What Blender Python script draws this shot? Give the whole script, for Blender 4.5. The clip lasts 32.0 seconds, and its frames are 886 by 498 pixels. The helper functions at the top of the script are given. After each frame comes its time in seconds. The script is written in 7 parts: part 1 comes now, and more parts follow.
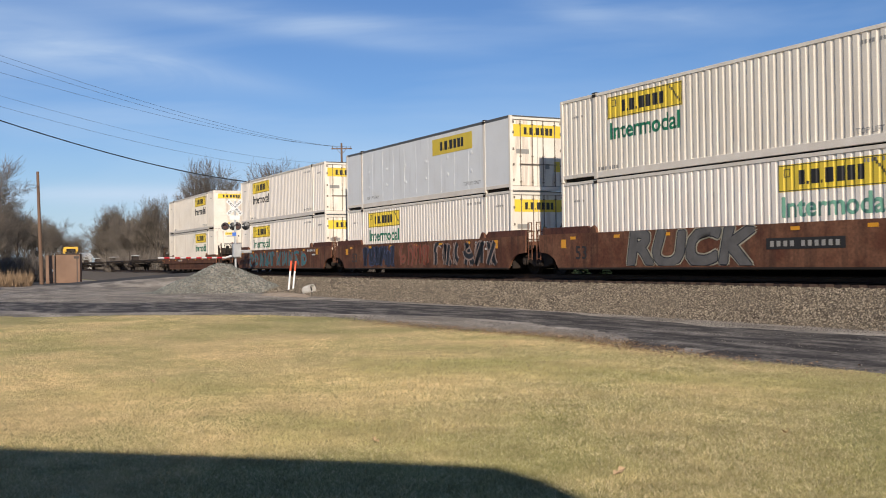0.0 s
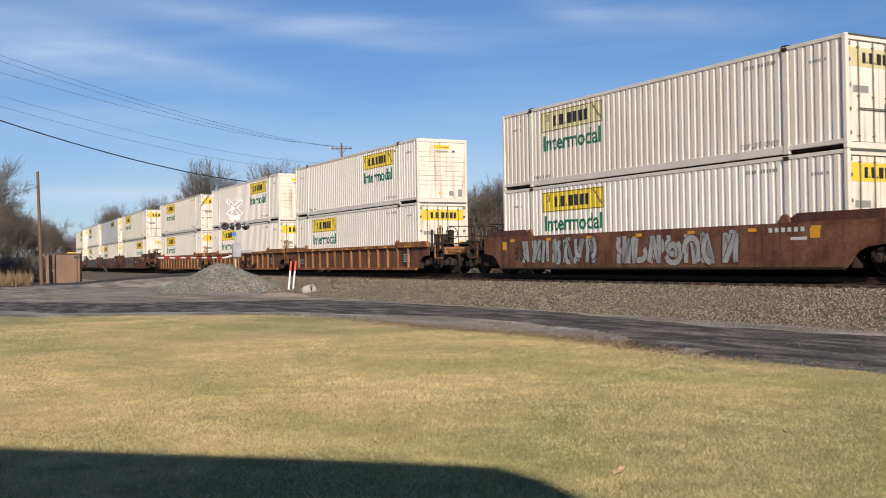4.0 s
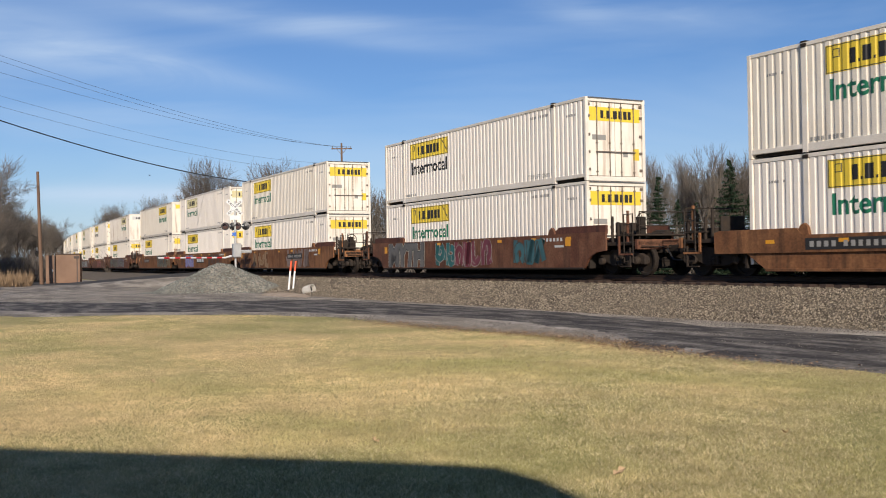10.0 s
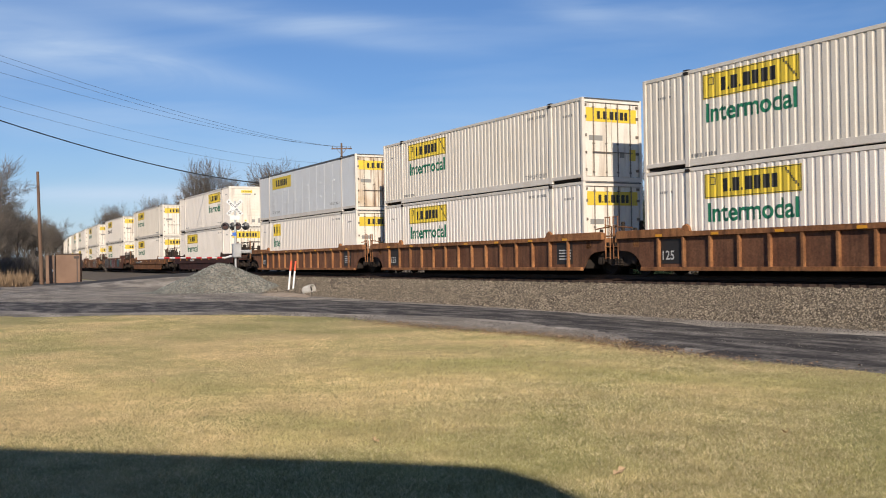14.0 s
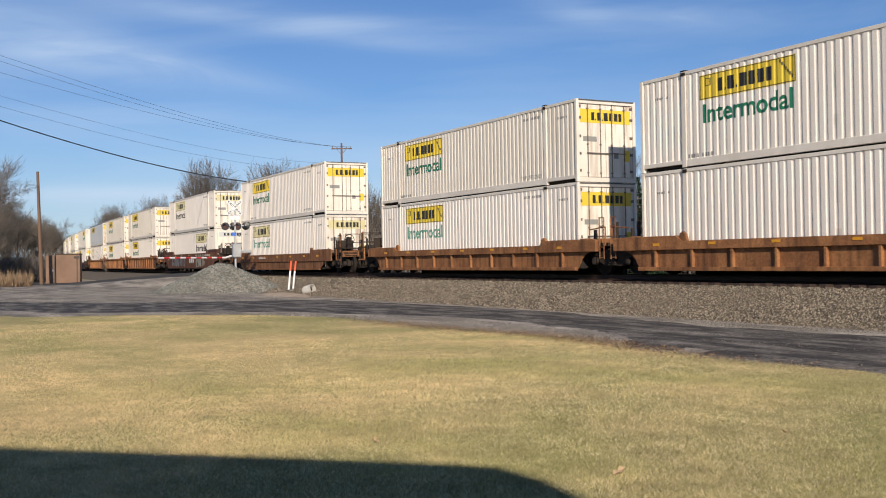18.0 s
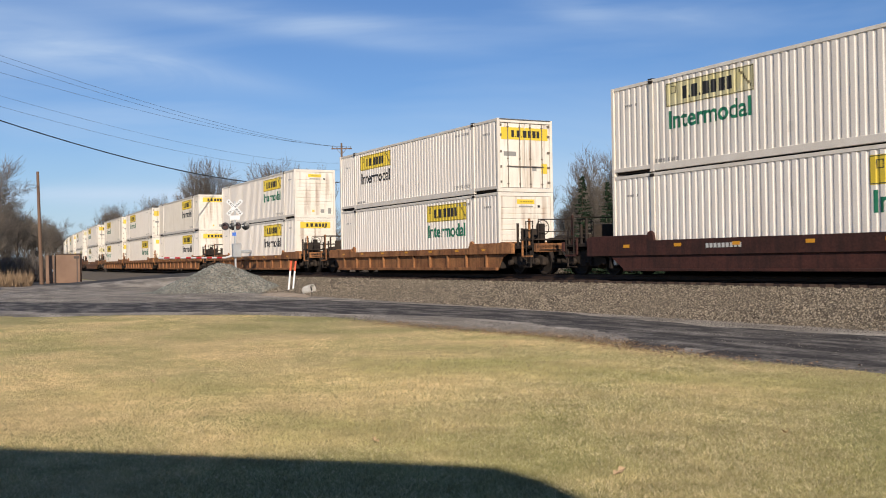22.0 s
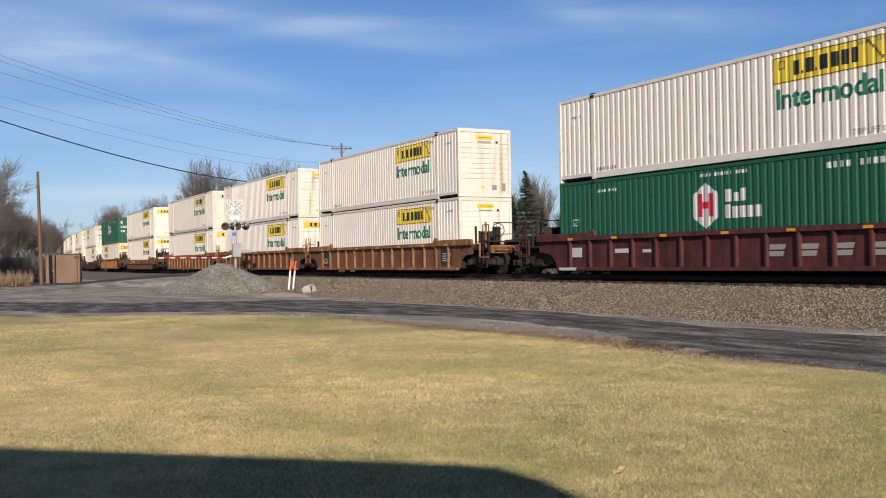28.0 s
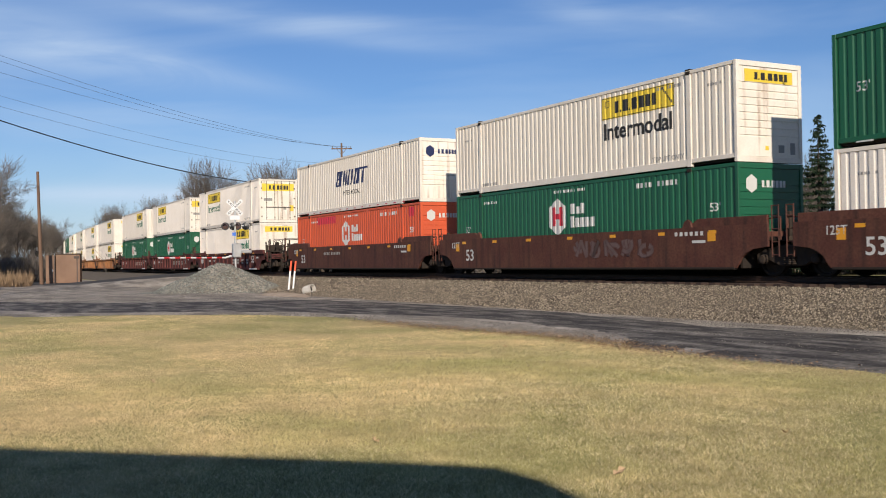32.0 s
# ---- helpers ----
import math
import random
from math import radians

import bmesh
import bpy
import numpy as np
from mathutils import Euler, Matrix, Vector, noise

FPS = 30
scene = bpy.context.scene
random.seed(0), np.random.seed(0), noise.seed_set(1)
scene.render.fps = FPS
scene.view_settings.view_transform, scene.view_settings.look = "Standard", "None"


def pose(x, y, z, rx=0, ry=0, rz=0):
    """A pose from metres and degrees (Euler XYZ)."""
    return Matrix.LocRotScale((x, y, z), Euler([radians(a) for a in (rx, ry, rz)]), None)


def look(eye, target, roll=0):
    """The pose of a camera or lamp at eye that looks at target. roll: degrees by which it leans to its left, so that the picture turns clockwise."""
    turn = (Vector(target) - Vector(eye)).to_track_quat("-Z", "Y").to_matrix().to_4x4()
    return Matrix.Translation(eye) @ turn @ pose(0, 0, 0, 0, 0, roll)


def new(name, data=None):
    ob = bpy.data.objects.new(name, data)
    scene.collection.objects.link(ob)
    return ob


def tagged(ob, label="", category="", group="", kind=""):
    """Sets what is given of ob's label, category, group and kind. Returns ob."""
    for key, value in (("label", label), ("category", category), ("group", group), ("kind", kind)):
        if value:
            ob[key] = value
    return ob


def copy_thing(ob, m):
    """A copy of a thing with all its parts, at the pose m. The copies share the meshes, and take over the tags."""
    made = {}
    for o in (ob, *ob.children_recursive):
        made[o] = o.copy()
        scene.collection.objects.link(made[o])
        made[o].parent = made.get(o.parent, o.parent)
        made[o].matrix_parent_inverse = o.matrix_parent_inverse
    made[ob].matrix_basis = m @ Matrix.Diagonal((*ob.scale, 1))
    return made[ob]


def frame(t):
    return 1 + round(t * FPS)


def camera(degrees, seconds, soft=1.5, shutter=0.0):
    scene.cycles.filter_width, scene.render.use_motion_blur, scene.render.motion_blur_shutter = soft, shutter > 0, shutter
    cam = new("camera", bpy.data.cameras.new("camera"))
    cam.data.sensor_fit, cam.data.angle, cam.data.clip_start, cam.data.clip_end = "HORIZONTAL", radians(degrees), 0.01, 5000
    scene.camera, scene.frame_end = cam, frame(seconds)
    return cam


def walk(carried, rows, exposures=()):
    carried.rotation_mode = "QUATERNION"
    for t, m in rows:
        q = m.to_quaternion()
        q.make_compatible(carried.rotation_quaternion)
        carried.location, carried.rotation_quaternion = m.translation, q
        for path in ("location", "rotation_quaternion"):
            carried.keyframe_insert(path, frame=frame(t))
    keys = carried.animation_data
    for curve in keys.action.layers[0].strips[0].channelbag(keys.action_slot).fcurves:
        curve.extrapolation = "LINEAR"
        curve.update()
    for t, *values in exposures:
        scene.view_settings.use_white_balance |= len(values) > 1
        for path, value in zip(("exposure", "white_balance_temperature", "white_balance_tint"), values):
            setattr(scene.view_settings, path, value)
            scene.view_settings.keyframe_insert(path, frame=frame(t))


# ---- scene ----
# ---- camera ----
cam = camera(47.02, 32.0, soft=1.0, shutter=0.045)
EYE = (0.0, 0.0, 0.611)
AIM = (-8.69497, 4.93825, 0.7167)
walk(cam, [(0.0, look(EYE, AIM, -0.93)), (32.0, look(EYE, AIM, -0.93))])

# ---- world, sun, exposure ----
SUN_DIR = Vector((3.3, -1.4, 1.56)).normalized()
SUN_EL = math.asin(SUN_DIR.z)
SUN_AZ = math.atan2(SUN_DIR.x, SUN_DIR.y)
world = bpy.data.worlds.new("sky")
scene.world = world
world.use_nodes = True
wn = world.node_tree
wn.nodes.clear()
sky = wn.nodes.new("ShaderNodeTexSky")
sky.sky_type = "NISHITA"
sky.sun_disc = False
sky.sun_elevation = SUN_EL
sky.sun_rotation = SUN_AZ
sky.altitude = 0
sky.air_density = 1.0
sky.dust_density = 0.25
sky.ozone_density = 3.0
bg = wn.nodes.new("ShaderNodeBackground")
bg.inputs[1].default_value = 0.088
wo = wn.nodes.new("ShaderNodeOutputWorld")
tint = wn.nodes.new("ShaderNodeMix")
tint.data_type, tint.blend_type = "RGBA", "MULTIPLY"
tint.inputs[0].default_value = 1.0
tint.inputs[7].default_value = (0.62, 0.78, 1.055, 1.0)
wn.links.new(sky.outputs[0], tint.inputs[6])
wn.links.new(tint.outputs[2], bg.inputs[0])
wn.links.new(bg.outputs[0], wo.inputs[0])
sun_data = bpy.data.lights.new("sun", "SUN")
sun_data.energy = 5.0
sun_data.angle = radians(0.53)
sun_data.color = (1.0, 0.89, 0.75)
sun = new("sun", sun_data)
sun.matrix_world = look((0, 0, 40), Vector((0, 0, 40)) - SUN_DIR)
scene.view_settings.exposure = 0.0

# ---- plan ----
TRACK_Y = 22.605      # centre line where the track is straight, rail top at z = 0
BEND = 1635.9         # radius of the bend, on the line 1.295 m nearer
BEND_X = -1.04
GROUND = -0.95
SPEED = 22.57


def on_track(s, off=0.0):
    """Place and turn (radians) of the centre line at s metres; off: metres to the far side."""
    a = max(0.0, (BEND_X - s) / BEND)
    y0 = TRACK_Y - 1.295
    if a > 0:
        x, y = BEND_X - BEND * math.sin(a), y0 + BEND * (1 - math.cos(a))
    else:
        x, y = s, y0
    d = 1.295 + off
    return x + math.sin(a) * d, y + math.cos(a) * d, -a


# ---- materials ----
def rgb(r, g, b):
    return (r, g, b, 1.0)


def material(name, colour, other=None, rough=0.6, metal=0.0, scale=1.5, grain=40.0, mix=0.5, bump=0.15,
             streak=None, streak_amount=0.0, vary=0.0, spec=0.5, stretch=(1, 1, 1), contrast=0.25, speckle=(0.88, 1.1), bias=0.0, streak_from=0.56):
    """Two-scale surface: broad patches between two colours, fine grain, optional streaks, a random lightness per object."""
    m = bpy.data.materials.new(name)
    m.use_nodes = True
    nt = m.node_tree
    nt.nodes.clear()
    n, l = nt.nodes.new, nt.links.new
    out, bs = n("ShaderNodeOutputMaterial"), n("ShaderNodeBsdfPrincipled")
    l(bs.outputs[0], out.inputs[0])
    bs.inputs["Metallic"].default_value = metal
    bs.inputs["Specular IOR Level"].default_value = spec
    tc, oi = n("ShaderNodeTexCoord"), n("ShaderNodeObjectInfo")
    mul = n("ShaderNodeVectorMath")
    mul.operation = "SCALE"
    comb = n("ShaderNodeCombineXYZ")
    for i in range(3):
        l(oi.outputs["Random"], comb.inputs[i])
    l(comb.outputs[0], mul.inputs[0])
    mul.inputs["Scale"].default_value = 57.0
    add = n("ShaderNodeVectorMath")
    l(tc.outputs["Object"], add.inputs[0])
    l(mul.outputs[0], add.inputs[1])
    mp = n("ShaderNodeMapping")
    mp.inputs["Scale"].default_value = stretch
    l(add.outputs[0], mp.inputs[0])
    big, fine = n("ShaderNodeTexNoise"), n("ShaderNodeTexNoise")
    big.inputs["Scale"].default_value, big.inputs["Detail"].default_value = scale, 6.0
    fine.inputs["Scale"].default_value, fine.inputs["Detail"].default_value = grain, 4.0
    l(mp.outputs[0], big.inputs["Vector"])
    l(add.outputs[0], fine.inputs["Vector"])
    ramp = n("ShaderNodeMapRange")
    ramp.inputs[1].default_value, ramp.inputs[2].default_value = 0.5 + bias - contrast, 0.5 + bias + contrast
    ramp.inputs[3].default_value, ramp.inputs[4].default_value = 0.0, 1.0
    l(big.outputs[0], ramp.inputs[0])
    c1 = n("ShaderNodeMix")
    c1.data_type = "RGBA"
    c1.inputs[6].default_value = rgb(*colour)
    c1.inputs[7].default_value = rgb(*(other or tuple(0.75 * c for c in colour)))
    sc = n("ShaderNodeMath")
    sc.operation = "MULTIPLY"
    sc.inputs[1].default_value = mix
    l(ramp.outputs[0], sc.inputs[0])
    l(sc.outputs[0], c1.inputs[0])
    last = c1.outputs[2]
    if streak:
        ms = n("ShaderNodeMapping")
        ms.inputs["Scale"].default_value = (2.2, 2.2, 0.18)
        l(add.outputs[0], ms.inputs[0])
        ns = n("ShaderNodeTexNoise")
        ns.inputs["Scale"].default_value, ns.inputs["Detail"].default_value = 2.0, 7.0
        l(ms.outputs[0], ns.inputs["Vector"])
        rs = n("ShaderNodeMapRange")
        rs.inputs[1].default_value, rs.inputs[2].default_value = streak_from, streak_from + 0.22
        rs.inputs[4].default_value = streak_amount
        l(ns.outputs[0], rs.inputs[0])
        c2 = n("ShaderNodeMix")
        c2.data_type = "RGBA"
        c2.inputs[7].default_value = rgb(*streak)
        l(rs.outputs[0], c2.inputs[0])
        l(last, c2.inputs[6])
        last = c2.outputs[2]
    hsv = n("ShaderNodeHueSaturation")
    l(last, hsv.inputs["Color"])
    gv = n("ShaderNodeMapRange")
    gv.inputs[1].default_value, gv.inputs[2].default_value = 0.25, 0.75
    gv.inputs[3].default_value, gv.inputs[4].default_value = speckle
    l(fine.outputs[0], gv.inputs[0])
    rv = n("ShaderNodeMapRange")
    rv.inputs[3].default_value, rv.inputs[4].default_value = 1 - vary, 1 + vary
    l(oi.outputs["Random"], rv.inputs[0])
    vm = n("ShaderNodeMath")
    vm.operation = "MULTIPLY"
    l(gv.outputs[0], vm.inputs[0])
    l(rv.outputs[0], vm.inputs[1])
    l(vm.outputs[0], hsv.inputs["Value"])
    l(hsv.outputs[0], bs.inputs["Base Color"])
    rr = n("ShaderNodeMapRange")
    rr.inputs[3].default_value, rr.inputs[4].default_value = max(0.05, rough - 0.12), min(1.0, rough + 0.12)
    l(big.outputs[0], rr.inputs[0])
    l(rr.outputs[0], bs.inputs["Roughness"])
    if bump:
        bp = n("ShaderNodeBump")
        bp.inputs["Strength"].default_value, bp.inputs["Distance"].default_value = bump, 0.02
        l(fine.outputs[0], bp.inputs["Height"])
        l(bp.outputs[0], bs.inputs["Normal"])
    return m


def island_material(name, c1, c2, c3, rough=0.9, spec=0.2, patch=0.35, patch_mix=0.6, second=None, mottle=None, middle=None, dry=None):
    """For joined small pieces: a colour per piece, shifted in broad patches of the ground."""
    m = bpy.data.materials.new(name)
    m.use_nodes = True
    nt = m.node_tree
    nt.nodes.clear()
    n, l = nt.nodes.new, nt.links.new
    out, bs = n("ShaderNodeOutputMaterial"), n("ShaderNodeBsdfPrincipled")
    l(bs.outputs[0], out.inputs[0])
    bs.inputs["Roughness"].default_value = rough
    bs.inputs["Specular IOR Level"].default_value = spec
    g, tc = n("ShaderNodeNewGeometry"), n("ShaderNodeTexCoord")
    rp = n("ShaderNodeValToRGB")
    rp.color_ramp.elements[0].color, rp.color_ramp.elements[1].color = rgb(*c1), rgb(*c2)
    if middle:
        rp.color_ramp.elements.new(0.55).color = rgb(*middle)
    l(g.outputs["Random Per Island"], rp.inputs[0])
    nz = n("ShaderNodeTexNoise")
    nz.inputs["Scale"].default_value, nz.inputs["Detail"].default_value = patch, 5.0
    l(tc.outputs["Object"], nz.inputs["Vector"])
    mr = n("ShaderNodeMapRange")
    mr.inputs[1].default_value, mr.inputs[2].default_value, mr.inputs[4].default_value = 0.4, 0.62, patch_mix
    l(nz.outputs[0], mr.inputs[0])
    mx = n("ShaderNodeMix")
    mx.data_type = "RGBA"
    if dry:
        # drier away from the house
        dr, ad = n("ShaderNodeMapRange"), n("ShaderNodeMath")
        lean = n("ShaderNodeVectorMath")
        lean.operation = "DOT_PRODUCT"
        lean.inputs[1].default_value = (-0.36, -0.10, 0.0)
        l(tc.outputs["Object"], lean.inputs[0])
        dr.inputs[1].default_value, dr.inputs[2].default_value, dr.inputs[3].default_value, dr.inputs[4].default_value = dry
        l(lean.outputs["Value"], dr.inputs[0])
        ad.use_clamp = True
        l(mr.outputs[0], ad.inputs[0])
        l(dr.outputs[0], ad.inputs[1])
        l(ad.outputs[0], mx.inputs[0])
    else:
        l(mr.outputs[0], mx.inputs[0])
    l(rp.outputs[0], mx.inputs[6])
    mx.inputs[7].default_value = rgb(*c3)
    last = mx.outputs[2]
    if second:
        n2, m2, x2 = n("ShaderNodeTexNoise"), n("ShaderNodeMapRange"), n("ShaderNodeMix")
        n2.inputs["Scale"].default_value, n2.inputs["Detail"].default_value = patch * 0.55, 6.0
        off = n("ShaderNodeVectorMath")
        off.inputs[1].default_value = (31.0, 17.0, 5.0)
        l(tc.outputs["Object"], off.inputs[0])
        l(off.outputs[0], n2.inputs["Vector"])
        m2.inputs[1].default_value, m2.inputs[2].default_value, m2.inputs[4].default_value = 0.48, 0.64, 0.55
        x2.data_type = "RGBA"
        x2.inputs[7].default_value = rgb(*second)
        l(n2.outputs[0], m2.inputs[0])
        l(m2.outputs[0], x2.inputs[0])
        l(last, x2.inputs[6])
        last = x2.outputs[2]
    if mottle:
        n3, m3, x3 = n("ShaderNodeTexNoise"), n("ShaderNodeMapRange"), n("ShaderNodeHueSaturation")
        n3.inputs["Scale"].default_value, n3.inputs["Detail"].default_value = mottle[0], 7.0
        m3.inputs[1].default_value, m3.inputs[2].default_value, m3.inputs[3].default_value, m3.inputs[4].default_value = 0.3, 0.7, mottle[1], mottle[2]
        l(tc.outputs["Object"], n3.inputs["Vector"])
        l(n3.outputs[0], m3.inputs[0])
        l(m3.outputs[0], x3.inputs["Value"])
        l(last, x3.inputs["Color"])
        last = x3.outputs[0]
    l(last, bs.inputs["Base Color"])
    return m


def plain(name, colour, rough=0.5, metal=0.0):
    return material(name, colour, tuple(0.85 * c for c in colour), rough, metal, scale=3.0, grain=60.0, bump=0.05)


WHITE = material("white_container_paint", (0.855, 0.78, 0.695), (0.76, 0.68, 0.585), 0.5, scale=0.9, mix=0.55, bump=0.04,
                 streak=(0.38, 0.27, 0.17), streak_amount=0.16, vary=0.07)
WHITE_B = material("cream_container_paint", (0.79, 0.72, 0.62), (0.67, 0.59, 0.485), 0.55, scale=0.9, mix=0.6, bump=0.04,
                   streak=(0.36, 0.24, 0.14), streak_amount=0.3, vary=0.06)
RUSTY = material("rust_streaked_white_paint", (0.82, 0.75, 0.66), (0.74, 0.66, 0.55), 0.6, scale=0.7, mix=0.6, bump=0.06,
                 streak=(0.30, 0.125, 0.055), streak_amount=0.95, vary=0.04, streak_from=0.545)
GREY = material("grey_aluminium_panel", (0.80, 0.80, 0.79), (0.69, 0.68, 0.66), 0.45, 0.0, scale=0.8, mix=0.7, bump=0.03,
                streak=(0.30, 0.26, 0.22), streak_amount=0.3)
END_PAINT = material("rust_stained_white_paint", (0.82, 0.765, 0.68), (0.70, 0.62, 0.50), 0.55, scale=1.3, mix=0.7, bump=0.05,
                     streak=(0.26, 0.125, 0.055), streak_amount=0.62, vary=0.06, streak_from=0.515)
DARK_RAIL = plain("dark_top_rail_paint", (0.10, 0.10, 0.10), 0.5)
RUST_DOOR = material("rusted_door_paint", (0.80, 0.745, 0.65), (0.52, 0.36, 0.20), 0.6, scale=1.1, mix=0.9, bump=0.06,
                     streak=(0.20, 0.085, 0.035), streak_amount=0.9, vary=0.05, streak_from=0.46)
RAIL_PAINT = material("dirty_rail_paint", (0.80, 0.735, 0.65), (0.62, 0.55, 0.46), 0.6, scale=1.6, mix=0.8, bump=0.06, vary=0.05)
YELLOW = material("yellow_panel_paint", (0.78, 0.56, 0.04), (0.62, 0.45, 0.07), 0.5, scale=2.0, mix=0.6, bump=0.03, vary=0.06)
FADED = material("faded_yellow_panel_paint", (0.62, 0.53, 0.22), (0.62, 0.57, 0.40), 0.6, scale=2.0, mix=0.9, bump=0.03)
BLACK_INK = plain("black_lettering_paint", (0.022, 0.02, 0.018), 0.55)
GREEN_INK = plain("green_lettering_paint", (0.015, 0.16, 0.085), 0.55)
PALE_INK = plain("faded_green_lettering_paint", (0.16, 0.36, 0.26), 0.6)
NAVY_INK = plain("navy_lettering_paint", (0.015, 0.025, 0.09), 0.5)
WHITE_INK = plain("white_lettering_paint", (0.60, 0.59, 0.56), 0.6)
GREY_INK = plain("grey_lettering_paint", (0.28, 0.27, 0.25), 0.6)
RED_INK = plain("red_lettering_paint", (0.52, 0.03, 0.05), 0.55)
GREEN = material("dark_green_container_paint", (0.012, 0.105, 0.05), (0.012, 0.08, 0.04), 0.42, scale=0.8, mix=0.7, bump=0.03)
ORANGE = material("orange_red_container_paint", (0.62, 0.10, 0.035), (0.50, 0.085, 0.035), 0.5, scale=0.8, mix=0.7, bump=0.03)
SHADE_GAP = plain("pipe_bore_shade", (0.03, 0.03, 0.03), 0.8)
ROD_STEEL = material("weathered_galvanised_rod", (0.22, 0.18, 0.145), (0.11, 0.075, 0.05), 0.55, 0.4, scale=3.0)
STEEL = material("dark_greasy_steel", (0.022, 0.019, 0.017), (0.042, 0.03, 0.023), 0.8, 0.0, scale=4.0, mix=0.8, bump=0.2, spec=0.15)
GRIMY = material("grimy_truck_steel", (0.03, 0.025, 0.022), (0.062, 0.044, 0.032), 0.8, 0.0, scale=5.0, mix=0.8, bump=0.2, spec=0.15)


def car_paint(name, a, b):
    return material(name, a, b, 0.75, scale=1.5, mix=1.0, bump=0.25, streak=tuple(0.22 * c + 0.008 for c in b),
                    streak_amount=0.65, vary=0.1, contrast=0.12, spec=0.3, grain=14.0, speckle=(0.70, 1.25), streak_from=0.47)


RED_BROWN = car_paint("red_brown_car_paint", (0.118, 0.044, 0.024), (0.185, 0.085, 0.048))
TAN_BROWN = car_paint("tan_brown_car_paint", (0.27, 0.122, 0.052), (0.185, 0.079, 0.035))
# darker copy of the orange-brown: shade between the ribs put into the paint
SHADED_BROWN = car_paint("dirty_shaded_brown_paint", (0.150, 0.065, 0.035), (0.20, 0.093, 0.05))
ORANGE_BROWN = car_paint("orange_brown_car_paint", (0.36, 0.162, 0.064), (0.235, 0.10, 0.042))
DARK_MAROON = car_paint("dark_maroon_car_paint", (0.075, 0.027, 0.020), (0.05, 0.021, 0.016))
MAROON = car_paint("maroon_car_paint", (0.120, 0.032, 0.028), (0.075, 0.025, 0.022))
DARK_BROWN = car_paint("dark_brown_car_paint", (0.092, 0.033, 0.023), (0.115, 0.047, 0.031))
REFLECT = plain("yellow_reflector_tape", (0.75, 0.33, 0.02), 0.4)
PLATE_BLACK = plain("black_number_plate_paint", (0.025, 0.022, 0.02), 0.6)

LAWN = material("winter_lawn_soil_and_thatch", (0.46, 0.37, 0.18), (0.33, 0.305, 0.125), 0.95, scale=0.5, grain=9.0, mix=1.0,
                bump=0.5, spec=0.1, contrast=0.10, speckle=(0.75, 1.2))
GRAVEL = material("grey_gravel", (0.43, 0.378, 0.312), (0.205, 0.18, 0.15), 0.92, scale=0.9, grain=8.0, mix=1.0, bump=0.9, spec=0.2,
                  stretch=(0.4, 1, 1), contrast=0.12, speckle=(0.6, 1.35))
ASPHALT = material("worn_asphalt", (0.060, 0.054, 0.051), (0.25, 0.225, 0.195), 0.92, scale=1.5, grain=11.0, mix=0.95, bump=0.9, spec=0.15,
                   stretch=(0.42, 1.1, 1), contrast=0.12, speckle=(0.45, 1.5), bias=0.045)
ROAD_ASPHALT = material("grey_road_asphalt", (0.045, 0.043, 0.042), (0.09, 0.085, 0.08), 0.9, scale=0.6, grain=40.0, mix=1.0, bump=0.5, spec=0.25, stretch=(0.5, 0.5, 1))
BALLAST = material("ballast_bed", (0.185, 0.158, 0.128), (0.115, 0.098, 0.08), 0.95, scale=2.0, grain=18.0, mix=1.0, bump=1.0, spec=0.2)
BALLAST_STONE = island_material("ballast_stone", (0.05, 0.040, 0.030), (0.46, 0.385, 0.285), (0.165, 0.134, 0.099), patch=0.6, patch_mix=0.4, middle=(0.17, 0.139, 0.105))
ROAD_STONE = island_material("road_gravel_stone", (0.06, 0.054, 0.048), (0.31, 0.28, 0.245), (0.17, 0.152, 0.13), patch=0.8, patch_mix=0.4, middle=(0.19, 0.17, 0.148))
PILE_STONE = island_material("crushed_stone", (0.085, 0.087, 0.077), (0.46, 0.46, 0.42), (0.19, 0.195, 0.172), patch=0.8, patch_mix=0.4, middle=(0.185, 0.19, 0.168))
GRASS_BLADE = island_material("winter_grass_blade", (0.14, 0.135, 0.05), (0.80, 0.67, 0.42), (0.82, 0.615, 0.33), patch=0.55, patch_mix=0.5, second=(0.30, 0.30, 0.105), mottle=(2.4, 0.80, 1.26), middle=(0.43, 0.375, 0.17), dry=(1.0, 6.0, -0.3, 0.48))
LITTER = island_material("crumbled_leaf", (0.10, 0.06, 0.035), (0.52, 0.36, 0.22), (0.30, 0.17, 0.09), patch=1.2, patch_mix=0.6)
BROWN_STALK = island_material("dry_reed_stalk", (0.13, 0.085, 0.05), (0.36, 0.25, 0.155), (0.20, 0.135, 0.08), patch=0.5, patch_mix=0.5)
BARK = material("grey_brown_bark", (0.105, 0.082, 0.062), (0.065, 0.052, 0.042), 0.9, scale=2.0, grain=14.0, mix=1.0, bump=0.6, spec=0.1)
TWIG = island_material("bare_twig", (0.09, 0.077, 0.065), (0.25, 0.214, 0.18), (0.15, 0.125, 0.105), patch=0.3)
NEEDLE = island_material("spruce_needles", (0.010, 0.022, 0.012), (0.035, 0.058, 0.028), (0.022, 0.036, 0.02), patch=0.5)
WOOD_POLE = material("weathered_pole_wood", (0.20, 0.115, 0.07), (0.12, 0.075, 0.05), 0.85, scale=1.0, grain=30.0, mix=1.0, bump=0.4,
                     stretch=(6, 6, 0.4))
SLEEPER = material("creosoted_sleeper_wood", (0.030, 0.017, 0.012), (0.055, 0.034, 0.025), 0.9, scale=2.0, grain=30.0, mix=1.0, bump=0.5, vary=0.25)
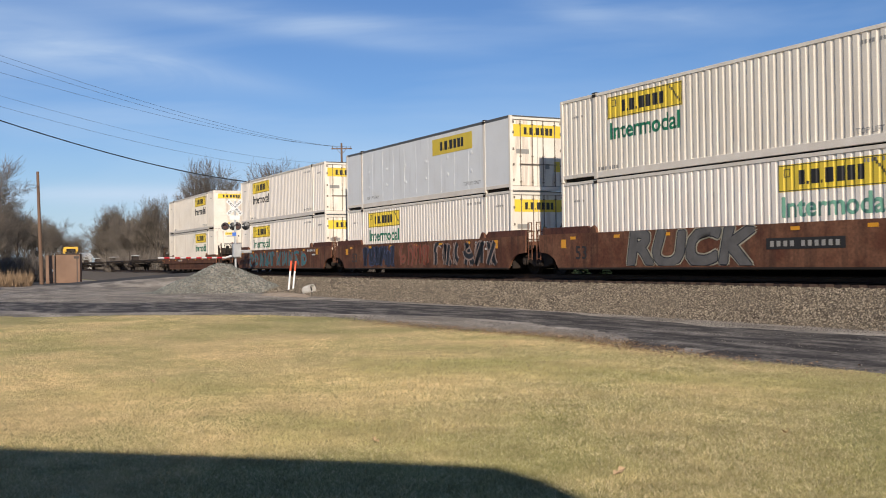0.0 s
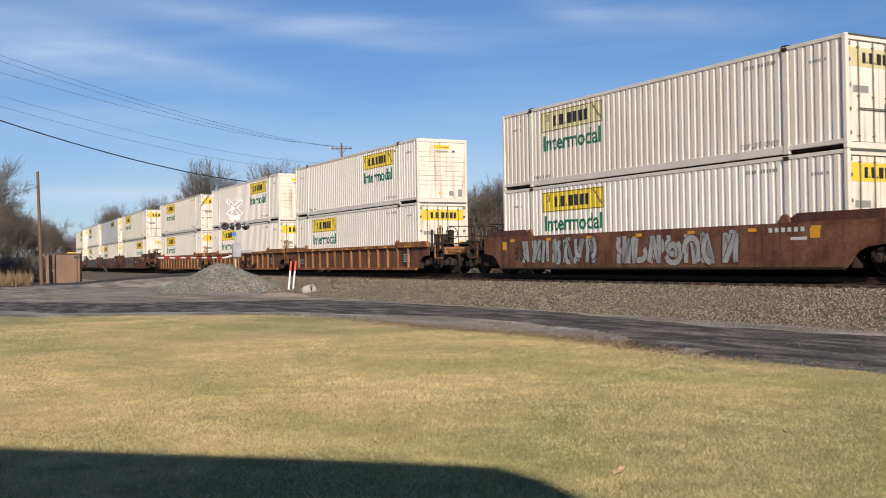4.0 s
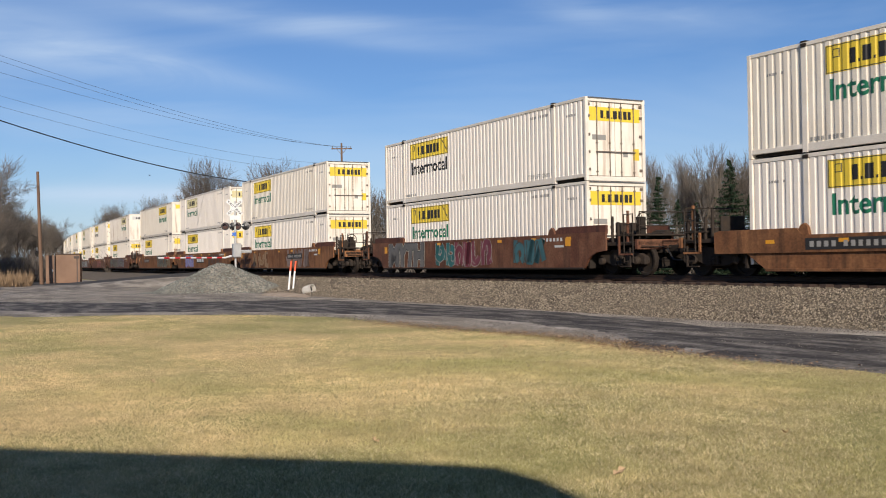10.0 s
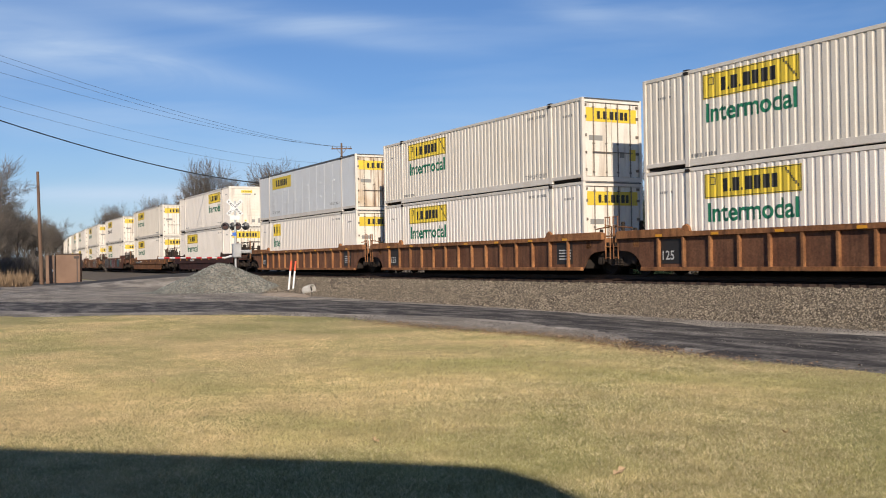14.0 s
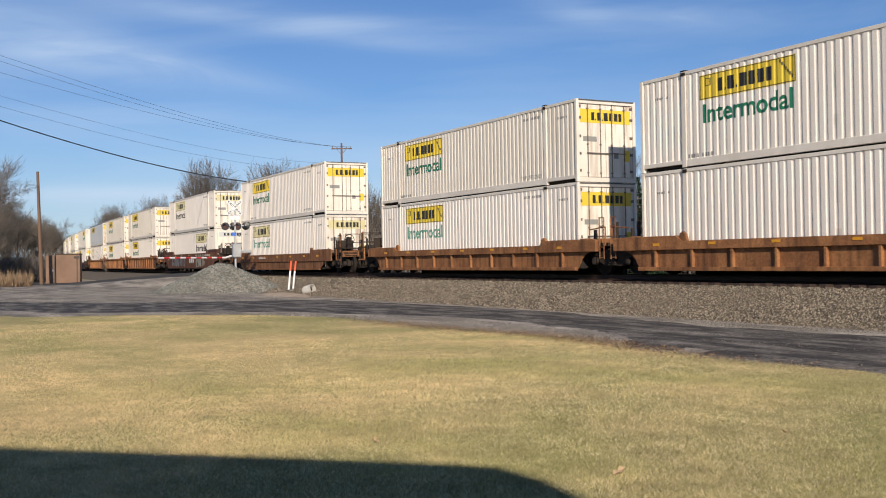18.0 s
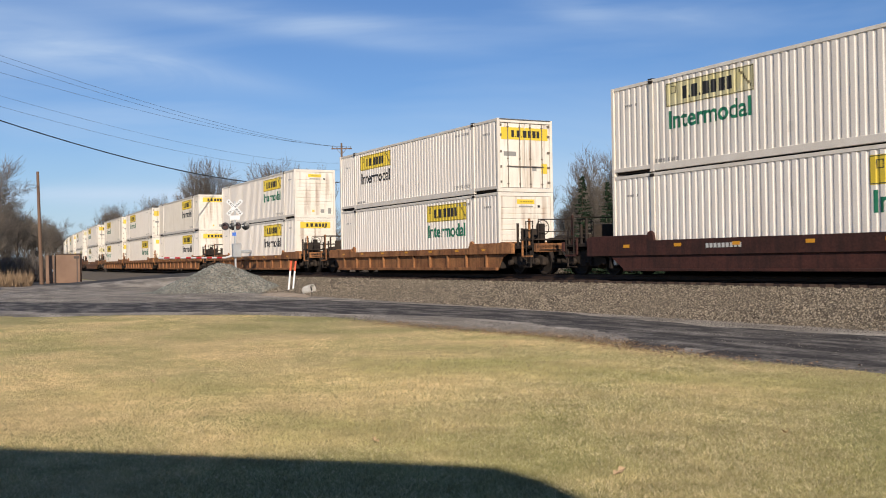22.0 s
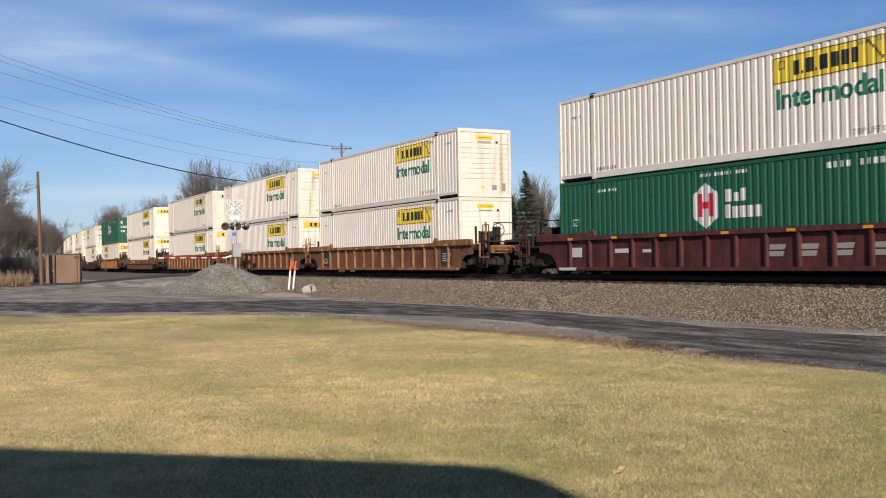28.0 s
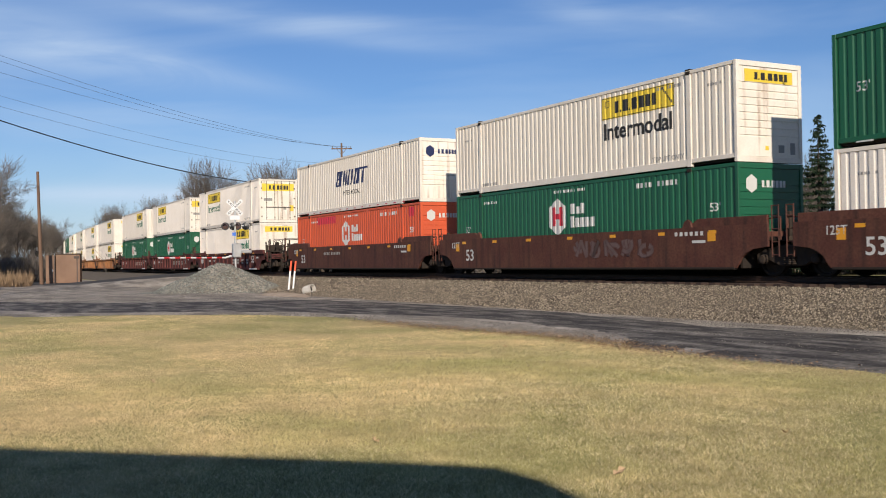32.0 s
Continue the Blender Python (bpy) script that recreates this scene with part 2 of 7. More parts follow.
RAIL_STEEL = material("rusty_rail_steel", (0.06, 0.034, 0.024), (0.04, 0.025, 0.018), 0.7, 0.4, scale=2.0)
HUT_PAINT = material("brown_cabinet_paint", (0.20, 0.108, 0.06), (0.135, 0.072, 0.042), 0.6, scale=1.0, mix=0.8, bump=0.05)
HUT_DARK = plain("dark_cabinet_paint", (0.05, 0.032, 0.024), 0.6)
ALUMINIUM = material("brushed_aluminium", (0.55, 0.55, 0.54), (0.42, 0.42, 0.42), 0.45, 0.5, scale=3.0)
SIGN_WHITE = plain("white_sign_sheeting", (0.68, 0.68, 0.67), 0.45)
SIGN_RED = plain("red_sign_sheeting", (0.50, 0.02, 0.025), 0.45)
SIGN_BLUE = plain("blue_sign_sheeting", (0.03, 0.14, 0.55), 0.45)
BLACK_PAINT = plain("black_enamel", (0.012, 0.012, 0.013), 0.4)
RED_LENS = plain("dark_red_lens", (0.085, 0.05, 0.045), 0.12)
POST_WHITE = plain("white_marker_plastic", (0.82, 0.82, 0.80), 0.4)
POST_RED = plain("orange_red_marker_tape", (0.72, 0.10, 0.03), 0.45)
CABLE = plain("black_cable_sheath", (0.015, 0.015, 0.016), 0.6)
THIN_WIRE = plain("grey_wire", (0.19, 0.21, 0.24), 0.5, 0.3)
LEAF = plain("dry_oak_leaf", (0.50, 0.34, 0.19), 0.8)
SIDING = material("house_siding", (0.55, 0.53, 0.48), (0.48, 0.46, 0.42), 0.7, scale=1.0)
ROOFING = material("asphalt_shingle", (0.09, 0.085, 0.08), (0.06, 0.058, 0.055), 0.95, scale=2.0, bump=0.5)


# ---- mesh helpers ----
def mesh_from(name, verts, faces, smooth=False):
    me = bpy.data.meshes.new(name)
    me.from_pydata(verts, [], faces)
    if smooth:
        me.polygons.foreach_set("use_smooth", [True] * len(me.polygons))
    me.update()
    return me


# small marks that cannot be told apart singly
JOINED = {"hinge_row", "name_mark", "stencil_mark", "number_mark", "caption_mark", "lettering_mark", "reflector_strip", "reflector_panel", "graffiti_fill", "graffiti_outline",
          "data_panel", "rivet_cap", "rib_row", "spring_nest", "corner_emblem", "worn_patch", "end_plate"}


def part(name, data, mat, parent=None, label="", loc=None):
    """Links a bmesh or a mesh as one mesh object under a thing or a part."""
    if isinstance(data, bmesh.types.BMesh):
        me = bpy.data.meshes.new(name)
        data.normal_update()
        data.to_mesh(me)
        data.free()
    else:
        me = data
    if mat is not None and me.materials and me.materials[0] is not mat and me.materials[0] != mat:
        me = me.copy()
        me.materials.clear()
    if mat is not None and not me.materials:
        me.materials.append(mat)
    ob = new(name, me)
    if parent is not None:
        ob.parent = parent
    if loc is not None:
        ob.location = loc
    if label:
        tagged(ob, label)
    if name in JOINED:
        tagged(ob, kind="stuff")
    return ob


def thing(name, label, category, group="", kind=""):
    return tagged(new(name), label, category, group, kind)


def add_box(bm, x0, x1, y0, y1, z0, z1):
    v = [bm.verts.new(c) for c in ((x0, y0, z0), (x1, y0, z0), (x1, y1, z0), (x0, y1, z0),
                                   (x0, y0, z1), (x1, y0, z1), (x1, y1, z1), (x0, y1, z1))]
    for f in ((3, 2, 1, 0), (4, 5, 6, 7), (0, 1, 5, 4), (1, 2, 6, 5), (2, 3, 7, 6), (3, 0, 4, 7)):
        bm.faces.new([v[i] for i in f])


def box(*spans, bevel=0.0):
    bm = bmesh.new()
    for s in spans:
        add_box(bm, *s)
    if bevel:
        bmesh.ops.bevel(bm, geom=bm.edges[:], offset=bevel, segments=1, affect="EDGES")
    return bm


def add_prism(bm, outline, y0, y1):
    """outline: (x, z) points, counter-clockwise as seen from -y; extruded from y0 to y1."""
    a = [bm.verts.new((x, y0, z)) for x, z in outline]
    b = [bm.verts.new((x, y1, z)) for x, z in outline]
    bm.faces.new(a)
    bm.faces.new(b[::-1])
    k = len(outline)
    for i in range(k):
        j = (i + 1) % k
        bm.faces.new((a[j], a[i], b[i], b[j]))


def prism(outline, y0, y1, bevel=0.0):
    bm = bmesh.new()
    add_prism(bm, outline, y0, y1)
    if bevel:
        bmesh.ops.bevel(bm, geom=bm.edges[:], offset=bevel, segments=1, affect="EDGES")
    return bm


def add_tube(bm, a, b, r0, r1=None, sides=8, cap=True):
    a, b = Vector(a), Vector(b)
    r1 = r0 if r1 is None else r1
    d = (b - a).normalized()
    u = d.orthogonal().normalized()
    w = d.cross(u)
    ra, rb = [], []
    for i in range(sides):
        t = 2 * math.pi * i / sides
        o = u * math.cos(t) + w * math.sin(t)
        ra.append(bm.verts.new(a + o * r0))
        rb.append(bm.verts.new(b + o * r1))
    for i in range(sides):
        j = (i + 1) % sides
        bm.faces.new((ra[i], ra[j], rb[j], rb[i]))
    if cap:
        bm.faces.new(ra[::-1])
        bm.faces.new(rb)


def tube(*pieces, sides=8):
    bm = bmesh.new()
    for p in pieces:
        add_tube(bm, *p, sides=sides)
    return bm


def add_lathe(bm, profile, centre, axis="y", sides=20):
    """profile: (radius, along) pairs round an axis through centre."""
    rings = []
    for r, h in profile:
        ring = []
        for i in range(sides):
            t = 2 * math.pi * i / sides
            c, s = r * math.cos(t), r * math.sin(t)
            v = {"y": (c, h, s), "z": (c, -s, h), "x": (h, c, s)}[axis]
            ring.append(bm.verts.new(Vector(centre) + Vector(v)))
        rings.append(ring)
    for p, q in zip(rings, rings[1:]):
        for i in range(sides):
            j = (i + 1) % sides
            bm.faces.new((p[i], q[i], q[j], p[j]))
    bm.faces.new(rings[0])
    bm.faces.new(rings[-1][::-1])


def text_mesh(name, words, width, height, bold=0.0):
    """Words in the built-in font as a flat mesh in the x-z plane, lower left corner at the origin, facing -y."""
    cu = bpy.data.curves.new(name, "FONT")
    cu.body = words
    cu.size = 1.0
    cu.offset = bold
    cu.resolution_u = 3
    ob = bpy.data.objects.new(name, cu)
    scene.collection.objects.link(ob)
    dg = bpy.context.evaluated_depsgraph_get()
    me = bpy.data.meshes.new_from_object(ob.evaluated_get(dg))
    bpy.data.objects.remove(ob)
    bpy.data.curves.remove(cu)
    co = np.zeros(len(me.vertices) * 3)
    me.vertices.foreach_get("co", co)
    co = co.reshape(-1, 3)
    lo, hi = co.min(0), co.max(0)
    span = np.maximum(hi - lo, 1e-6)
    flat = np.zeros_like(co)
    flat[:, 0] = (co[:, 0] - lo[0]) / span[0] * width
    flat[:, 2] = (co[:, 1] - lo[1]) / span[1] * height
    me.vertices.foreach_set("co", flat.ravel())
    me.update()
    return me


# ---- ground, road, track ----
def sheet(name, xs, ys, height, mat, label, category):
    """One sheet of ground over a grid, with its height by function."""
    v = [(x, y, height(x, y)) for y in ys for x in xs]
    k = len(xs)
    f = [(j * k + i, j * k + i + 1, (j + 1) * k + i + 1, (j + 1) * k + i) for j in range(len(ys) - 1) for i in range(k - 1)]
    ob = part(name, mesh_from(name, v, f, True), mat)
    return tagged(ob, label, category, kind="structure")


def spread(a, b, step):
    return [a + (b - a) * i / max(1, round((b - a) / step)) for i in range(max(1, round((b - a) / step)) + 1)]


def ground_height(x, y):
    near = noise.noise(Vector((x * 0.12, y * 0.12, 3.0))) * 0.05
    return GROUND - 0.03 + (near if -60 < x < 20 and y < 16 else 0.0)


sheet("ground", [-2500, -900, -400, -200] + spread(-120, 30, 2.5) + [60, 200, 700, 2000],
      [-900, -300, -80] + spread(-30, 20, 2.5) + [40, 80, 160, 400, 1200, 3000], ground_height, LAWN,
      "sunlit winter lawn, straw-coloured with green patches", "lawn")


def track_strip(name, s_values, section, mat, label, category):
    """A strip along the track: section is (off, z) pairs from the near to the far side."""
    v, f = [], []
    for s in s_values:
        for off, z in section:
            x, y, a = on_track(s, off)
            v.append((x, y, z))
    k = len(section)
    for j in range(len(s_values) - 1):
        for i in range(k - 1):
            f.append((j * k + i, (j + 1) * k + i, (j + 1) * k + i + 1, j * k + i + 1))
    me = mesh_from(name, v, f)
    me.flip_normals()
    return tagged(part(name, me, mat), label, category, kind="structure")


S_FINE = spread(-700, 120, 5.0)
track_strip("ballast_bank", S_FINE, [(-5.2, GROUND - 0.05), (-3.5, -0.66), (-1.72, -0.335), (-1.5, -0.285), (-1.3, -0.26), (1.3, -0.22), (1.9, -0.28), (3.6, -0.9), (4.6, -1.0)],
            BALLAST, "brown-grey crushed stone bank under the track", "ballast")

# service road between the lawn and the bank
LAWN_EDGE = [(-46.0, 1.6), (-40.0, 2.2), (-35.0, 3.7), (-33.1, 6.8), (-29.9, 9.45), (-26.7, 11.6), (-23.2, 11.75), (-20.3, 11.75), (-16.5, 12.1), (-14.4, 11.85), (-12.6, 11.55), (-11.0, 11.4), (-8.9, 11.8), (0.0, 12.0), (40.0, 12.6)]
ROAD_NEAR = [(-75.0, 1.2), (-46.0, 1.9), (-37.1, 3.95), (-30.6, 9.7), (-27.3, 12.0), (-25.5, 12.9), (-24.2, 13.5), (-20.7, 13.55), (-17.8, 13.1), (-16.6, 12.9), (-15.0, 12.1), (-13.7, 11.55), (-11.3, 11.2), (-8.9, 11.5), (0.0, 11.7), (40.0, 12.3)]
ROAD_FAR = [(-75.0, 3.2), (-49.0, 5.2), (-43.0, 9.0), (-40.5, 12.6), (-38.7, 17.0), (-34.5, 18.8), (-28.5, 18.6), (-21.2, 17.1), (-16.0, 16.3), (-12.8, 16.9), (0.0, 17.3), (40.0, 17.3)]


def lawn_edge(x):
    return float(np.interp(x, *zip(*LAWN_EDGE)))


def asphalt_span(x):
    """Near and far edge of the dark asphalt, both ragged."""
    near = float(np.interp(x, *zip(*ROAD_NEAR))) + 0.7 * ragged(x + 40)
    far = min(float(np.interp(x, *zip(*ROAD_FAR))), toe(x) - 0.1) + 0.9 * ragged(x + 9)
    return near, max(far, near + 0.4)


def road_sheet(name, xs, near, far, z, mat, label, rows=6):
    v, f = [], []
    for x in xs:
        a, b = near(x), far(x)
        for j in range(rows + 1):
            t = j / rows
            y = a + (b - a) * t
            # the rim dips into the soil
            h = ground_height(x, y) + z if 0 < j < rows else ground_height(x, y) - 0.03
            v.append((x, y, h + 0.008 * noise.noise(Vector((x * 0.5, y * 0.9, 1.0)))))
    for i in range(len(xs) - 1):
        for j in range(rows):
            f.append((i * (rows + 1) + j, (i + 1) * (rows + 1) + j, (i + 1) * (rows + 1) + j + 1, i * (rows + 1) + j + 1))
    return tagged(part(name, mesh_from(name, v, f, True), mat), label, "road", kind="structure")


def toe(x):
    return on_track(x, -5.0)[1]


def ragged(x):
    return 0.3 * noise.noise(Vector((x * 0.6, 7.0, 0))) + 0.25 * noise.noise(Vector((x * 2.3, 2.0, 0))) + 0.14 * noise.noise(Vector((x * 6.1, 4.0, 0)))


road_sheet("gravel_yard", spread(-160, -46, 1.0) + spread(-45.8, -4, 0.2) + spread(-3, 60, 1.5), lambda x: (lawn_edge(x) if x > -46 else -6.0 - (x + 46) * -0.02) + ragged(x),
           lambda x: toe(x) + 0.5, 0.035, GRAVEL, "grey gravel yard beside the railway bank", 14)
road_sheet("service_road", spread(-75, -46, 0.5) + spread(-45.8, -4, 0.2) + spread(-3, 60, 1.5), lambda x: asphalt_span(x)[0], lambda x: asphalt_span(x)[1], 0.055, ASPHALT,
           "dark worn asphalt service road with gravel streaks", 8)

# public road that rises to the level crossing
CROSS_LINE = [(-68.0, 44.0, -0.9), (-73.0, 32.0, -0.35), (-75.6, 27.0, -0.02), (-77.2, 24.6, -0.02), (-78.6, 22.6, -0.04), (-80.6, 20.0, -0.2), (-83.8, 16.6, -0.55),
              (-88.2, 13.2, -0.88), (-96.0, 8.6, -0.92), (-112.0, 0.5, -0.92), (-150.0, -16.0, -0.92), (-260.0, -60.0, -0.92)]


def cross_road():
    v, f = [], []
    shoulder = {-1: [], 1: []}
    pts = [Vector(p) for p in CROSS_LINE]
    for i, p in enumerate(pts):
        d = (pts[min(i + 1, len(pts) - 1)] - pts[max(i - 1, 0)])
        nrm = Vector((d.y, -d.x, 0)).normalized()
        for w, dz in ((-3.4, -0.31), (-3.1, -0.26), (0.0, 0.0), (3.1, 0.03), (3.4, -0.03)):
            v.append(tuple(p + nrm * w + Vector((0, 0, dz))))
        for side in (-1, 1):
            for w in (3.3, 5.0, 8.5):
                q = p + nrm * (side * w)
                shoulder[side].append((q.x, q.y, (p.z - (0.29 if side < 0 else 0.03)) if w < 4 else max(p.z - (0.42 if side < 0 else 0.16), GROUND - 0.03) if w < 6 else GROUND - 0.06))
    for j in range(len(pts) - 1):
        for i in range(4):
            f.append((j * 5 + i, (j + 1) * 5 + i, (j + 1) * 5 + i + 1, j * 5 + i + 1))
    me = mesh_from("crossing_road", v, f, True)
    if sum(pl.normal.z for pl in me.polygons) < 0:
        me.flip_normals()
    for side in (-1, 1):
        k = [(j * 3 + i, (j + 1) * 3 + i, (j + 1) * 3 + i + 1, j * 3 + i + 1) for j in range(len(pts) - 1) for i in range(2)]
        sm = mesh_from("road_shoulder", shoulder[side], k, True)
        if sum(pl.normal.z for pl in sm.polygons) < 0:
            sm.flip_normals()
        tagged(part("road_shoulder", sm, GRAVEL), "tan gravel shoulder beside the crossing road", "road shoulder", kind="structure")
    return tagged(part("crossing_road", me, ROAD_ASPHALT), "dark asphalt road that rises to the level crossing", "road", kind="structure")


cross_road()


# rails and sleepers
def rail(off):
    prof = [(-0.07, -0.17), (0.07, -0.17), (0.07, -0.155), (0.012, -0.13), (0.012, -0.045), (0.036, -0.035), (0.036, 0.0), (-0.036, 0.0),
            (-0.036, -0.035), (-0.012, -0.045), (-0.012, -0.13), (-0.07, -0.155)]
    v, f = [], []
    for s in S_FINE:
        for o, z in prof:
            x, y, a = on_track(s, off + o)
            v.append((x, y, z))
    k = len(prof)
    for j in range(len(S_FINE) - 1):
        for i in range(k):
            n2 = (i + 1) % k
            f.append((j * k + i, j * k + n2, (j + 1) * k + n2, (j + 1) * k + i))
    return tagged(part("rail", mesh_from("rail", v, f), RAIL_STEEL), "rusty steel running rail on wooden sleepers", "rail",
                  "rails of the track", "structure")


rail(-0.755)
rail(0.755)


# ---- containers ----
PITCH, DEPTH = 0.272, 0.023
SKIN = -1.262            # outermost plane of the corrugated side


def wave(x):
    """Depth of the corrugation at x, from the outer plane."""
    t = (x / PITCH) % 1.0
    if t < 0.52:
        return 0.0
    if t < 0.63:
        return DEPTH * (t - 0.52) / 0.11
    if t < 0.89:
        return DEPTH
    return DEPTH * (1.0 - t) / 0.11


def wave_breaks(x0, x1):
    out = [x0]
    k = math.floor(x0 / PITCH) - 1
    while k * PITCH < x1 + PITCH:
        for t in (0.0, 0.52, 0.63, 0.89):
            x = (k + t) * PITCH
            if x0 + 1e-4 < x < x1 - 1e-4:
                out.append(x)
        k += 1
    return out + [x1]


def wave_panel(bm, x0, x1, z0, z1, lift=0.0, side=-1):
    """A corrugated sheet on one side; lift: metres proud of the steel."""
    row = []
    for x in wave_breaks(x0, x1):
        y = (SKIN + wave(x) - lift) * (1 if side < 0 else -1)
        row.append((bm.verts.new((x, y, z0)), bm.verts.new((x, y, z1))))
    for (a, b), (c, d) in zip(row, row[1:]):
        bm.faces.new((a, c, d, b) if side < 0 else (b, d, c, a))


def drape(me, x0, z0, lift):
    """Lays a flat lettering mesh on the corrugation."""
    bm = bmesh.new()
    bm.from_mesh(me)
    bmesh.ops.translate(bm, verts=bm.verts[:], vec=(x0, 0, z0))
    hi = max(v.co.x for v in bm.verts)
    for x in wave_breaks(x0, hi)[1:-1]:
        bmesh.ops.bisect_plane(bm, geom=bm.verts[:] + bm.edges[:] + bm.faces[:], dist=1e-5, plane_co=(x, 0, 0), plane_no=(1, 0, 0))
    for v in bm.verts:
        v.co.y = SKIN + wave(v.co.x) - lift
    out = bpy.data.meshes.new(me.name)
    bm.to_mesh(out)
    bm.free()
    return out


WORD = text_mesh("lettering", "Intermodal", 3.35, 0.56, 0.022)
SPRAYED = {w: text_mesh("graffiti_fill", w, 1.0, 1.0, 0.012) for w in ("RUCK", "MYTH", "YANOR")}
CROSS_WORDS = [text_mesh("lettering", w, 1.08, 0.13, 0.012) for w in ("CROSSING", "RAIL   ROAD")]
HALF_WORD = text_mesh("lettering", "Inte", 1.12, 0.56, 0.022)
LIFT_WORDS = text_mesh("lettering", "TOP LIFT ONLY", 1.45, 0.15, 0.006)
FEET = text_mesh("lettering", "53'", 0.42, 0.26, 0.01)
BIG_FEET = text_mesh("lettering", "53", 0.62, 0.46, 0.012)
LOAD = text_mesh("lettering", "125T", 0.62, 0.24, 0.01)
LOAD_SHORT = text_mesh("lettering", "125", 0.52, 0.28, 0.01)
CAPS_WORD = text_mesh("lettering", "INTERMODAL", 2.3, 0.24, 0.004)

# the owner's name as one solid block a letter, with two dots
GLYPHS = [(0.0, 0.095, 1.0), (0.19, 0.315, 1.0), (0.405, 0.535, 1.0), (0.58, 0.695, 1.0), (0.74, 0.855, 1.0), (0.89, 0.985, 1.0), (0.122, 0.15, 0.2), (0.345, 0.372, 0.2)]


def glyph_spans(x0, x1, z0, z1):
    """Rectangles (xa, xb, za, zb) of the blocks."""
    return [(x0 + (x1 - x0) * a, x0 + (x1 - x0) * b, z0, z0 + (z1 - z0) * h) for a, b, h in GLYPHS]


def name_bars(x0, x1, z0, z1):
    """The owner's name as plain blocks on the corrugation."""
    bm = bmesh.new()
    for xa, xb, za, zb in glyph_spans(x0, x1, z0, z1):
        wave_panel(bm, xa, xb, za, zb, 0.007)
    return bm


def plate_lines(x0, x1, z0, z1):
    """Thin dark border of a plate, a small frame in one corner and a slanted fold in the other."""
    bm = bmesh.new()
    for z in (z0 + 0.015, z1 - 0.04):
        wave_panel(bm, x0 + 0.02, x1 - 0.02, z, z + 0.025, 0.006)
    for x in (x0 + 0.01, x1 - 0.04, x0 + 0.20, x0 + 0.40):
        lo, hi = (z0 + 0.015, z1 - 0.015) if x < x0 + 0.1 or x > x1 - 0.1 else (z1 - 0.34, z1 - 0.12)
        wave_panel(bm, x, x + 0.03, lo, hi, 0.006)
    for z in (z1 - 0.34, z1 - 0.14):
        wave_panel(bm, x0 + 0.20, x0 + 0.43, z, z + 0.025, 0.0065)
    for i in range(7):
        wave_panel(bm, x1 - 0.56 + 0.065 * i, x1 - 0.50 + 0.065 * i, z1 - 0.15 - 0.075 * i, z1 - 0.06 - 0.075 * i, 0.0065)
    return bm


def end_bars(y0, y1, z0, z1, x):
    return box(*[(x, x + 0.004, ya, yb, za, zb) for ya, yb, za, zb in glyph_spans(y0, y1, z0, z1)])


def small_bars(bm, x0, x1, z, h, count, lift=0.006):
    w = (x1 - x0) / count
    for i in range(count):
        if i % 7 != 4:
            wave_panel(bm, x0 + i * w, x0 + (i + 0.62) * w, z, z + h, lift)


def rounded(bm, cx, cz, pts, y):
    v = [bm.verts.new((cx + a, y, cz + b)) for a, b in pts]
    bm.faces.new(v)


def flat_patch(name, pts, mat, parent, lift):
    """A painted shape in the x-z plane, laid on the corrugation."""
    me = mesh_from(name, [(x, 0, z) for x, z in pts], [tuple(range(len(pts)))])
    x0 = min(x for x, z in pts)
    lo = mesh_from(name, [(x - x0, 0, z) for x, z in pts], [tuple(range(len(pts)))])
    return part(name, drape(lo, x0, 0.0, lift), mat, parent)


MADE = {}
HALF = 8.075
TALL = 2.896


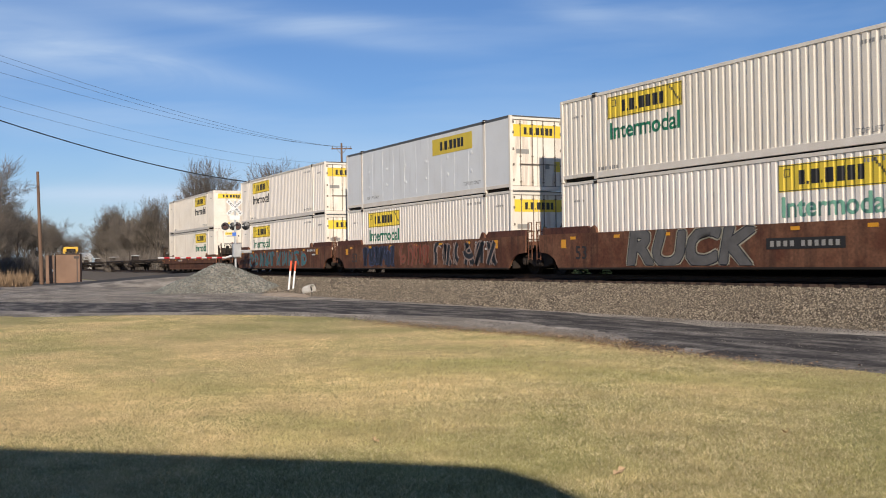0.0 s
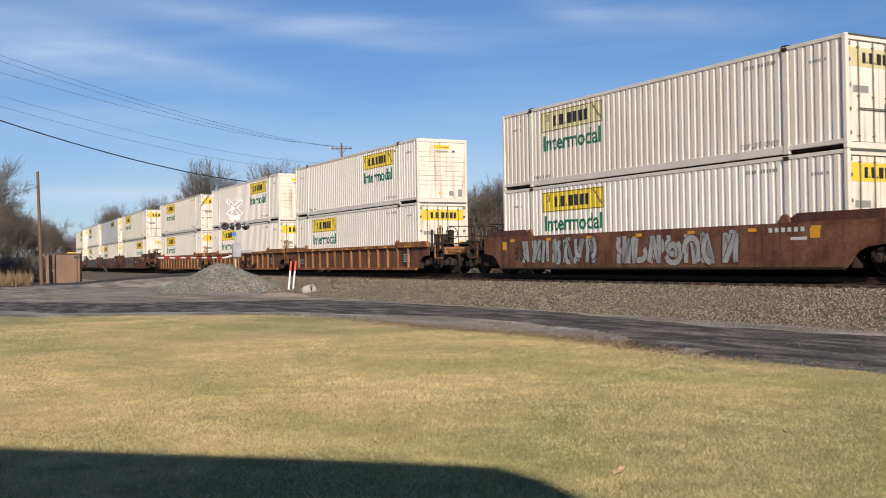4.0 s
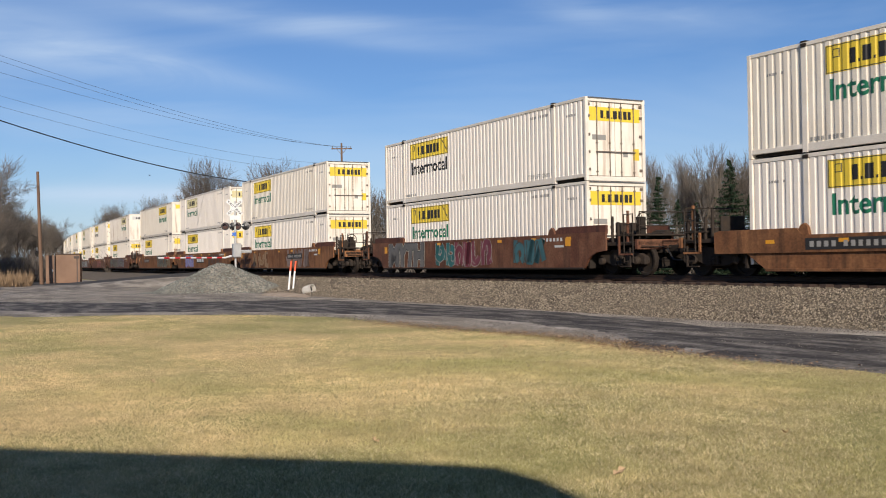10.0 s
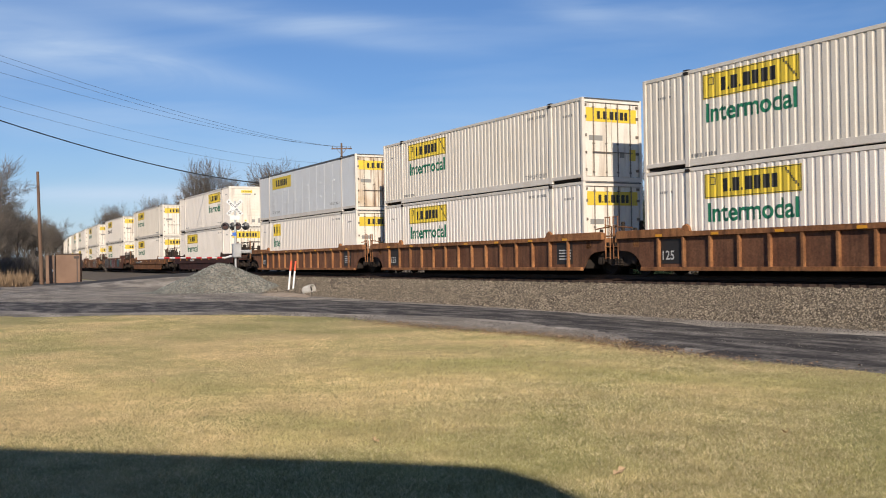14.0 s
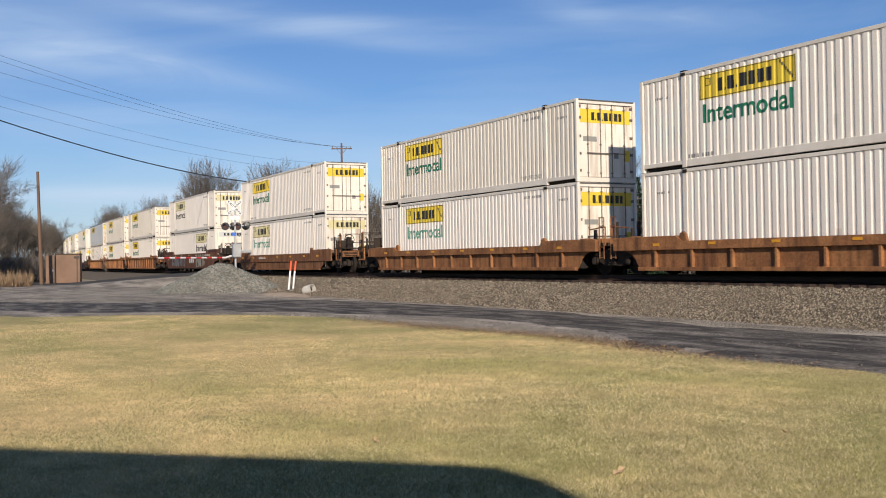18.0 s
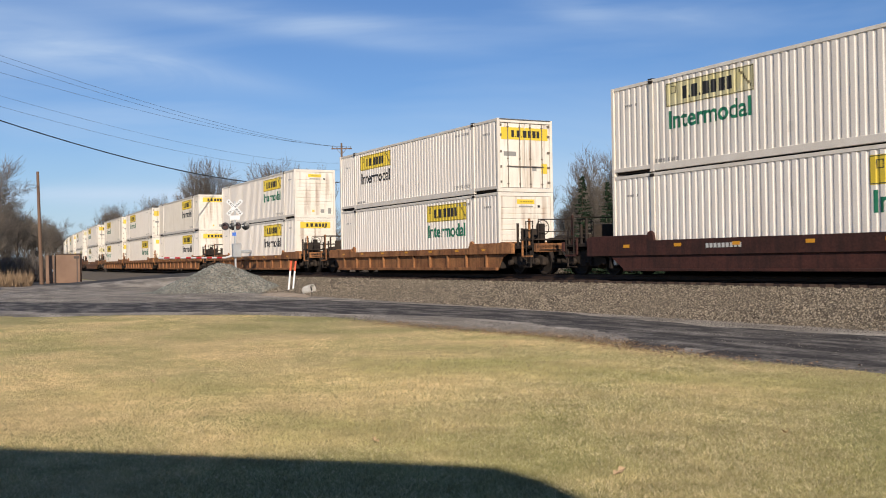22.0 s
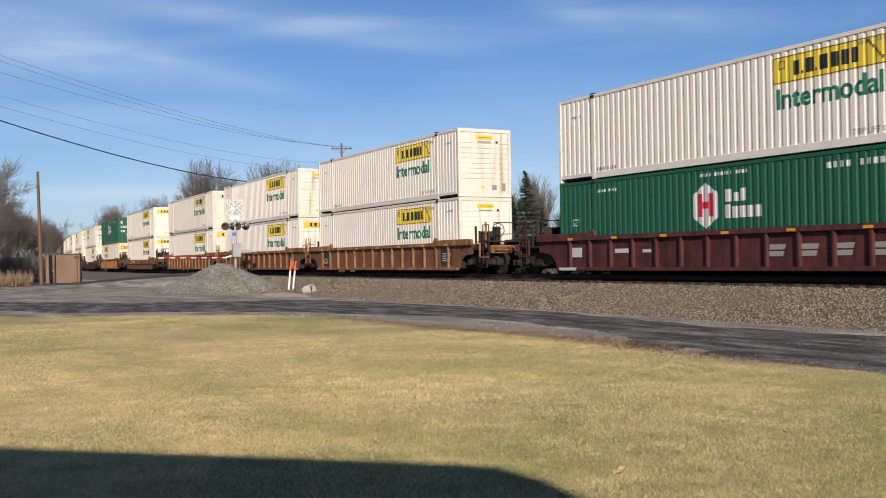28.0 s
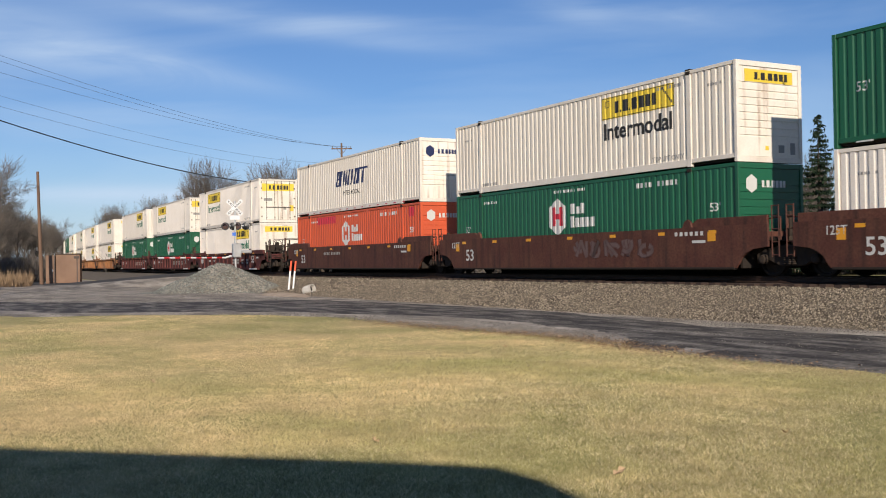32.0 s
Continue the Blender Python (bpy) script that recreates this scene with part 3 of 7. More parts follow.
def container(paint, end, logo, plate="yellow", ink="green", rail_mat=None):
    """A 53-foot container, its base at z = 0; end: what the +x end shows."""
    key = (paint.name, end, logo, plate, ink)
    if key in MADE:
        return copy_thing(MADE[key], Matrix())
    smooth = paint is GREY
    rails = rail_mat or {"green": GREEN, "orange": ORANGE}.get(logo, RAIL_PAINT)
    box_name = {"green": "dark green corrugated steel freight container with white and red emblem",
                "orange": "orange-red corrugated steel freight container with white emblem",
                "navy": "grey-white corrugated steel freight container with navy lettering"}.get(
        logo, "white corrugated steel freight container with yellow panel and green lettering")
    if smooth:
        box_name = "smooth light grey freight container with dark top rail and yellow panel"
    elif paint is RUSTY:
        box_name = "rust-streaked white corrugated freight container with faded panel"
    elif plate == "faded":
        box_name = "dirty white corrugated freight container with faded yellow panel"
    c = thing("freight_container", box_name, "container", "containers on the train")
    MADE[key] = c
    bays = [(-HALF + 0.12, -6.19), (-6.01, 6.01), (6.19, HALF - 0.12)]
    for side in (-1, 1):
        for a, b in (bays if side < 0 else [(-HALF + 0.12, HALF - 0.12)]):
            if smooth:
                bm = box((a, b, side * 1.262 - 0.02, side * 1.262 + 0.02, 0.18, 2.78))
                n = max(1, round((b - a) / 1.2))
                for i in range(1, n if side < 0 else 1):
                    x = a + (b - a) * i / n
                    part("panel_seam", box((x - 0.012, x + 0.012, side * 1.28 - 0.006, side * 1.28 + 0.006, 0.2, 2.76)), paint, c)
            else:
                bm = bmesh.new()
                wave_panel(bm, a, b, 0.22, 2.80, 0.0, side)
            part("side_panel", bm, paint, c)
        for x in ((-HALF + 0.06, -6.1, 6.1, HALF - 0.06) if side < 0 else (-HALF + 0.06, HALF - 0.06)):
            w = 0.06 if abs(x) > 7 else 0.09
            part("corner_post" if abs(x) > 7 else "lifting_post", box((x - w, x + w, side * 1.235 - 0.06, side * 1.235 + 0.06, 0.0, TALL - 0.002), bevel=0.008), rails if not smooth else (RUSTY if abs(x) < 7 else END_PAINT), c)
        part("bottom_rail", box((-6.01, 6.01, side * 1.235 - 0.05, side * 1.235 + 0.05, 0.035, 0.25), bevel=0.008), rails, c)
        for sx in ((-1, 1) if side < 0 else ()):
            part("bottom_rail", box((min(sx * 6.19, sx * 7.955), max(sx * 6.19, sx * 7.955), side * 1.235 - 0.05, side * 1.235 + 0.05, 0.12, 0.25), bevel=0.008), rails, c)
        part("top_rail", box((-HALF + 0.12, HALF - 0.12, side * 1.235 - 0.045, side * 1.235 + 0.045, 2.79, TALL), bevel=0.008),
             DARK_RAIL if smooth else rails, c)
        for x in ((-6.1, 6.1) if side < 0 else ()):
            part("lifting_fitting", box((x - 0.1, x + 0.1, side * 1.24 - 0.07, side * 1.24 + 0.07, TALL, TALL + 0.035),
                                        (x - 0.09, x + 0.09, side * 1.26 - 0.06, side * 1.26 + 0.06, TALL - 0.13, TALL - 0.03), bevel=0.006), STEEL, c)
    part("roof", box((-HALF + 0.05, HALF - 0.05, -1.2, 1.2, 2.83, 2.875)), paint, c)
    part("base_frame", box((-HALF + 0.05, HALF - 0.05, -1.15, 1.15, 0.05, 0.16)), STEEL, c)
    # the two ends
    for sx, what in ((1, end), (-1, "front" if end == "door" else "door")):
        x = sx * (HALF - 0.06)
        part("end_sill", box((x - 0.06, x + 0.06, -1.175, 1.175, 0.0, 0.16), bevel=0.008), rails, c)
        part("end_header", box((x - 0.06, x + 0.06, -1.175, 1.175, 2.74, TALL - 0.003), bevel=0.008), rails, c)
        if what == "door" and sx > 0:
            part("drip_rail", box((x + 0.058, x + 0.085, -1.2, 1.2, TALL - 0.05, TALL - 0.01)), DARK_RAIL, c)
        if what == "door":
            for sy in (-1, 1):
                leaf = part("door_leaf", box((min(x, x - sx * 0.05), max(x, x - sx * 0.05), min(sy * 0.012, sy * 1.165), max(sy * 0.012, sy * 1.165), 0.18, 2.73), bevel=0.006), RUST_DOOR if smooth and logo == "L" else END_PAINT if paint in (WHITE, WHITE_B, RUSTY, GREY) else paint, c)
                for y in ((0.25, 0.80) if sx > 0 else ()):
                    bm = tube(((x + sx * 0.035, sy * y, 0.1), (x + sx * 0.035, sy * y, 2.82), 0.018), sides=6)
                    for z in (0.3, 1.3, 2.55):
                        add_box(bm, x - 0.002, x + 0.05, sy * y - 0.035, sy * y + 0.035, z, z + 0.04)
                    part("lock_rod", bm, ROD_STEEL, c)
            if sx > 0:
                for sy in (-1, 1):
                    part("hinge_row", box(*[(x + 0.002, x + 0.035, sy * 1.13 - 0.07, sy * 1.13 + 0.045, z, z + 0.09) for z in (0.35, 0.95, 1.55, 2.2, 2.6)]), ROD_STEEL, c)
                part("latch_handle", box((x + 0.05, x + 0.075, -0.86, 0.86, 1.0, 1.03)), ROD_STEEL, c)
            if sx > 0 and logo not in ("green", "orange", "navy"):
                p = part("end_plate", box((x + 0.003, x + 0.006, -1.1, -0.015, 2.08, 2.56), (x + 0.003, x + 0.006, 0.015, 1.1, 2.08, 2.56)), FADED if plate == "faded" else YELLOW, c)
                part("name_mark", end_bars(-0.62, 0.72, 2.17, 2.45, x + 0.006), BLACK_INK, p)
                part("warning_label", box((x + 0.003, x + 0.005, -0.98, -0.4, 1.42, 1.6)), GREY_INK, c)
                part("warning_label", box((x + 0.003, x + 0.005, 0.78, 1.05, 0.75, 1.15)), YELLOW, c)
                part("warning_label", box((x + 0.003, x + 0.005, 0.35, 0.55, 0.85, 1.05)), GREY_INK, c)
            elif sx > 0:
                p = part("data_panel", box((x + 0.003, x + 0.005, -1.0, -0.75, 2.2, 2.5), (x + 0.003, x + 0.005, 0.25, 1.0, 2.35, 2.45), (x + 0.003, x + 0.005, 0.25, 1.0, 2.12, 2.24),
                                           (x + 0.003, x + 0.005, -1.0, -0.2, 1.86, 1.95), (x + 0.003, x + 0.005, -1.0, -0.3, 1.7, 1.79), (x + 0.003, x + 0.005, 0.25, 0.95, 1.72, 1.8),
                                           (x + 0.003, x + 0.005, -0.98, -0.5, 1.2, 1.45), (x + 0.003, x + 0.005, -0.35, -0.15, 0.8, 1.05)), WHITE_INK, c)
                part("warning_label", box((x + 0.003, x + 0.005, 0.62, 1.02, 0.8, 1.1)), REFLECT, c)
        else:
            bm = box((min(x, x - sx * 0.045), max(x, x - sx * 0.045), -1.17, 1.17, 0.16, 2.74))
            part("front_wall", bm, END_PAINT if paint in (WHITE, WHITE_B, RUSTY) else paint, c)
            if not smooth and sx > 0:
                face = [(x, 0.17), (x + 0.028, 0.17)]
                for k in range(8):
                    z0 = 0.735 + 0.215 * k
                    face += [(x + 0.028, z0 - 0.008), (x + 0.003, z0 - 0.006), (x + 0.003, z0 + 0.046), (x + 0.028, z0 + 0.048)]
                part("board_facing", prism(face + [(x + 0.028, 2.735), (x, 2.735)], -1.165, 1.165), END_PAINT if paint in (WHITE, WHITE_B, RUSTY) else paint, c)
            if sx > 0 and logo not in ("green", "orange", "navy"):
                wide = plate != "small"
                y0, y1 = (-0.95, 0.95) if wide else (-0.42, 0.4)
                z0, z1 = (2.3, 2.66) if wide else (2.44, 2.62)
                p = part("end_plate", box((x + 0.032, x + 0.036, y0, y1, z0, z1)), {"faded": WHITE_INK}.get(plate, YELLOW), c)
                part("name_mark", end_bars(y0 + (y1 - y0) * 0.2, y1 - (y1 - y0) * 0.1, z0 + 0.07, z1 - 0.08, x + 0.036), BLACK_INK, p)
                if not wide:
                    part("caption_mark", box((x + 0.0285, x + 0.031, -0.33, 0.33, 2.31, 2.37)), GREY_INK, c)
                part("vent", box((x + 0.03, x + 0.036, 0.55, 0.66, 2.30, 2.39)), BLACK_INK, c)
                part("warning_label", box((x + 0.0285, x + 0.031, 0.35, 0.58, 0.3, 0.52)), GREY_INK, c)
                part("warning_label", box((x + 0.0285, x + 0.031, 0.82, 1.02, 0.26, 0.6)), GREY_INK, c)
                part("warning_label", box((x + 0.0285, x + 0.031, -0.18, -0.04, 0.36, 0.48)), YELLOW, c)
            elif sx > 0:
                bm = bmesh.new()
                v = [bm.verts.new((x + 0.034, 0.0 - 0.75 + 0.24 * math.cos(a), 2.3 + 0.27 * math.sin(a))) for a in [math.pi / 6 + i * math.pi / 3 for i in range(6)]]
                bm.faces.new(v)
                part("emblem", bm, NAVY_INK if logo == "navy" else WHITE_INK, c)
                part("name_mark", end_bars(-0.35, 0.6, 2.2, 2.4, x + 0.034), NAVY_INK if logo == "navy" else WHITE_INK, c)
    # painted panels on the near side
    if logo in ("L", "R", "half"):
        x0 = {"L": -5.42, "R": 1.86, "half": -5.42}[logo]
        if smooth:
            x0 = -5.42 if logo == "L" else 1.65
            p = part("side_plate", box((x0, x0 + 3.5, -1.292, -1.288, 1.92, 2.62)), YELLOW, c)
            part("name_mark", box(*[(xa, xb, -1.296, -1.292, za, zb) for xa, xb, za, zb in glyph_spans(x0 + 0.72, x0 + 2.8, 2.08, 2.46)]), BLACK_INK, p)
            bm = bmesh.new()
            for i in range(12):
                add_lathe(bm, [(0.05, -1.30), (0.09, -1.292), (0.09, -1.285)], (-5.2 + (i // 2) * 2.05, 0, 1.0 + 0.75 * (i % 2)), "y", 10)
            part("rivet_cap", bm, paint, c)
            w = part("lettering", LIFT_WORDS, GREY_INK, c, "grey stencilled words")
            w.location = (4.35, -1.287, 0.42)
            w = part("lettering", LIFT_WORDS, GREY_INK, c, "grey stencilled words")
            w.location = (-5.5, -1.287, 0.42)
        else:
            bm = bmesh.new()
            long = 1.4 if logo == "half" else 3.6
            wave_panel(bm, x0, x0 + long, 1.93, 2.66, 0.004)
            p = part("side_plate", bm, FADED if plate in ("faded",) else YELLOW, c)
            if logo != "half":
                part("name_mark", name_bars(x0 + 0.72, x0 + 2.8, 2.1, 2.48), BLACK_INK, p)
                part("corner_emblem", plate_lines(x0, x0 + 3.6, 1.93, 2.66), plain_cached("worn_dark_line_paint", (0.10, 0.08, 0.03)), p)
                w = part("lettering", drape(WORD, x0 + 0.12, 1.24, 0.005), {"green": GREEN_INK, "dark": BLACK_INK, "pale": PALE_INK}[ink], c, "painted word on the side")
            else:
                bm = bmesh.new()
                for a, b in ((0.12, 0.2), (0.28, 0.34), (0.62, 0.70), (0.86, 0.94), (1.12, 1.2)):
                    wave_panel(bm, x0 + a, x0 + b, 2.1, 2.5, 0.007)
                part("name_mark", bm, BLACK_INK, p)
                part("lettering", drape(HALF_WORD, x0 + 0.12, 1.24, 0.005), GREEN_INK, c, "painted part of a word on the side")
            part("lettering", drape(LIFT_WORDS, 4.4, 0.3, 0.005), GREY_INK, c, "grey stencilled words")
            bm = bmesh.new()
            small_bars(bm, -5.95, -4.9, 0.28, 0.11, 9)
            small_bars(bm, 4.6, 5.8, 2.5, 0.1, 11)
            small_bars(bm, 6.9, 7.5, 2.3, 0.08, 6)
            small_bars(bm, -7.4, -6.8, 2.2, 0.07, 6)
            part("stencil_mark", bm, GREY_INK, c)
            bm = bmesh.new()
            wave_panel(bm, -0.62, -0.5, 1.55, 2.1, 0.004)
            wave_panel(bm, -0.66, -0.46, 0.62, 0.9, 0.004)
            part("worn_patch", bm, RAIL_PAINT, c)
    elif logo in ("green", "orange"):
        x0, z0 = (-1.35, 1.05)
        hexa = [(x0 + 0.55 + 0.6 * math.sin(math.pi * i / 3), z0 + 0.68 - 0.68 * math.cos(math.pi * i / 3)) for i in range(6)]
        p = flat_patch("emblem", hexa, WHITE_INK, c, 0.005)
        colour = RED_INK if logo == "green" else ORANGE
        for a, b, z1, z2 in ((0.22, 0.42, 0.36, 1.04), (0.68, 0.88, 0.36, 1.04), (0.42, 0.68, 0.6, 0.8)):
            flat_patch("emblem_bar", [(x0 + a, z0 + z1), (x0 + b, z0 + z1), (x0 + b, z0 + z2), (x0 + a, z0 + z2)], colour, p, 0.008)
        bm = bmesh.new()
        for i, (a, b) in enumerate(((0, 0.26), (0.34, 0.52), (0.6, 0.78))):
            wave_panel(bm, x0 + 1.35 + a, x0 + 1.35 + b, 1.8, 2.16 if i != 1 else 2.05, 0.005)
        for i in range(5):
            wave_panel(bm, x0 + 1.3 + i * 0.3, x0 + 1.53 + i * 0.3, 1.33, 1.66 if i else 1.72, 0.005)
        part("name_mark", bm, WHITE_INK, c)
        bm = bmesh.new()
        small_bars(bm, -1.0, 0.9, 2.58, 0.1, 16)
        small_bars(bm, 3.6, 5.6, 2.45, 0.16, 10)
        small_bars(bm, -5.9, -4.9, 2.45, 0.1, 9)
        part("stencil_mark", bm, WHITE_INK, c)
        if logo == "orange":
            bm = bmesh.new()
            wave_panel(bm, -5.0, -2.2, 2.34, 2.72, 0.004)
            part("painted_patch", bm, RED_INK, c, "darker red painted-over patch")
            bm = bmesh.new()
            wave_panel(bm, 6.75, 7.3, 2.3, 2.72, 0.004)
            part("painted_patch", bm, RED_INK, c, "darker red painted-over patch")
        part("lettering", drape(FEET, -7.4, 1.35, 0.005), WHITE_INK, c, "white painted number")
        part("lettering", drape(FEET, 6.9, 1.55, 0.005), WHITE_INK, c, "white painted number")
        bm = bmesh.new()
        for i in range(14):
            add_box(bm, -7.4 + i * 1.1, -6.9 + i * 1.1, -1.289, -1.286, 0.09, 0.13)
        part("reflector_strip", bm, WHITE_INK, c)
    elif logo == "navy":
        bm = bmesh.new()
        for a, b in ((0, 0.2), (0.32, 0.72), (0.92, 1.12), (1.24, 1.44), (1.56, 1.78), (1.98, 2.2), (2.42, 2.64), (2.74, 3.08), (3.42, 3.66)):
            for k in range(8):
                z = 0.1 * k
                wave_panel(bm, -2.1 + a + 0.35 * z, -2.1 + b + 0.35 * z, 1.35 + z, 1.45 + z, 0.005)
        for z in (1.35, 1.7, 2.05):
            wave_panel(bm, -2.1 + 0.35 * (z - 1.35), -1.38 + 0.35 * (z - 1.35), z, z + 0.1, 0.006)
        wave_panel(bm, 0.55, 1.25, 2.05, 2.15, 0.006)
        wave_panel(bm, 1.25, 2.15, 2.05, 2.15, 0.006)
        part("name_mark", bm, NAVY_INK, c)
        part("lettering", drape(CAPS_WORD, -1.1, 0.85, 0.005), BLACK_INK, c, "dark painted word")
        bm = bmesh.new()
        for i in range(16):
            add_box(bm, -7.4 + i * 0.97, -7.15 + i * 0.97, -1.289, -1.286, 0.09, 0.13)
        part("reflector_strip", bm, RED_INK, c)
    return c


def plain_cached(name, colour):
    return bpy.data.materials.get(name) or plain(name, colour)


# ---- well cars ----
WHEEL_R = 0.483


def truck(parent, x):
    """A two-axle freight truck, its parts under a bolster."""
    t = part("truck", box((-0.28, 0.28, -1.0, 1.0, 0.42, 0.72), (-0.16, 0.16, -1.16, 1.16, 0.36, 0.62), bevel=0.02), GRIMY, parent)
    t.location = (x, 0, 0)
    for sy in (-1, 1):
        y = sy * 1.02
        o = [(-1.22, 0.36), (-1.02, 0.36), (-0.86, 0.52), (-0.42, 0.30), (0.42, 0.30), (0.86, 0.52), (1.02, 0.36), (1.22, 0.36),
             (1.24, 0.62), (0.92, 0.76), (0.40, 0.86), (-0.40, 0.86), (-0.92, 0.76), (-1.24, 0.62)]
        part("side_frame", prism(o, y - 0.08, y + 0.08, 0.02), GRIMY, t)
    for sx in (-1, 1):
        bm = bmesh.new()
        add_lathe(bm, [(0.09, -1.25), (0.13, -1.22), (0.13, -1.10)], (sx * 0.9, 0, WHEEL_R), "y", 12)
        part("axle_box", bm, GRIMY, t)
    bm = bmesh.new()
    for sx in (-0.15, 0.0, 0.15):
        for k in range(5):
            add_lathe(bm, [(0.05, 0), (0.065, 0.02), (0.05, 0.04)], (sx, -1.14, 0.34 + k * 0.05), "z", 8)
    part("spring_nest", bm, GRIMY, t)
    for sx in (-1, 1):
        bm = bmesh.new()
        for sy in (-1, 1):
            prof = [(0.10, 0.66), (WHEEL_R - 0.08, 0.69), (WHEEL_R + 0.025, 0.675), (WHEEL_R + 0.025, 0.70), (WHEEL_R, 0.715), (WHEEL_R - 0.006, 0.81), (WHEEL_R - 0.07, 0.81),
                    (WHEEL_R - 0.10, 0.76), (0.17, 0.75), (0.14, 0.83), (0.08, 0.83)]
            if sy < 0:
                prof = [(r, -h) for r, h in prof][::-1]
            add_lathe(bm, prof, (0, 0, 0), "y", 24)
        add_lathe(bm, [(0.085, -1.1), (0.085, 1.1)], (0, 0, 0), "y", 10)
        w = part("wheelset", bm, STEEL, t)
        w.location = (sx * 0.9, 0, WHEEL_R)
        w.rotation_mode = "QUATERNION"
    return t


def hull(bottom, top, raise_by, reach=9.0):
    """Outline of a side: bottom flat, ends swept up over the trucks, raised over the end castings."""
    half = [(8.1, bottom), (8.2, bottom + 0.12), (8.32, bottom + 0.32), (8.5, 0.68), (8.75, 0.78), (9.3, 0.82), (9.3, top + raise_by * 0.75), (9.1, top + raise_by), (6.3, top + raise_by), (6.12, top)]
    o = half + [(-x, z) for x, z in half[::-1]]
    return o


def car_parts(style, paint, left_truck, right_truck, left_end, right_end):
    """One well unit; ends: 'joint' (shared truck) or 'coupler'."""
    label = {"deep": "red-brown deep-sided steel well wagon with flat sides", "rib": "orange-brown ribbed steel well wagon",
             "low": "brown low-sided steel well wagon with swept ends", "lowrib": "rust-brown low ribbed steel well wagon"}[style]
    if paint is MAROON:
        label = "maroon ribbed steel well wagon with white lettering bars"
    elif paint is DARK_BROWN:
        label = "dark brown flat-sided steel well wagon with yellow reflectors"
    elif paint is DARK_MAROON:
        label = "dark maroon low-sided steel well wagon"
    elif paint is TAN_BROWN and style == "deep":
        label = "weathered tan-brown flat-sided steel well wagon"
    c = thing("well_wagon", label, "railway wagon", "wagons of the train")
    bottom, top, rise = {"deep": (0.24, 1.44, 0.13), "rib": (0.18, 1.33, 0.12), "low": (0.18, 1.10, 0.2), "lowrib": (0.18, 1.05, 0.18)}[style]
    for sy in (-1, 1):
        if style == "low":
            lower = [(7.4, bottom), (8.15, 0.66), (-8.15, 0.66), (-7.4, bottom)]
            part("lower_panel", prism(lower[::-1], sy * 1.375 - 0.03, sy * 1.375 + 0.03, 0.008), paint, c)
            upper = [(9.3, 0.64), (9.3, top + rise * 0.75), (9.1, top + rise), (6.3, top + rise), (6.12, top)]
            part("side_sill", prism([(-9.3, 0.64)] + upper[:1] + upper[1:] + [(-x, z) for x, z in upper[:0:-1]], sy * 1.43 - 0.035, sy * 1.43 + 0.035, 0.012), paint, c)
            part("bottom_chord", box((-7.4, 7.4, sy * 1.39 - 0.06, sy * 1.39 + 0.06, bottom - 0.03, bottom + 0.05), bevel=0.01), paint, c)
        elif style == "deep":
            part("side_sill", prism(hull(bottom, top, 0.012), sy * 1.43 - 0.035, sy * 1.43 + 0.035, 0.012), paint, c)
            for sx in (-1, 1):
                rim = [(sx * 6.25, top - 0.06), (sx * 9.2, top - 0.06), (sx * 9.2, top + 0.25), (sx * 6.5, top + 0.25), (sx * 6.25, top + 0.12)]
                part("raised_coaming", prism(rim if sx > 0 else rim[::-1], sy * 1.33 - 0.05, sy * 1.33 + 0.05, 0.012), DARK_BROWN, c)
            part("bottom_chord", box((-8.05, 8.05, sy * 1.43 - 0.06, sy * 1.43 + 0.06, bottom - 0.04, bottom + 0.03), bevel=0.01), STEEL if style == "deep" else paint, c)
        else:
            # orange-brown ribbed sides take the shaded copy behind their ribs
            part("side_sill", prism(hull(bottom + 0.02, top - 0.05, rise), sy * 1.36 - 0.02, sy * 1.36 + 0.02, 0.005), paint if paint is MAROON or style == "lowrib" else SHADED_BROWN, c)
            chord = top - (0.14 if style == "rib" else 0.25)
            part("top_chord", prism([(-9.3, chord), (9.3, chord), (9.3, top + rise * 0.7), (9.1, top + rise), (6.35, top + rise), (6.05, top), (-6.05, top), (-6.35, top + rise), (-9.1, top + rise), (-9.3, top + rise * 0.7)],
                                    sy * 1.42 - 0.08, sy * 1.42 + 0.08, 0.012), paint, c)
            part("bottom_chord", box((-8.1, 8.1, sy * 1.42 - 0.07, sy * 1.42 + 0.07, bottom - 0.02, bottom + 0.10), bevel=0.01), paint, c)
            n = 14 if style == "rib" else 10
            if sy > 0:
                part("rib_row", box(*[(-7.345 + 14.6 * i / (n - 1), -7.255 + 14.6 * i / (n - 1), 1.36, 1.48, bottom + 0.09, chord + 0.01) for i in range(n)]), paint, c)
                continue
            for i in range(n):
                x = -7.3 + 14.6 * i / (n - 1)
                part("rib", box((x - 0.045, x + 0.045, sy * 1.42 - 0.06, sy * 1.42 + 0.06, bottom + 0.09, chord + 0.01), bevel=0.008), paint, c)
        for x in (-6.1, 6.1):
            if sy > 0:
                continue
            part("guide_horn", prism([(x - 0.22, top - 0.02), (x + 0.22, top - 0.02), (x + 0.15, top + rise + 0.04), (x + 0.03, top + rise + 0.12), (x - 0.1, top + rise + 0.06)], sy * 1.40 - 0.05, sy * 1.40 + 0.05, 0.01), paint, c)
        bm = bmesh.new()
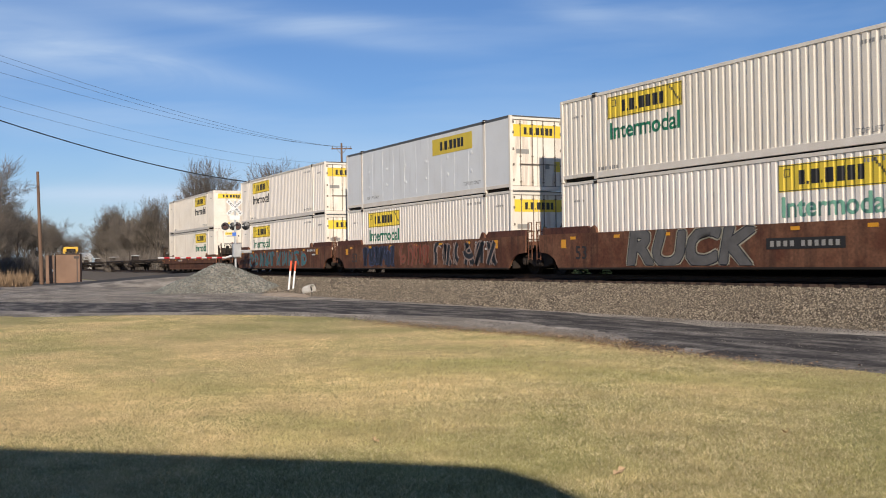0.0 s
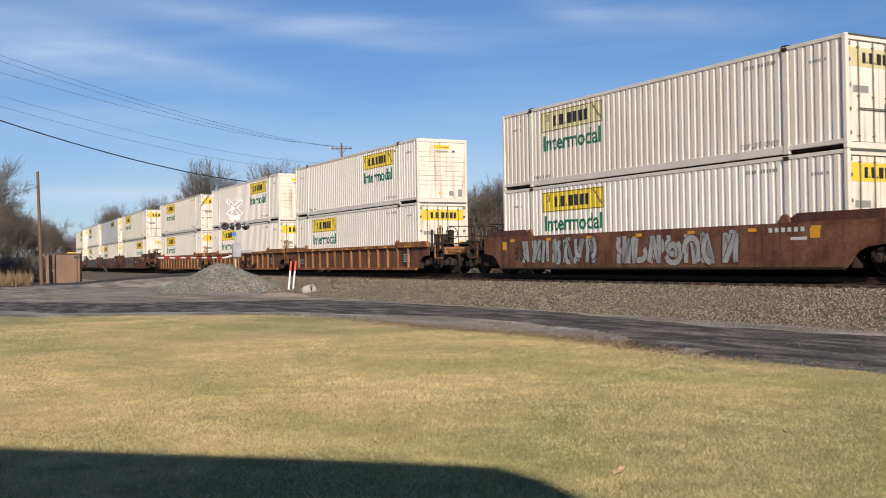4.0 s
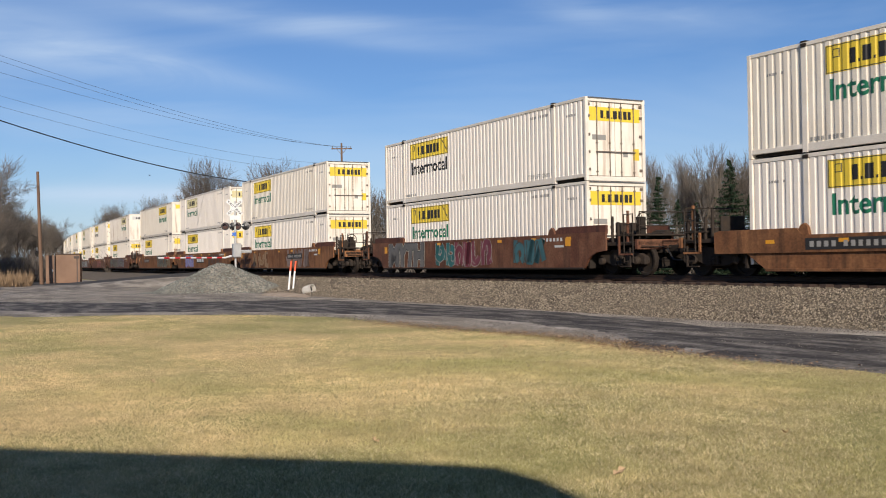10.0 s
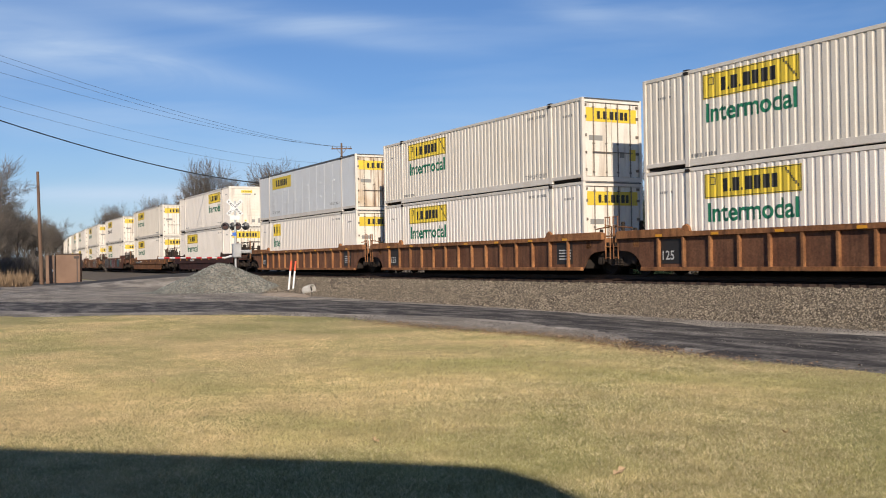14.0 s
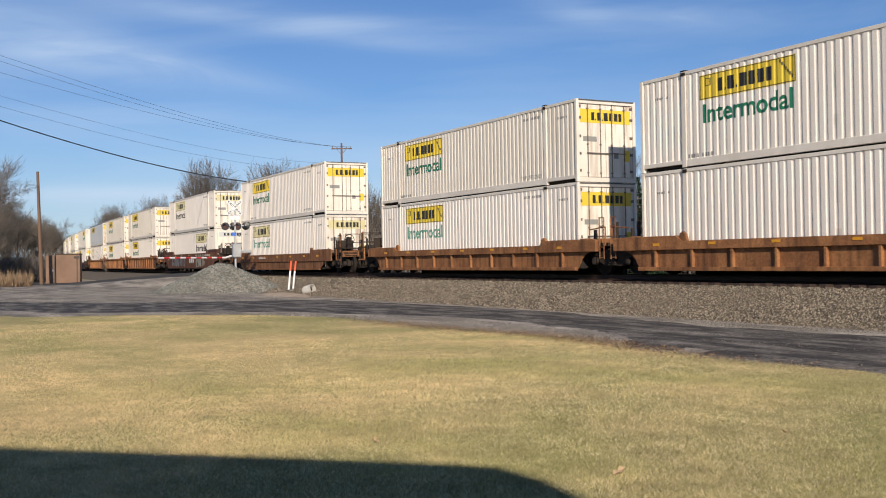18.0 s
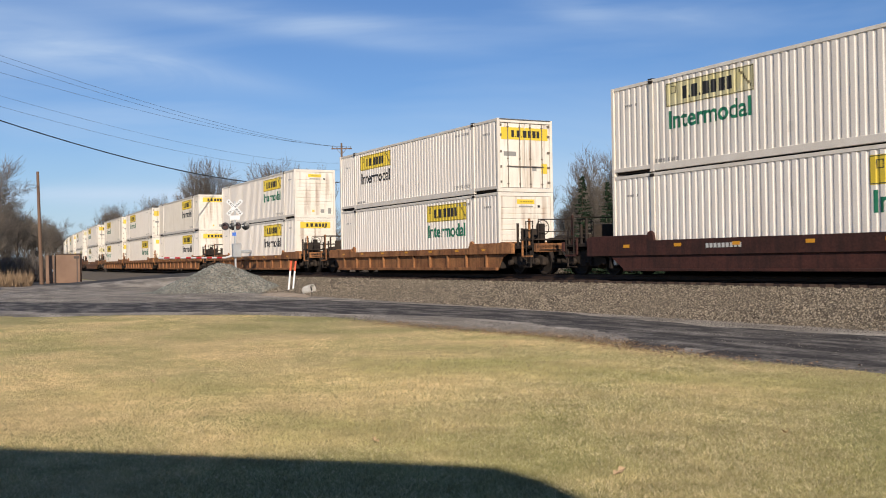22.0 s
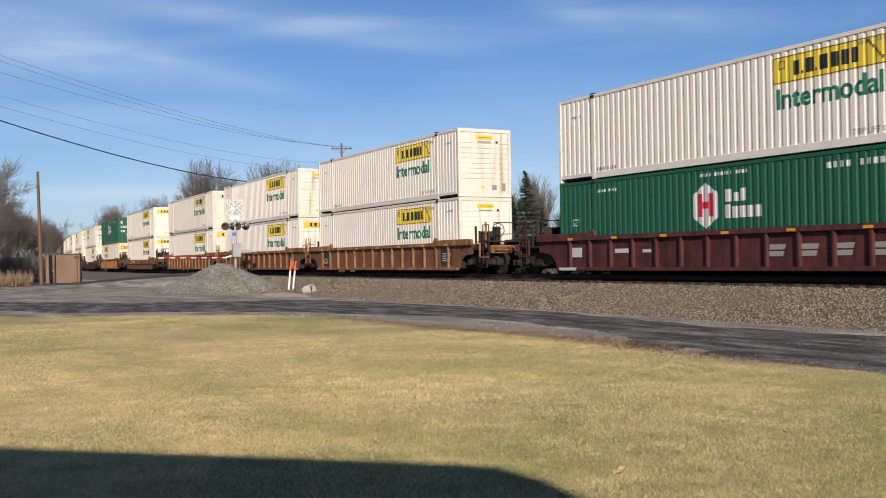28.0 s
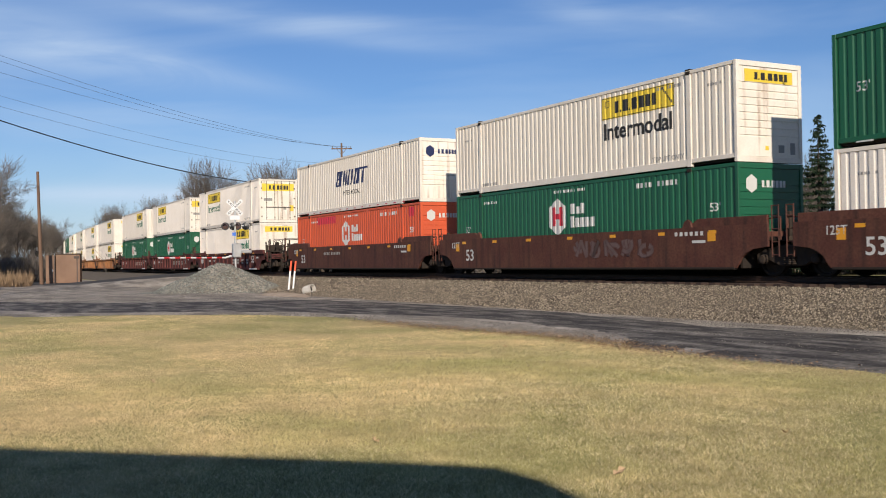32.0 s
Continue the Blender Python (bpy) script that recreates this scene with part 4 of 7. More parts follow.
        for x in (-7.2, -4.8, -2.4, 0.2, 2.6, 5.0, 7.2):
            add_box(bm, x - 0.15, x + 0.15, sy * 1.508 - 0.002, sy * 1.508 + 0.002, top - 0.12, top - 0.04) if style in ("rib", "lowrib") else add_box(bm, x - 0.15, x + 0.15, sy * 1.471 - 0.003, sy * 1.471 + 0.003, top - 0.2, top - 0.1)
        part("reflector_strip", bm, REFLECT, c)
    part("well_floor", box((-7.6, 7.6, -1.3, 1.3, 0.2, 0.29)), STEEL, c)
    # dark bar added to block the sunlit ground seen under the wagon
    part("brake_rigging", box((-7.9, 7.9, 0.75, 0.95, -0.08, 0.19)), STEEL, c)
    # plain dark plates added so that the open wagon ends stay in shade
    for sx in (-1, 1):
        part("end_bulkhead", box((min(sx * 8.16, sx * 8.24), max(sx * 8.16, sx * 8.24), -1.34, 1.34, 0.24, 1.2)), STEEL, c)
    for sx, kind_of in ((-1, left_end), (1, right_end)):
        x0, x1 = (8.25, 9.3) if kind_of == "joint" else (8.25, 10.85)
        lo, hi = sorted((sx * x0, sx * x1))
        part("end_platform", box((lo, hi, -1.36, 1.36, 0.98, 1.10), (lo, hi, -0.4, 0.4, 0.72, 0.98), bevel=0.01), GRIMY, c)
        # draft sill made broad and dark, to close the bright gap below the platform
        lo, hi = sorted((sx * 8.25, sx * (x1 - 0.3)))
        part("draft_sill", box((lo, hi, -0.45, 0.45, 0.22, 0.99), (lo, sx * 8.9 if sx > 0 else hi, -1.0, 1.0, 0.62, 1.0), bevel=0.02) if sx > 0 else
             box((lo, hi, -0.45, 0.45, 0.22, 0.99), (-8.9, hi, -1.0, 1.0, 0.62, 1.0), bevel=0.02), STEEL, c)
        part("bolster", box((min(sx * 8.26, sx * 8.6), max(sx * 8.26, sx * 8.6), -1.38, 1.38, 0.90, 1.26), bevel=0.015), paint, c)
        if kind_of == "coupler":
            xe = sx * 10.85
            part("end_sill", box((min(xe, xe - sx * 0.14), max(xe, xe - sx * 0.14), -1.4, 1.4, 0.84, 1.16), bevel=0.01), paint, c)
            lo, hi = sorted((sx * 10.8, sx * 11.8))
            part("coupler", box((lo, hi, -0.12, 0.12, 0.74, 0.98), (min(sx * 11.45, sx * 11.8), max(sx * 11.45, sx * 11.8), -0.2, 0.18, 0.68, 1.04), bevel=0.03), STEEL, c)
            for sy in (-1, 1):
                xa, ya = sx * 10.6, sy * 1.38
                bm = tube(((xa, ya, 0.42), (xa, ya, 2.0), 0.022), ((xa - sx * 0.45, ya, 0.42), (xa - sx * 0.45, ya, 2.0), 0.022), sides=6)
                for z in (0.45, 0.75, 1.05, 1.35, 1.65, 1.98):
                    add_tube(bm, (xa, ya, z), (xa - sx * 0.45, ya, z), 0.016, sides=6)
                part("ladder", bm, GRIMY, c)
            bm = tube(((sx * 10.72, -1.2, 1.1), (sx * 10.72, -1.2, 2.05), 0.02), ((sx * 10.72, 1.2, 1.1), (sx * 10.72, 1.2, 2.05), 0.02), ((sx * 10.72, -1.2, 2.05), (sx * 10.72, 1.2, 2.05), 0.02),
                      ((sx * 10.72, -1.2, 1.6), (sx * 10.72, 1.2, 1.6), 0.018), sides=6)
            part("handrail", bm, GRIMY, c)
            for k, (px, pz, pm) in enumerate(((9.45, 1.95, GRIMY), (9.75, 1.75, GRIMY), (10.25, 2.1, paint), (10.45, 1.7, GRIMY))):
                part("end_post", box((min(sx * px, sx * (px + 0.07)), max(sx * px, sx * (px + 0.07)), -1.36, -1.28, 0.98, pz), bevel=0.008), pm, c)
            # dark steel instead of body paint, standing in for shade at the end
            part("crossover_platform", box((min(sx * 9.7, sx * 10.8), max(sx * 9.7, sx * 10.8), -1.38, 1.38, 1.28, 1.33), bevel=0.006), GRIMY, c)
            part("step_bracket", box((min(sx * 9.9, sx * 10.6), max(sx * 9.9, sx * 10.6), -1.44, -1.38, 0.66, 0.72), (min(sx * 9.9, sx * 9.96), max(sx * 9.9, sx * 9.96), -1.44, -1.38, 0.66, 1.28)), paint, c)
            part("brake_lever", box((min(sx * 9.35, sx * 9.42), max(sx * 9.35, sx * 9.42), -1.1, -0.2, 1.0, 1.75), bevel=0.015), GRIMY, c)
            part("control_box", box((min(sx * 9.5, sx * 10.1), max(sx * 9.5, sx * 10.1), -1.2, -0.75, 1.1, 1.42), bevel=0.02), GRIMY, c)
            part("brake_cylinder", tube(((sx * 9.4, 0.2, 1.25), (sx * 10.3, 0.2, 1.25), 0.15), sides=10), STEEL, c)
            part("uncoupling_lever", tube(((sx * 10.95, -1.3, 0.95), (sx * 10.95, -0.1, 0.9), 0.02), sides=6), GRIMY, c)
            part("air_hose", tube(((sx * 11.0, -0.3, 0.85), (sx * 11.3, -0.32, 0.5), 0.03), ((sx * 11.3, -0.32, 0.5), (sx * 11.7, -0.3, 0.48), 0.03), sides=6), BLACK_INK, c)
            part("sill_step", box((min(sx * 10.45, sx * 10.5), max(sx * 10.45, sx * 10.5), -1.42, -1.38, 0.3, 0.9), (min(sx * 10.0, sx * 10.5), max(sx * 10.0, sx * 10.5), -1.44, -1.36, 0.28, 0.31)), GRIMY, c)
            if sx > 0:
                bm = bmesh.new()
                k = 14
                for i in range(k):
                    a, b = 2 * math.pi * i / k, 2 * math.pi * (i + 1) / k
                    add_tube(bm, (10.55, -0.9 + 0.28 * math.cos(a), 1.75 + 0.28 * math.sin(a)), (10.55, -0.9 + 0.28 * math.cos(b), 1.75 + 0.28 * math.sin(b)), 0.018, sides=5, cap=False)
                for i in range(4):
                    a = math.pi * i / 2 + 0.4
                    add_tube(bm, (10.55, -0.9, 1.75), (10.55, -0.9 + 0.28 * math.cos(a), 1.75 + 0.28 * math.sin(a)), 0.012, sides=5)
                add_box(bm, 10.3, 10.55, -1.0, -0.8, 1.1, 1.9)
                part("brake_wheel", bm, STEEL, c)
                bm = bmesh.new()
                add_lathe(bm, [(0.0, 9.3), (0.16, 9.32), (0.18, 9.4), (0.18, 9.95), (0.16, 10.03), (0.0, 10.05)], (0, 0.6, 1.32), "x", 12)
                part("air_reservoir", bm, STEEL, c)
        else:
            for sy in (-1, 1):
                xa, ya = sx * 9.35, sy * 1.36
                bm = tube(((xa, ya, 0.55), (xa, ya, 1.95), 0.02), ((xa + sx * 0.24, ya, 0.55), (xa + sx * 0.24, ya, 1.95), 0.02), sides=6)
                for z in (0.6, 0.95, 1.3, 1.65, 1.93):
                    add_tube(bm, (xa, ya, z), (xa + sx * 0.24, ya, z), 0.015, sides=6)
                part("ladder", bm, paint, c)
            for px, pz, py in ((8.75, 1.55, -1.1), (9.15, 1.8, -0.5), (9.45, 1.65, 0.4)):
                part("end_post", box((min(sx * px, sx * (px + 0.09)), max(sx * px, sx * (px + 0.09)), py - 0.05, py + 0.05, 0.95, pz), bevel=0.008), GRIMY, c)
            part("hand_grab", tube(((sx * 8.7, -1.3, 1.55), (sx * 9.6, -1.3, 1.62), 0.022), ((sx * 9.6, -1.3, 1.62), (sx * 9.6, -1.3, 1.0), 0.022), sides=6), paint, c)
            part("end_casting", box((min(sx * 9.2, sx * 9.72), max(sx * 9.2, sx * 9.72), -0.5, 0.5, 0.72, 1.05), bevel=0.03), STEEL, c)
    part("brake_pipe", tube(((-9.6, -0.55, 0.85), (9.6, -0.55, 0.85), 0.03), sides=6), STEEL, c)
    if left_truck:
        truck(c, -9.6 if left_end == "coupler" else -9.76)
    if right_truck:
        truck(c, 9.6 if right_end == "coupler" else 9.76)
    # stencils
    y = -1.468 if style in ("deep", "low") else -1.384
    if style in ("rib",) and paint is not MAROON:
        part("data_panel", box((6.55, 7.5, y - 0.004, y, bottom + 0.2, top - 0.2)), PLATE_BLACK, c)
        part("data_panel", box((-7.22, -6.22, y - 0.004, y, bottom + 0.2, top - 0.2)), PLATE_BLACK, c)
        w = part("lettering", LOAD_SHORT, WHITE_INK, c, "white painted number")
        w.location = (-7.16, y - 0.008, 0.5)
        bm = box(*[(6.7, 7.4, y - 0.008, y - 0.005, 0.55 + 0.1 * i, 0.59 + 0.1 * i) for i in range(4)])
        part("stencil_mark", bm, WHITE_INK, c)
    elif paint is MAROON:
        bm = bmesh.new()
        for i in range(4):
            for z0, z1 in ((0.56, 0.70), (0.74, 0.88)):
                add_prism(bm, [(1.5 + 1.1 * i + 0.3 * z0, z0), (2.05 + 1.1 * i + 0.3 * z0, z0), (2.05 + 1.1 * i + 0.3 * z1, z1), (1.5 + 1.1 * i + 0.3 * z1, z1)], y - 0.008, y - 0.004)
        part("name_mark", bm, plain_cached("worn_white_stencil_paint", (0.34, 0.32, 0.29)), c)
        w = part("lettering", BIG_FEET, WHITE_INK, c, "white painted number")
        w.location = (6.42, -1.40, 0.62)
        bm = box((6.2, 7.9, -1.496, -1.491, 0.17, 0.27), (-7.9, -6.9, -1.496, -1.491, 0.17, 0.27), (-4.9, -4.2, y - 0.008, y - 0.004, 0.74, 0.88), (-3.5, -3.1, y - 0.008, y - 0.004, 0.74, 0.84),
                 (7.5, 7.95, -1.395, -1.385, 0.9, 1.0), (-7.25, -6.7, -1.395, -1.385, 0.62, 0.95))
        part("stencil_mark", bm, WHITE_INK, c)
    elif style == "deep":
        w = part("lettering", BIG_FEET, WHITE_INK if paint is DARK_BROWN else PLATE_BLACK, c, "painted number on the side")
        w.location = (-7.05, y - 0.004, 0.55)
        if paint is DARK_BROWN or paint is TAN_BROWN:
            w = part("lettering", LOAD, WHITE_INK, c, "white painted number")
            w.location = (-8.2, y - 0.004, 1.08)
        bm = box((7.0, 7.32, y - 0.004, y, 1.02, 1.3), (-7.9, -7.62, y - 0.004, y, 0.95, 1.25))
        part("reflector_panel", bm, REFLECT, c)
        bm = box(*[(5.6 + 0.22 * i, 5.72 + 0.22 * i, y - 0.004, y, 1.2, 1.32) for i in range(6)], (6.35, 6.9, y - 0.004, y, 0.98, 1.06))
        part("stencil_mark", bm, WHITE_INK, c)
    elif style == "low":
        bm = box(*[(-3.6 + 0.16 * i, -3.49 + 0.16 * i, y - 0.004, y, 0.84, 0.97) for i in range(9)])
        part("stencil_mark", bm, WHITE_INK, c)
    return c


CAR_MADE = {}


def well_car(style, paint, left_truck, left_end, right_end):
    key = (style, paint.name, left_truck, left_end, right_end)
    if key in CAR_MADE:
        return copy_thing(CAR_MADE[key], Matrix())
    CAR_MADE[key] = car_parts(style, paint, left_truck, True, left_end, right_end)
    return CAR_MADE[key]


GREY_WHITE = plain_cached("worn_white_stencil_paint", (0.34, 0.32, 0.29))


def number_plate(car, x, z, y, dark=True):
    """A stencilled running number as plain bars."""
    p = None
    if dark:
        p = part("number_board", box((x, x + 2.6, y - 0.006, y - 0.001, z, z + 0.3)), PLATE_BLACK, car)
    spans = [(x + 0.14 + 0.23 * i, x + 0.27 + 0.23 * i, y - 0.010, y - 0.007, z + 0.07, z + 0.22) for i in range(4)]
    spans += [(x + 1.2 + 0.22 * i, x + 1.32 + 0.22 * i, y - 0.010, y - 0.007, z + 0.07, z + 0.22) for i in range(6)]
    part("number_mark", box(*spans), GREY_WHITE, p or car)


PAINTS = {}


def spray(colour):
    if colour not in PAINTS:
        PAINTS[colour] = material("spray_paint", colour, tuple(0.6 * v for v in colour), 0.55, scale=2.5, mix=0.9, bump=0.05, contrast=0.2)
    return PAINTS[colour]


def graffiti(car, x0, x1, z0, z1, fill, edge, y, seed, count=5, fat=0.10, rim=0.035):
    """Sprayed shapes on the side: one outline mesh and one fill mesh of fat interlocking strokes."""
    rng = random.Random(seed)
    fills, edges = bmesh.new(), bmesh.new()
    w = (x1 - x0) / count
    layer = 0

    def stroke(bm, pts, r, yy):
        prev = None
        for i, (px, pz) in enumerate(pts):
            qx, qz = pts[min(i + 1, len(pts) - 1)]
            ox, oz = pts[max(i - 1, 0)]
            dx, dz = qx - ox, qz - oz
            k = math.hypot(dx, dz) or 1
            nx, nz = -dz / k * r, dx / k * r
            a = bm.verts.new((px + nx, yy, min(max(pz + nz, z0 - 0.02), z1 + 0.02)))
            b = bm.verts.new((px - nx, yy, min(max(pz - nz, z0 - 0.02), z1 + 0.02)))
            if prev:
                bm.faces.new((prev[0], prev[1], b, a))
            prev = (a, b)

    for g in range(count):
        cx = x0 + (g + 0.5) * w
        strokes = [[(cx - 0.3 * w, z0 + 0.05), (cx - 0.22 * w + rng.uniform(-.1, .1) * w, (z0 + z1) / 2), (cx - 0.26 * w, z1 - 0.05)]]
        for k in range(rng.randint(2, 3)):
            a0 = rng.uniform(0, 6.28)
            span = rng.uniform(2.0, 4.6)
            rx, rz = rng.uniform(0.22, 0.42) * w, rng.uniform(0.2, 0.42) * (z1 - z0)
            ox, oz = cx + rng.uniform(-0.1, 0.15) * w, (z0 + z1) / 2 + rng.uniform(-0.2, 0.2) * (z1 - z0)
            if rng.random() < 0.45:
                strokes.append([(ox + rx * math.cos(a0 + span * i / 8), oz + rz * math.sin(a0 + span * i / 8)) for i in range(9)])
            else:
                # a jagged stroke
                zig = [(cx + rng.uniform(-0.45, 0.45) * w, z0 + (z1 - z0) * (0.08 + 0.84 * ((i + k) % 2) + rng.uniform(-0.06, 0.06))) for i in range(rng.randint(2, 4))]
                strokes.append([p for a, b in zip(zig, zig[1:]) for p in (a, (0.5 * (a[0] + b[0]), 0.5 * (a[1] + b[1])), b)])
        for st in strokes:
            layer += 1
            stroke(edges, st, fat * (z1 - z0) + rim, y - 0.002 - 0.0006 * layer)
            stroke(fills, st, fat * (z1 - z0), y - 0.0023 - 0.0006 * layer)
    part("graffiti_outline", edges, spray(edge), car, "sprayed outline strokes")
    part("graffiti_fill", fills, spray(fill), car, "sprayed letter-like strokes")


def sprayed_word(car, word, x0, x1, z0, z1, fill, edge, y, halo=None, slant=0.12):
    """A word in fat sprayed letters: halo, edge and fill laid over one another."""
    base = SPRAYED[word].copy()
    base.transform(Matrix.Diagonal((x1 - x0, 1.0, z1 - z0, 1.0)))
    for v in base.vertices:
        v.co.x += slant * (v.co.z - 0.5) + 0.05 * math.sin(5 * v.co.z + 2.1 * v.co.x)
        v.co.z += 0.06 * math.sin(1.9 * v.co.x + 0.5)
    co = np.array([tuple(v.co) for v in base.vertices])
    faces = [tuple(p.vertices) for p in base.polygons]
    rims = [(halo, 0.14), (edge, 0.095), (fill, 0.06)]
    for k, (colour, reach) in enumerate(rims):
        if colour is None:
            continue
        v, f = [], []
        for i in range(13):
            a = 6.283 * i / 12
            q = reach if i < 12 else 0.0
            n = len(v)
            v += [(x + q * math.cos(a), -0.0002 * i, min(max(z + q * math.sin(a), -0.03), z1 - z0 + 0.05)) for x, y, z in co]
            f += [tuple(n + j for j in p) for p in faces]
        name = "graffiti_outline" if k < 2 else "graffiti_fill"
        o = part(name, mesh_from(name, v, f), spray(colour), car, "sprayed outline of the letters" if k < 2 else "sprayed fat letters")
        o.location = (x0, y - 0.004 - 0.004 * k, z0)


# ---- the train ----
# centre of each unit along the train, in metres
UNITS = [-444.46, -420.9, -401.6, -382.1, -358.45, -338.85, -319.5, -296.0, -276.3, -256.9, -233.6, -214.15, -194.8, -171.0, -147.4, -123.9, -100.45,
         -80.85, -61.5, -38.6, -15.2, 8.4, 27.95, 47.5, 70.85, 94.2, 117.5, 140.9, 164.1, 187.4, 206.95, 226.5, 249.95, 269.4, 288.95, 312.5, 332.0, 351.45]
# how far the train lags behind (+) or runs ahead of its even speed, second by second
DRIFT = [-0.28, 0.26, -0.36, -0.16, 0.0, 0.0, 0.25, -0.13, 0.24, -0.24, -0.34, 0.33, -0.3, 0.24, -0.4, 0.0, 0.0, -0.16, 0.3, -0.59, 0.37, -0.23, -0.45,
         0.23, -0.36, 0.3, 0.0, 0.0, -0.48, -0.36, 0.1, -0.31, 0.24]


def run(t):
    """Metres that the train has run at t seconds, from its place at 16 s."""
    k = min(int(t), 31)
    e = DRIFT[k] + (DRIFT[k + 1] - DRIFT[k]) * (t - k)
    return SPEED * (t - 16.0) - e


D_, F_ = "door", "front"
W, B, R, G = WHITE, WHITE_B, RUSTY, GREY
# upper box, lower box (paint, end, logo, plate, ink), then the wagon: style, paint, place in its set (S single, a first, m middle, z last)
CONSIST = [
    ((B, F_, "R", "yellow", "dark"), (B, F_, "R", "small", "green"), "low", RED_BROWN, "S"),
    ((W, D_, "L", "yellow", "dark"), (W, D_, "L", "yellow", "green"), "deep", RED_BROWN, "a"),
    ((G, D_, "R", "yellow", "green"), (W, D_, "L", "yellow", "green"), "deep", RED_BROWN, "m"),
    ((B, D_, "L", "yellow", "green"), (W, F_, "R", "small", "pale"), "deep", RED_BROWN, "z"),
    ((B, D_, "L", "yellow", "green"), (W, D_, "L", "yellow", "green"), "rib", ORANGE_BROWN, "a"),
    ((W, F_, "R", "small", "green"), (W, D_, "L", "yellow", "green"), "rib", ORANGE_BROWN, "m"),
    ((W, F_, "R", "small", "green"), (W, D_, "L", "yellow", "green"), "rib", ORANGE_BROWN, "z"),
    ((B, D_, "L", "faded", "green"), (W, D_, "L", "yellow", "green"), "deep", RED_BROWN, "a"),
    ((W, D_, "L", "yellow", "dark"), (W, D_, "L", "yellow", "green"), "deep", RED_BROWN, "m"),
    ((R, F_, "R", "faded", "green"), (W, D_, "L", "yellow", "green"), "deep", RED_BROWN, "z"),
    ((B, F_, "R", "yellow", "green"), (W, D_, "L", "yellow", "green"), "deep", TAN_BROWN, "a"),
    ((W, D_, "L", "faded", "green"), (W, D_, "L", "yellow", "green"), "deep", TAN_BROWN, "m"),
    ((B, D_, "L", "yellow", "green"), (W, D_, "L", "yellow", "green"), "deep", TAN_BROWN, "z"),
    ((W, D_, "L", "yellow", "dark"), (W, D_, "L", "yellow", "green"), "deep", RED_BROWN, "S"),
    ((B, D_, "L", "yellow", "green"), (W, D_, "L", "yellow", "green"), "low", TAN_BROWN, "S"),
    ((W, F_, "R", "small", "green"), (W, D_, "L", "yellow", "green"), "low", DARK_MAROON, "S"),
    ((G, D_, "L", "yellow", "green"), (W, D_, "half", "yellow", "green"), "rib", ORANGE_BROWN, "a"),
    ((B, D_, "L", "yellow", "green"), (W, D_, "L", "yellow", "green"), "rib", ORANGE_BROWN, "m"),
    ((B, D_, "L", "yellow", "green"), (W, D_, "L", "yellow", "green"), "rib", ORANGE_BROWN, "z"),
    ((W, D_, "L", "faded", "dark"), (W, F_, "R", "faded", "dark"), "deep", RED_BROWN, "S"),
    ((W, D_, "L", "yellow", "green"), (W, D_, "L", "faded", "pale"), "low", TAN_BROWN, "S"),
    ((B, D_, "L", "yellow", "green"), (W, D_, "L", "yellow", "pale"), "lowrib", ORANGE_BROWN, "a"),
    ((W, D_, "L", "yellow", "green"), (W, F_, "R", "yellow", "green"), "lowrib", ORANGE_BROWN, "m"),
    ((B, F_, "R", "yellow", "dark"), (W, F_, "R", "yellow", "dark"), "lowrib", ORANGE_BROWN, "z"),
    ((W, F_, "R", "small", "green"), (W, F_, "R", "yellow", "dark"), "lowrib", ORANGE_BROWN, "S"),
    ((W, D_, "L", "yellow", "dark"), (W, F_, "R", "small", "green"), "lowrib", ORANGE_BROWN, "S"),
    ((W, D_, "L", "faded", "green"), (W, F_, "R", "small", "green"), "low", DARK_MAROON, "S"),
    ((GREEN, D_, "green", "", ""), (W, D_, "L", "yellow", "green"), "rib", ORANGE_BROWN, "S"),
    ((W, F_, "R", "yellow", "green"), (W, F_, "R", "yellow", "dark"), "low", TAN_BROWN, "S"),
    ((B, F_, "R", "faded", "green"), (W, F_, "R", "yellow", "green"), "rib", ORANGE_BROWN, "a"),
    ((W, F_, "R", "small", "green"), (W, F_, "R", "yellow", "green"), "rib", ORANGE_BROWN, "m"),
    ((W, F_, "R", "small", "green"), (W, F_, "R", "small", "green"), "rib", ORANGE_BROWN, "z"),
    ((W, F_, "R", "small", "green"), (GREEN, F_, "green", "", ""), "rib", MAROON, "a"),
    ((W, D_, "L", "yellow", "green"), (GREEN, F_, "green", "", ""), "rib", MAROON, "m"),
    ((W, D_, "L", "yellow", "green"), (W, F_, "R", "yellow", "green"), "rib", MAROON, "z"),
    ((B, F_, "navy", "", ""), (ORANGE, F_, "orange", "", ""), "deep", DARK_BROWN, "a"),
    ((B, F_, "R", "yellow", "dark"), (GREEN, F_, "green", "", ""), "deep", DARK_BROWN, "m"),
    ((GREEN, F_, "green", "", ""), (W, D_, "L", "yellow", "green"), "deep", DARK_BROWN, "z"),
]
ENDS = {"S": (True, "coupler", "coupler"), "a": (True, "coupler", "joint"), "m": (False, "joint", "joint"), "z": (False, "joint", "coupler")}
LOW_BASE, HIGH_BASE = 0.34, 3.252
TRAIN = []       # (thing, metres along the train, height of its base)
CARS = []
for q, (upper, lower, style, paint, place) in zip(UNITS, CONSIST):
    truck_left, end_left, end_right = ENDS[place]
    car = well_car(style, paint, truck_left, end_left, end_right)
    CARS.append(car)
    TRAIN.append((car, q, 0.0))
    TRAIN.append((container(*lower), q, LOW_BASE))
    TRAIN.append((container(*upper), q, HIGH_BASE))

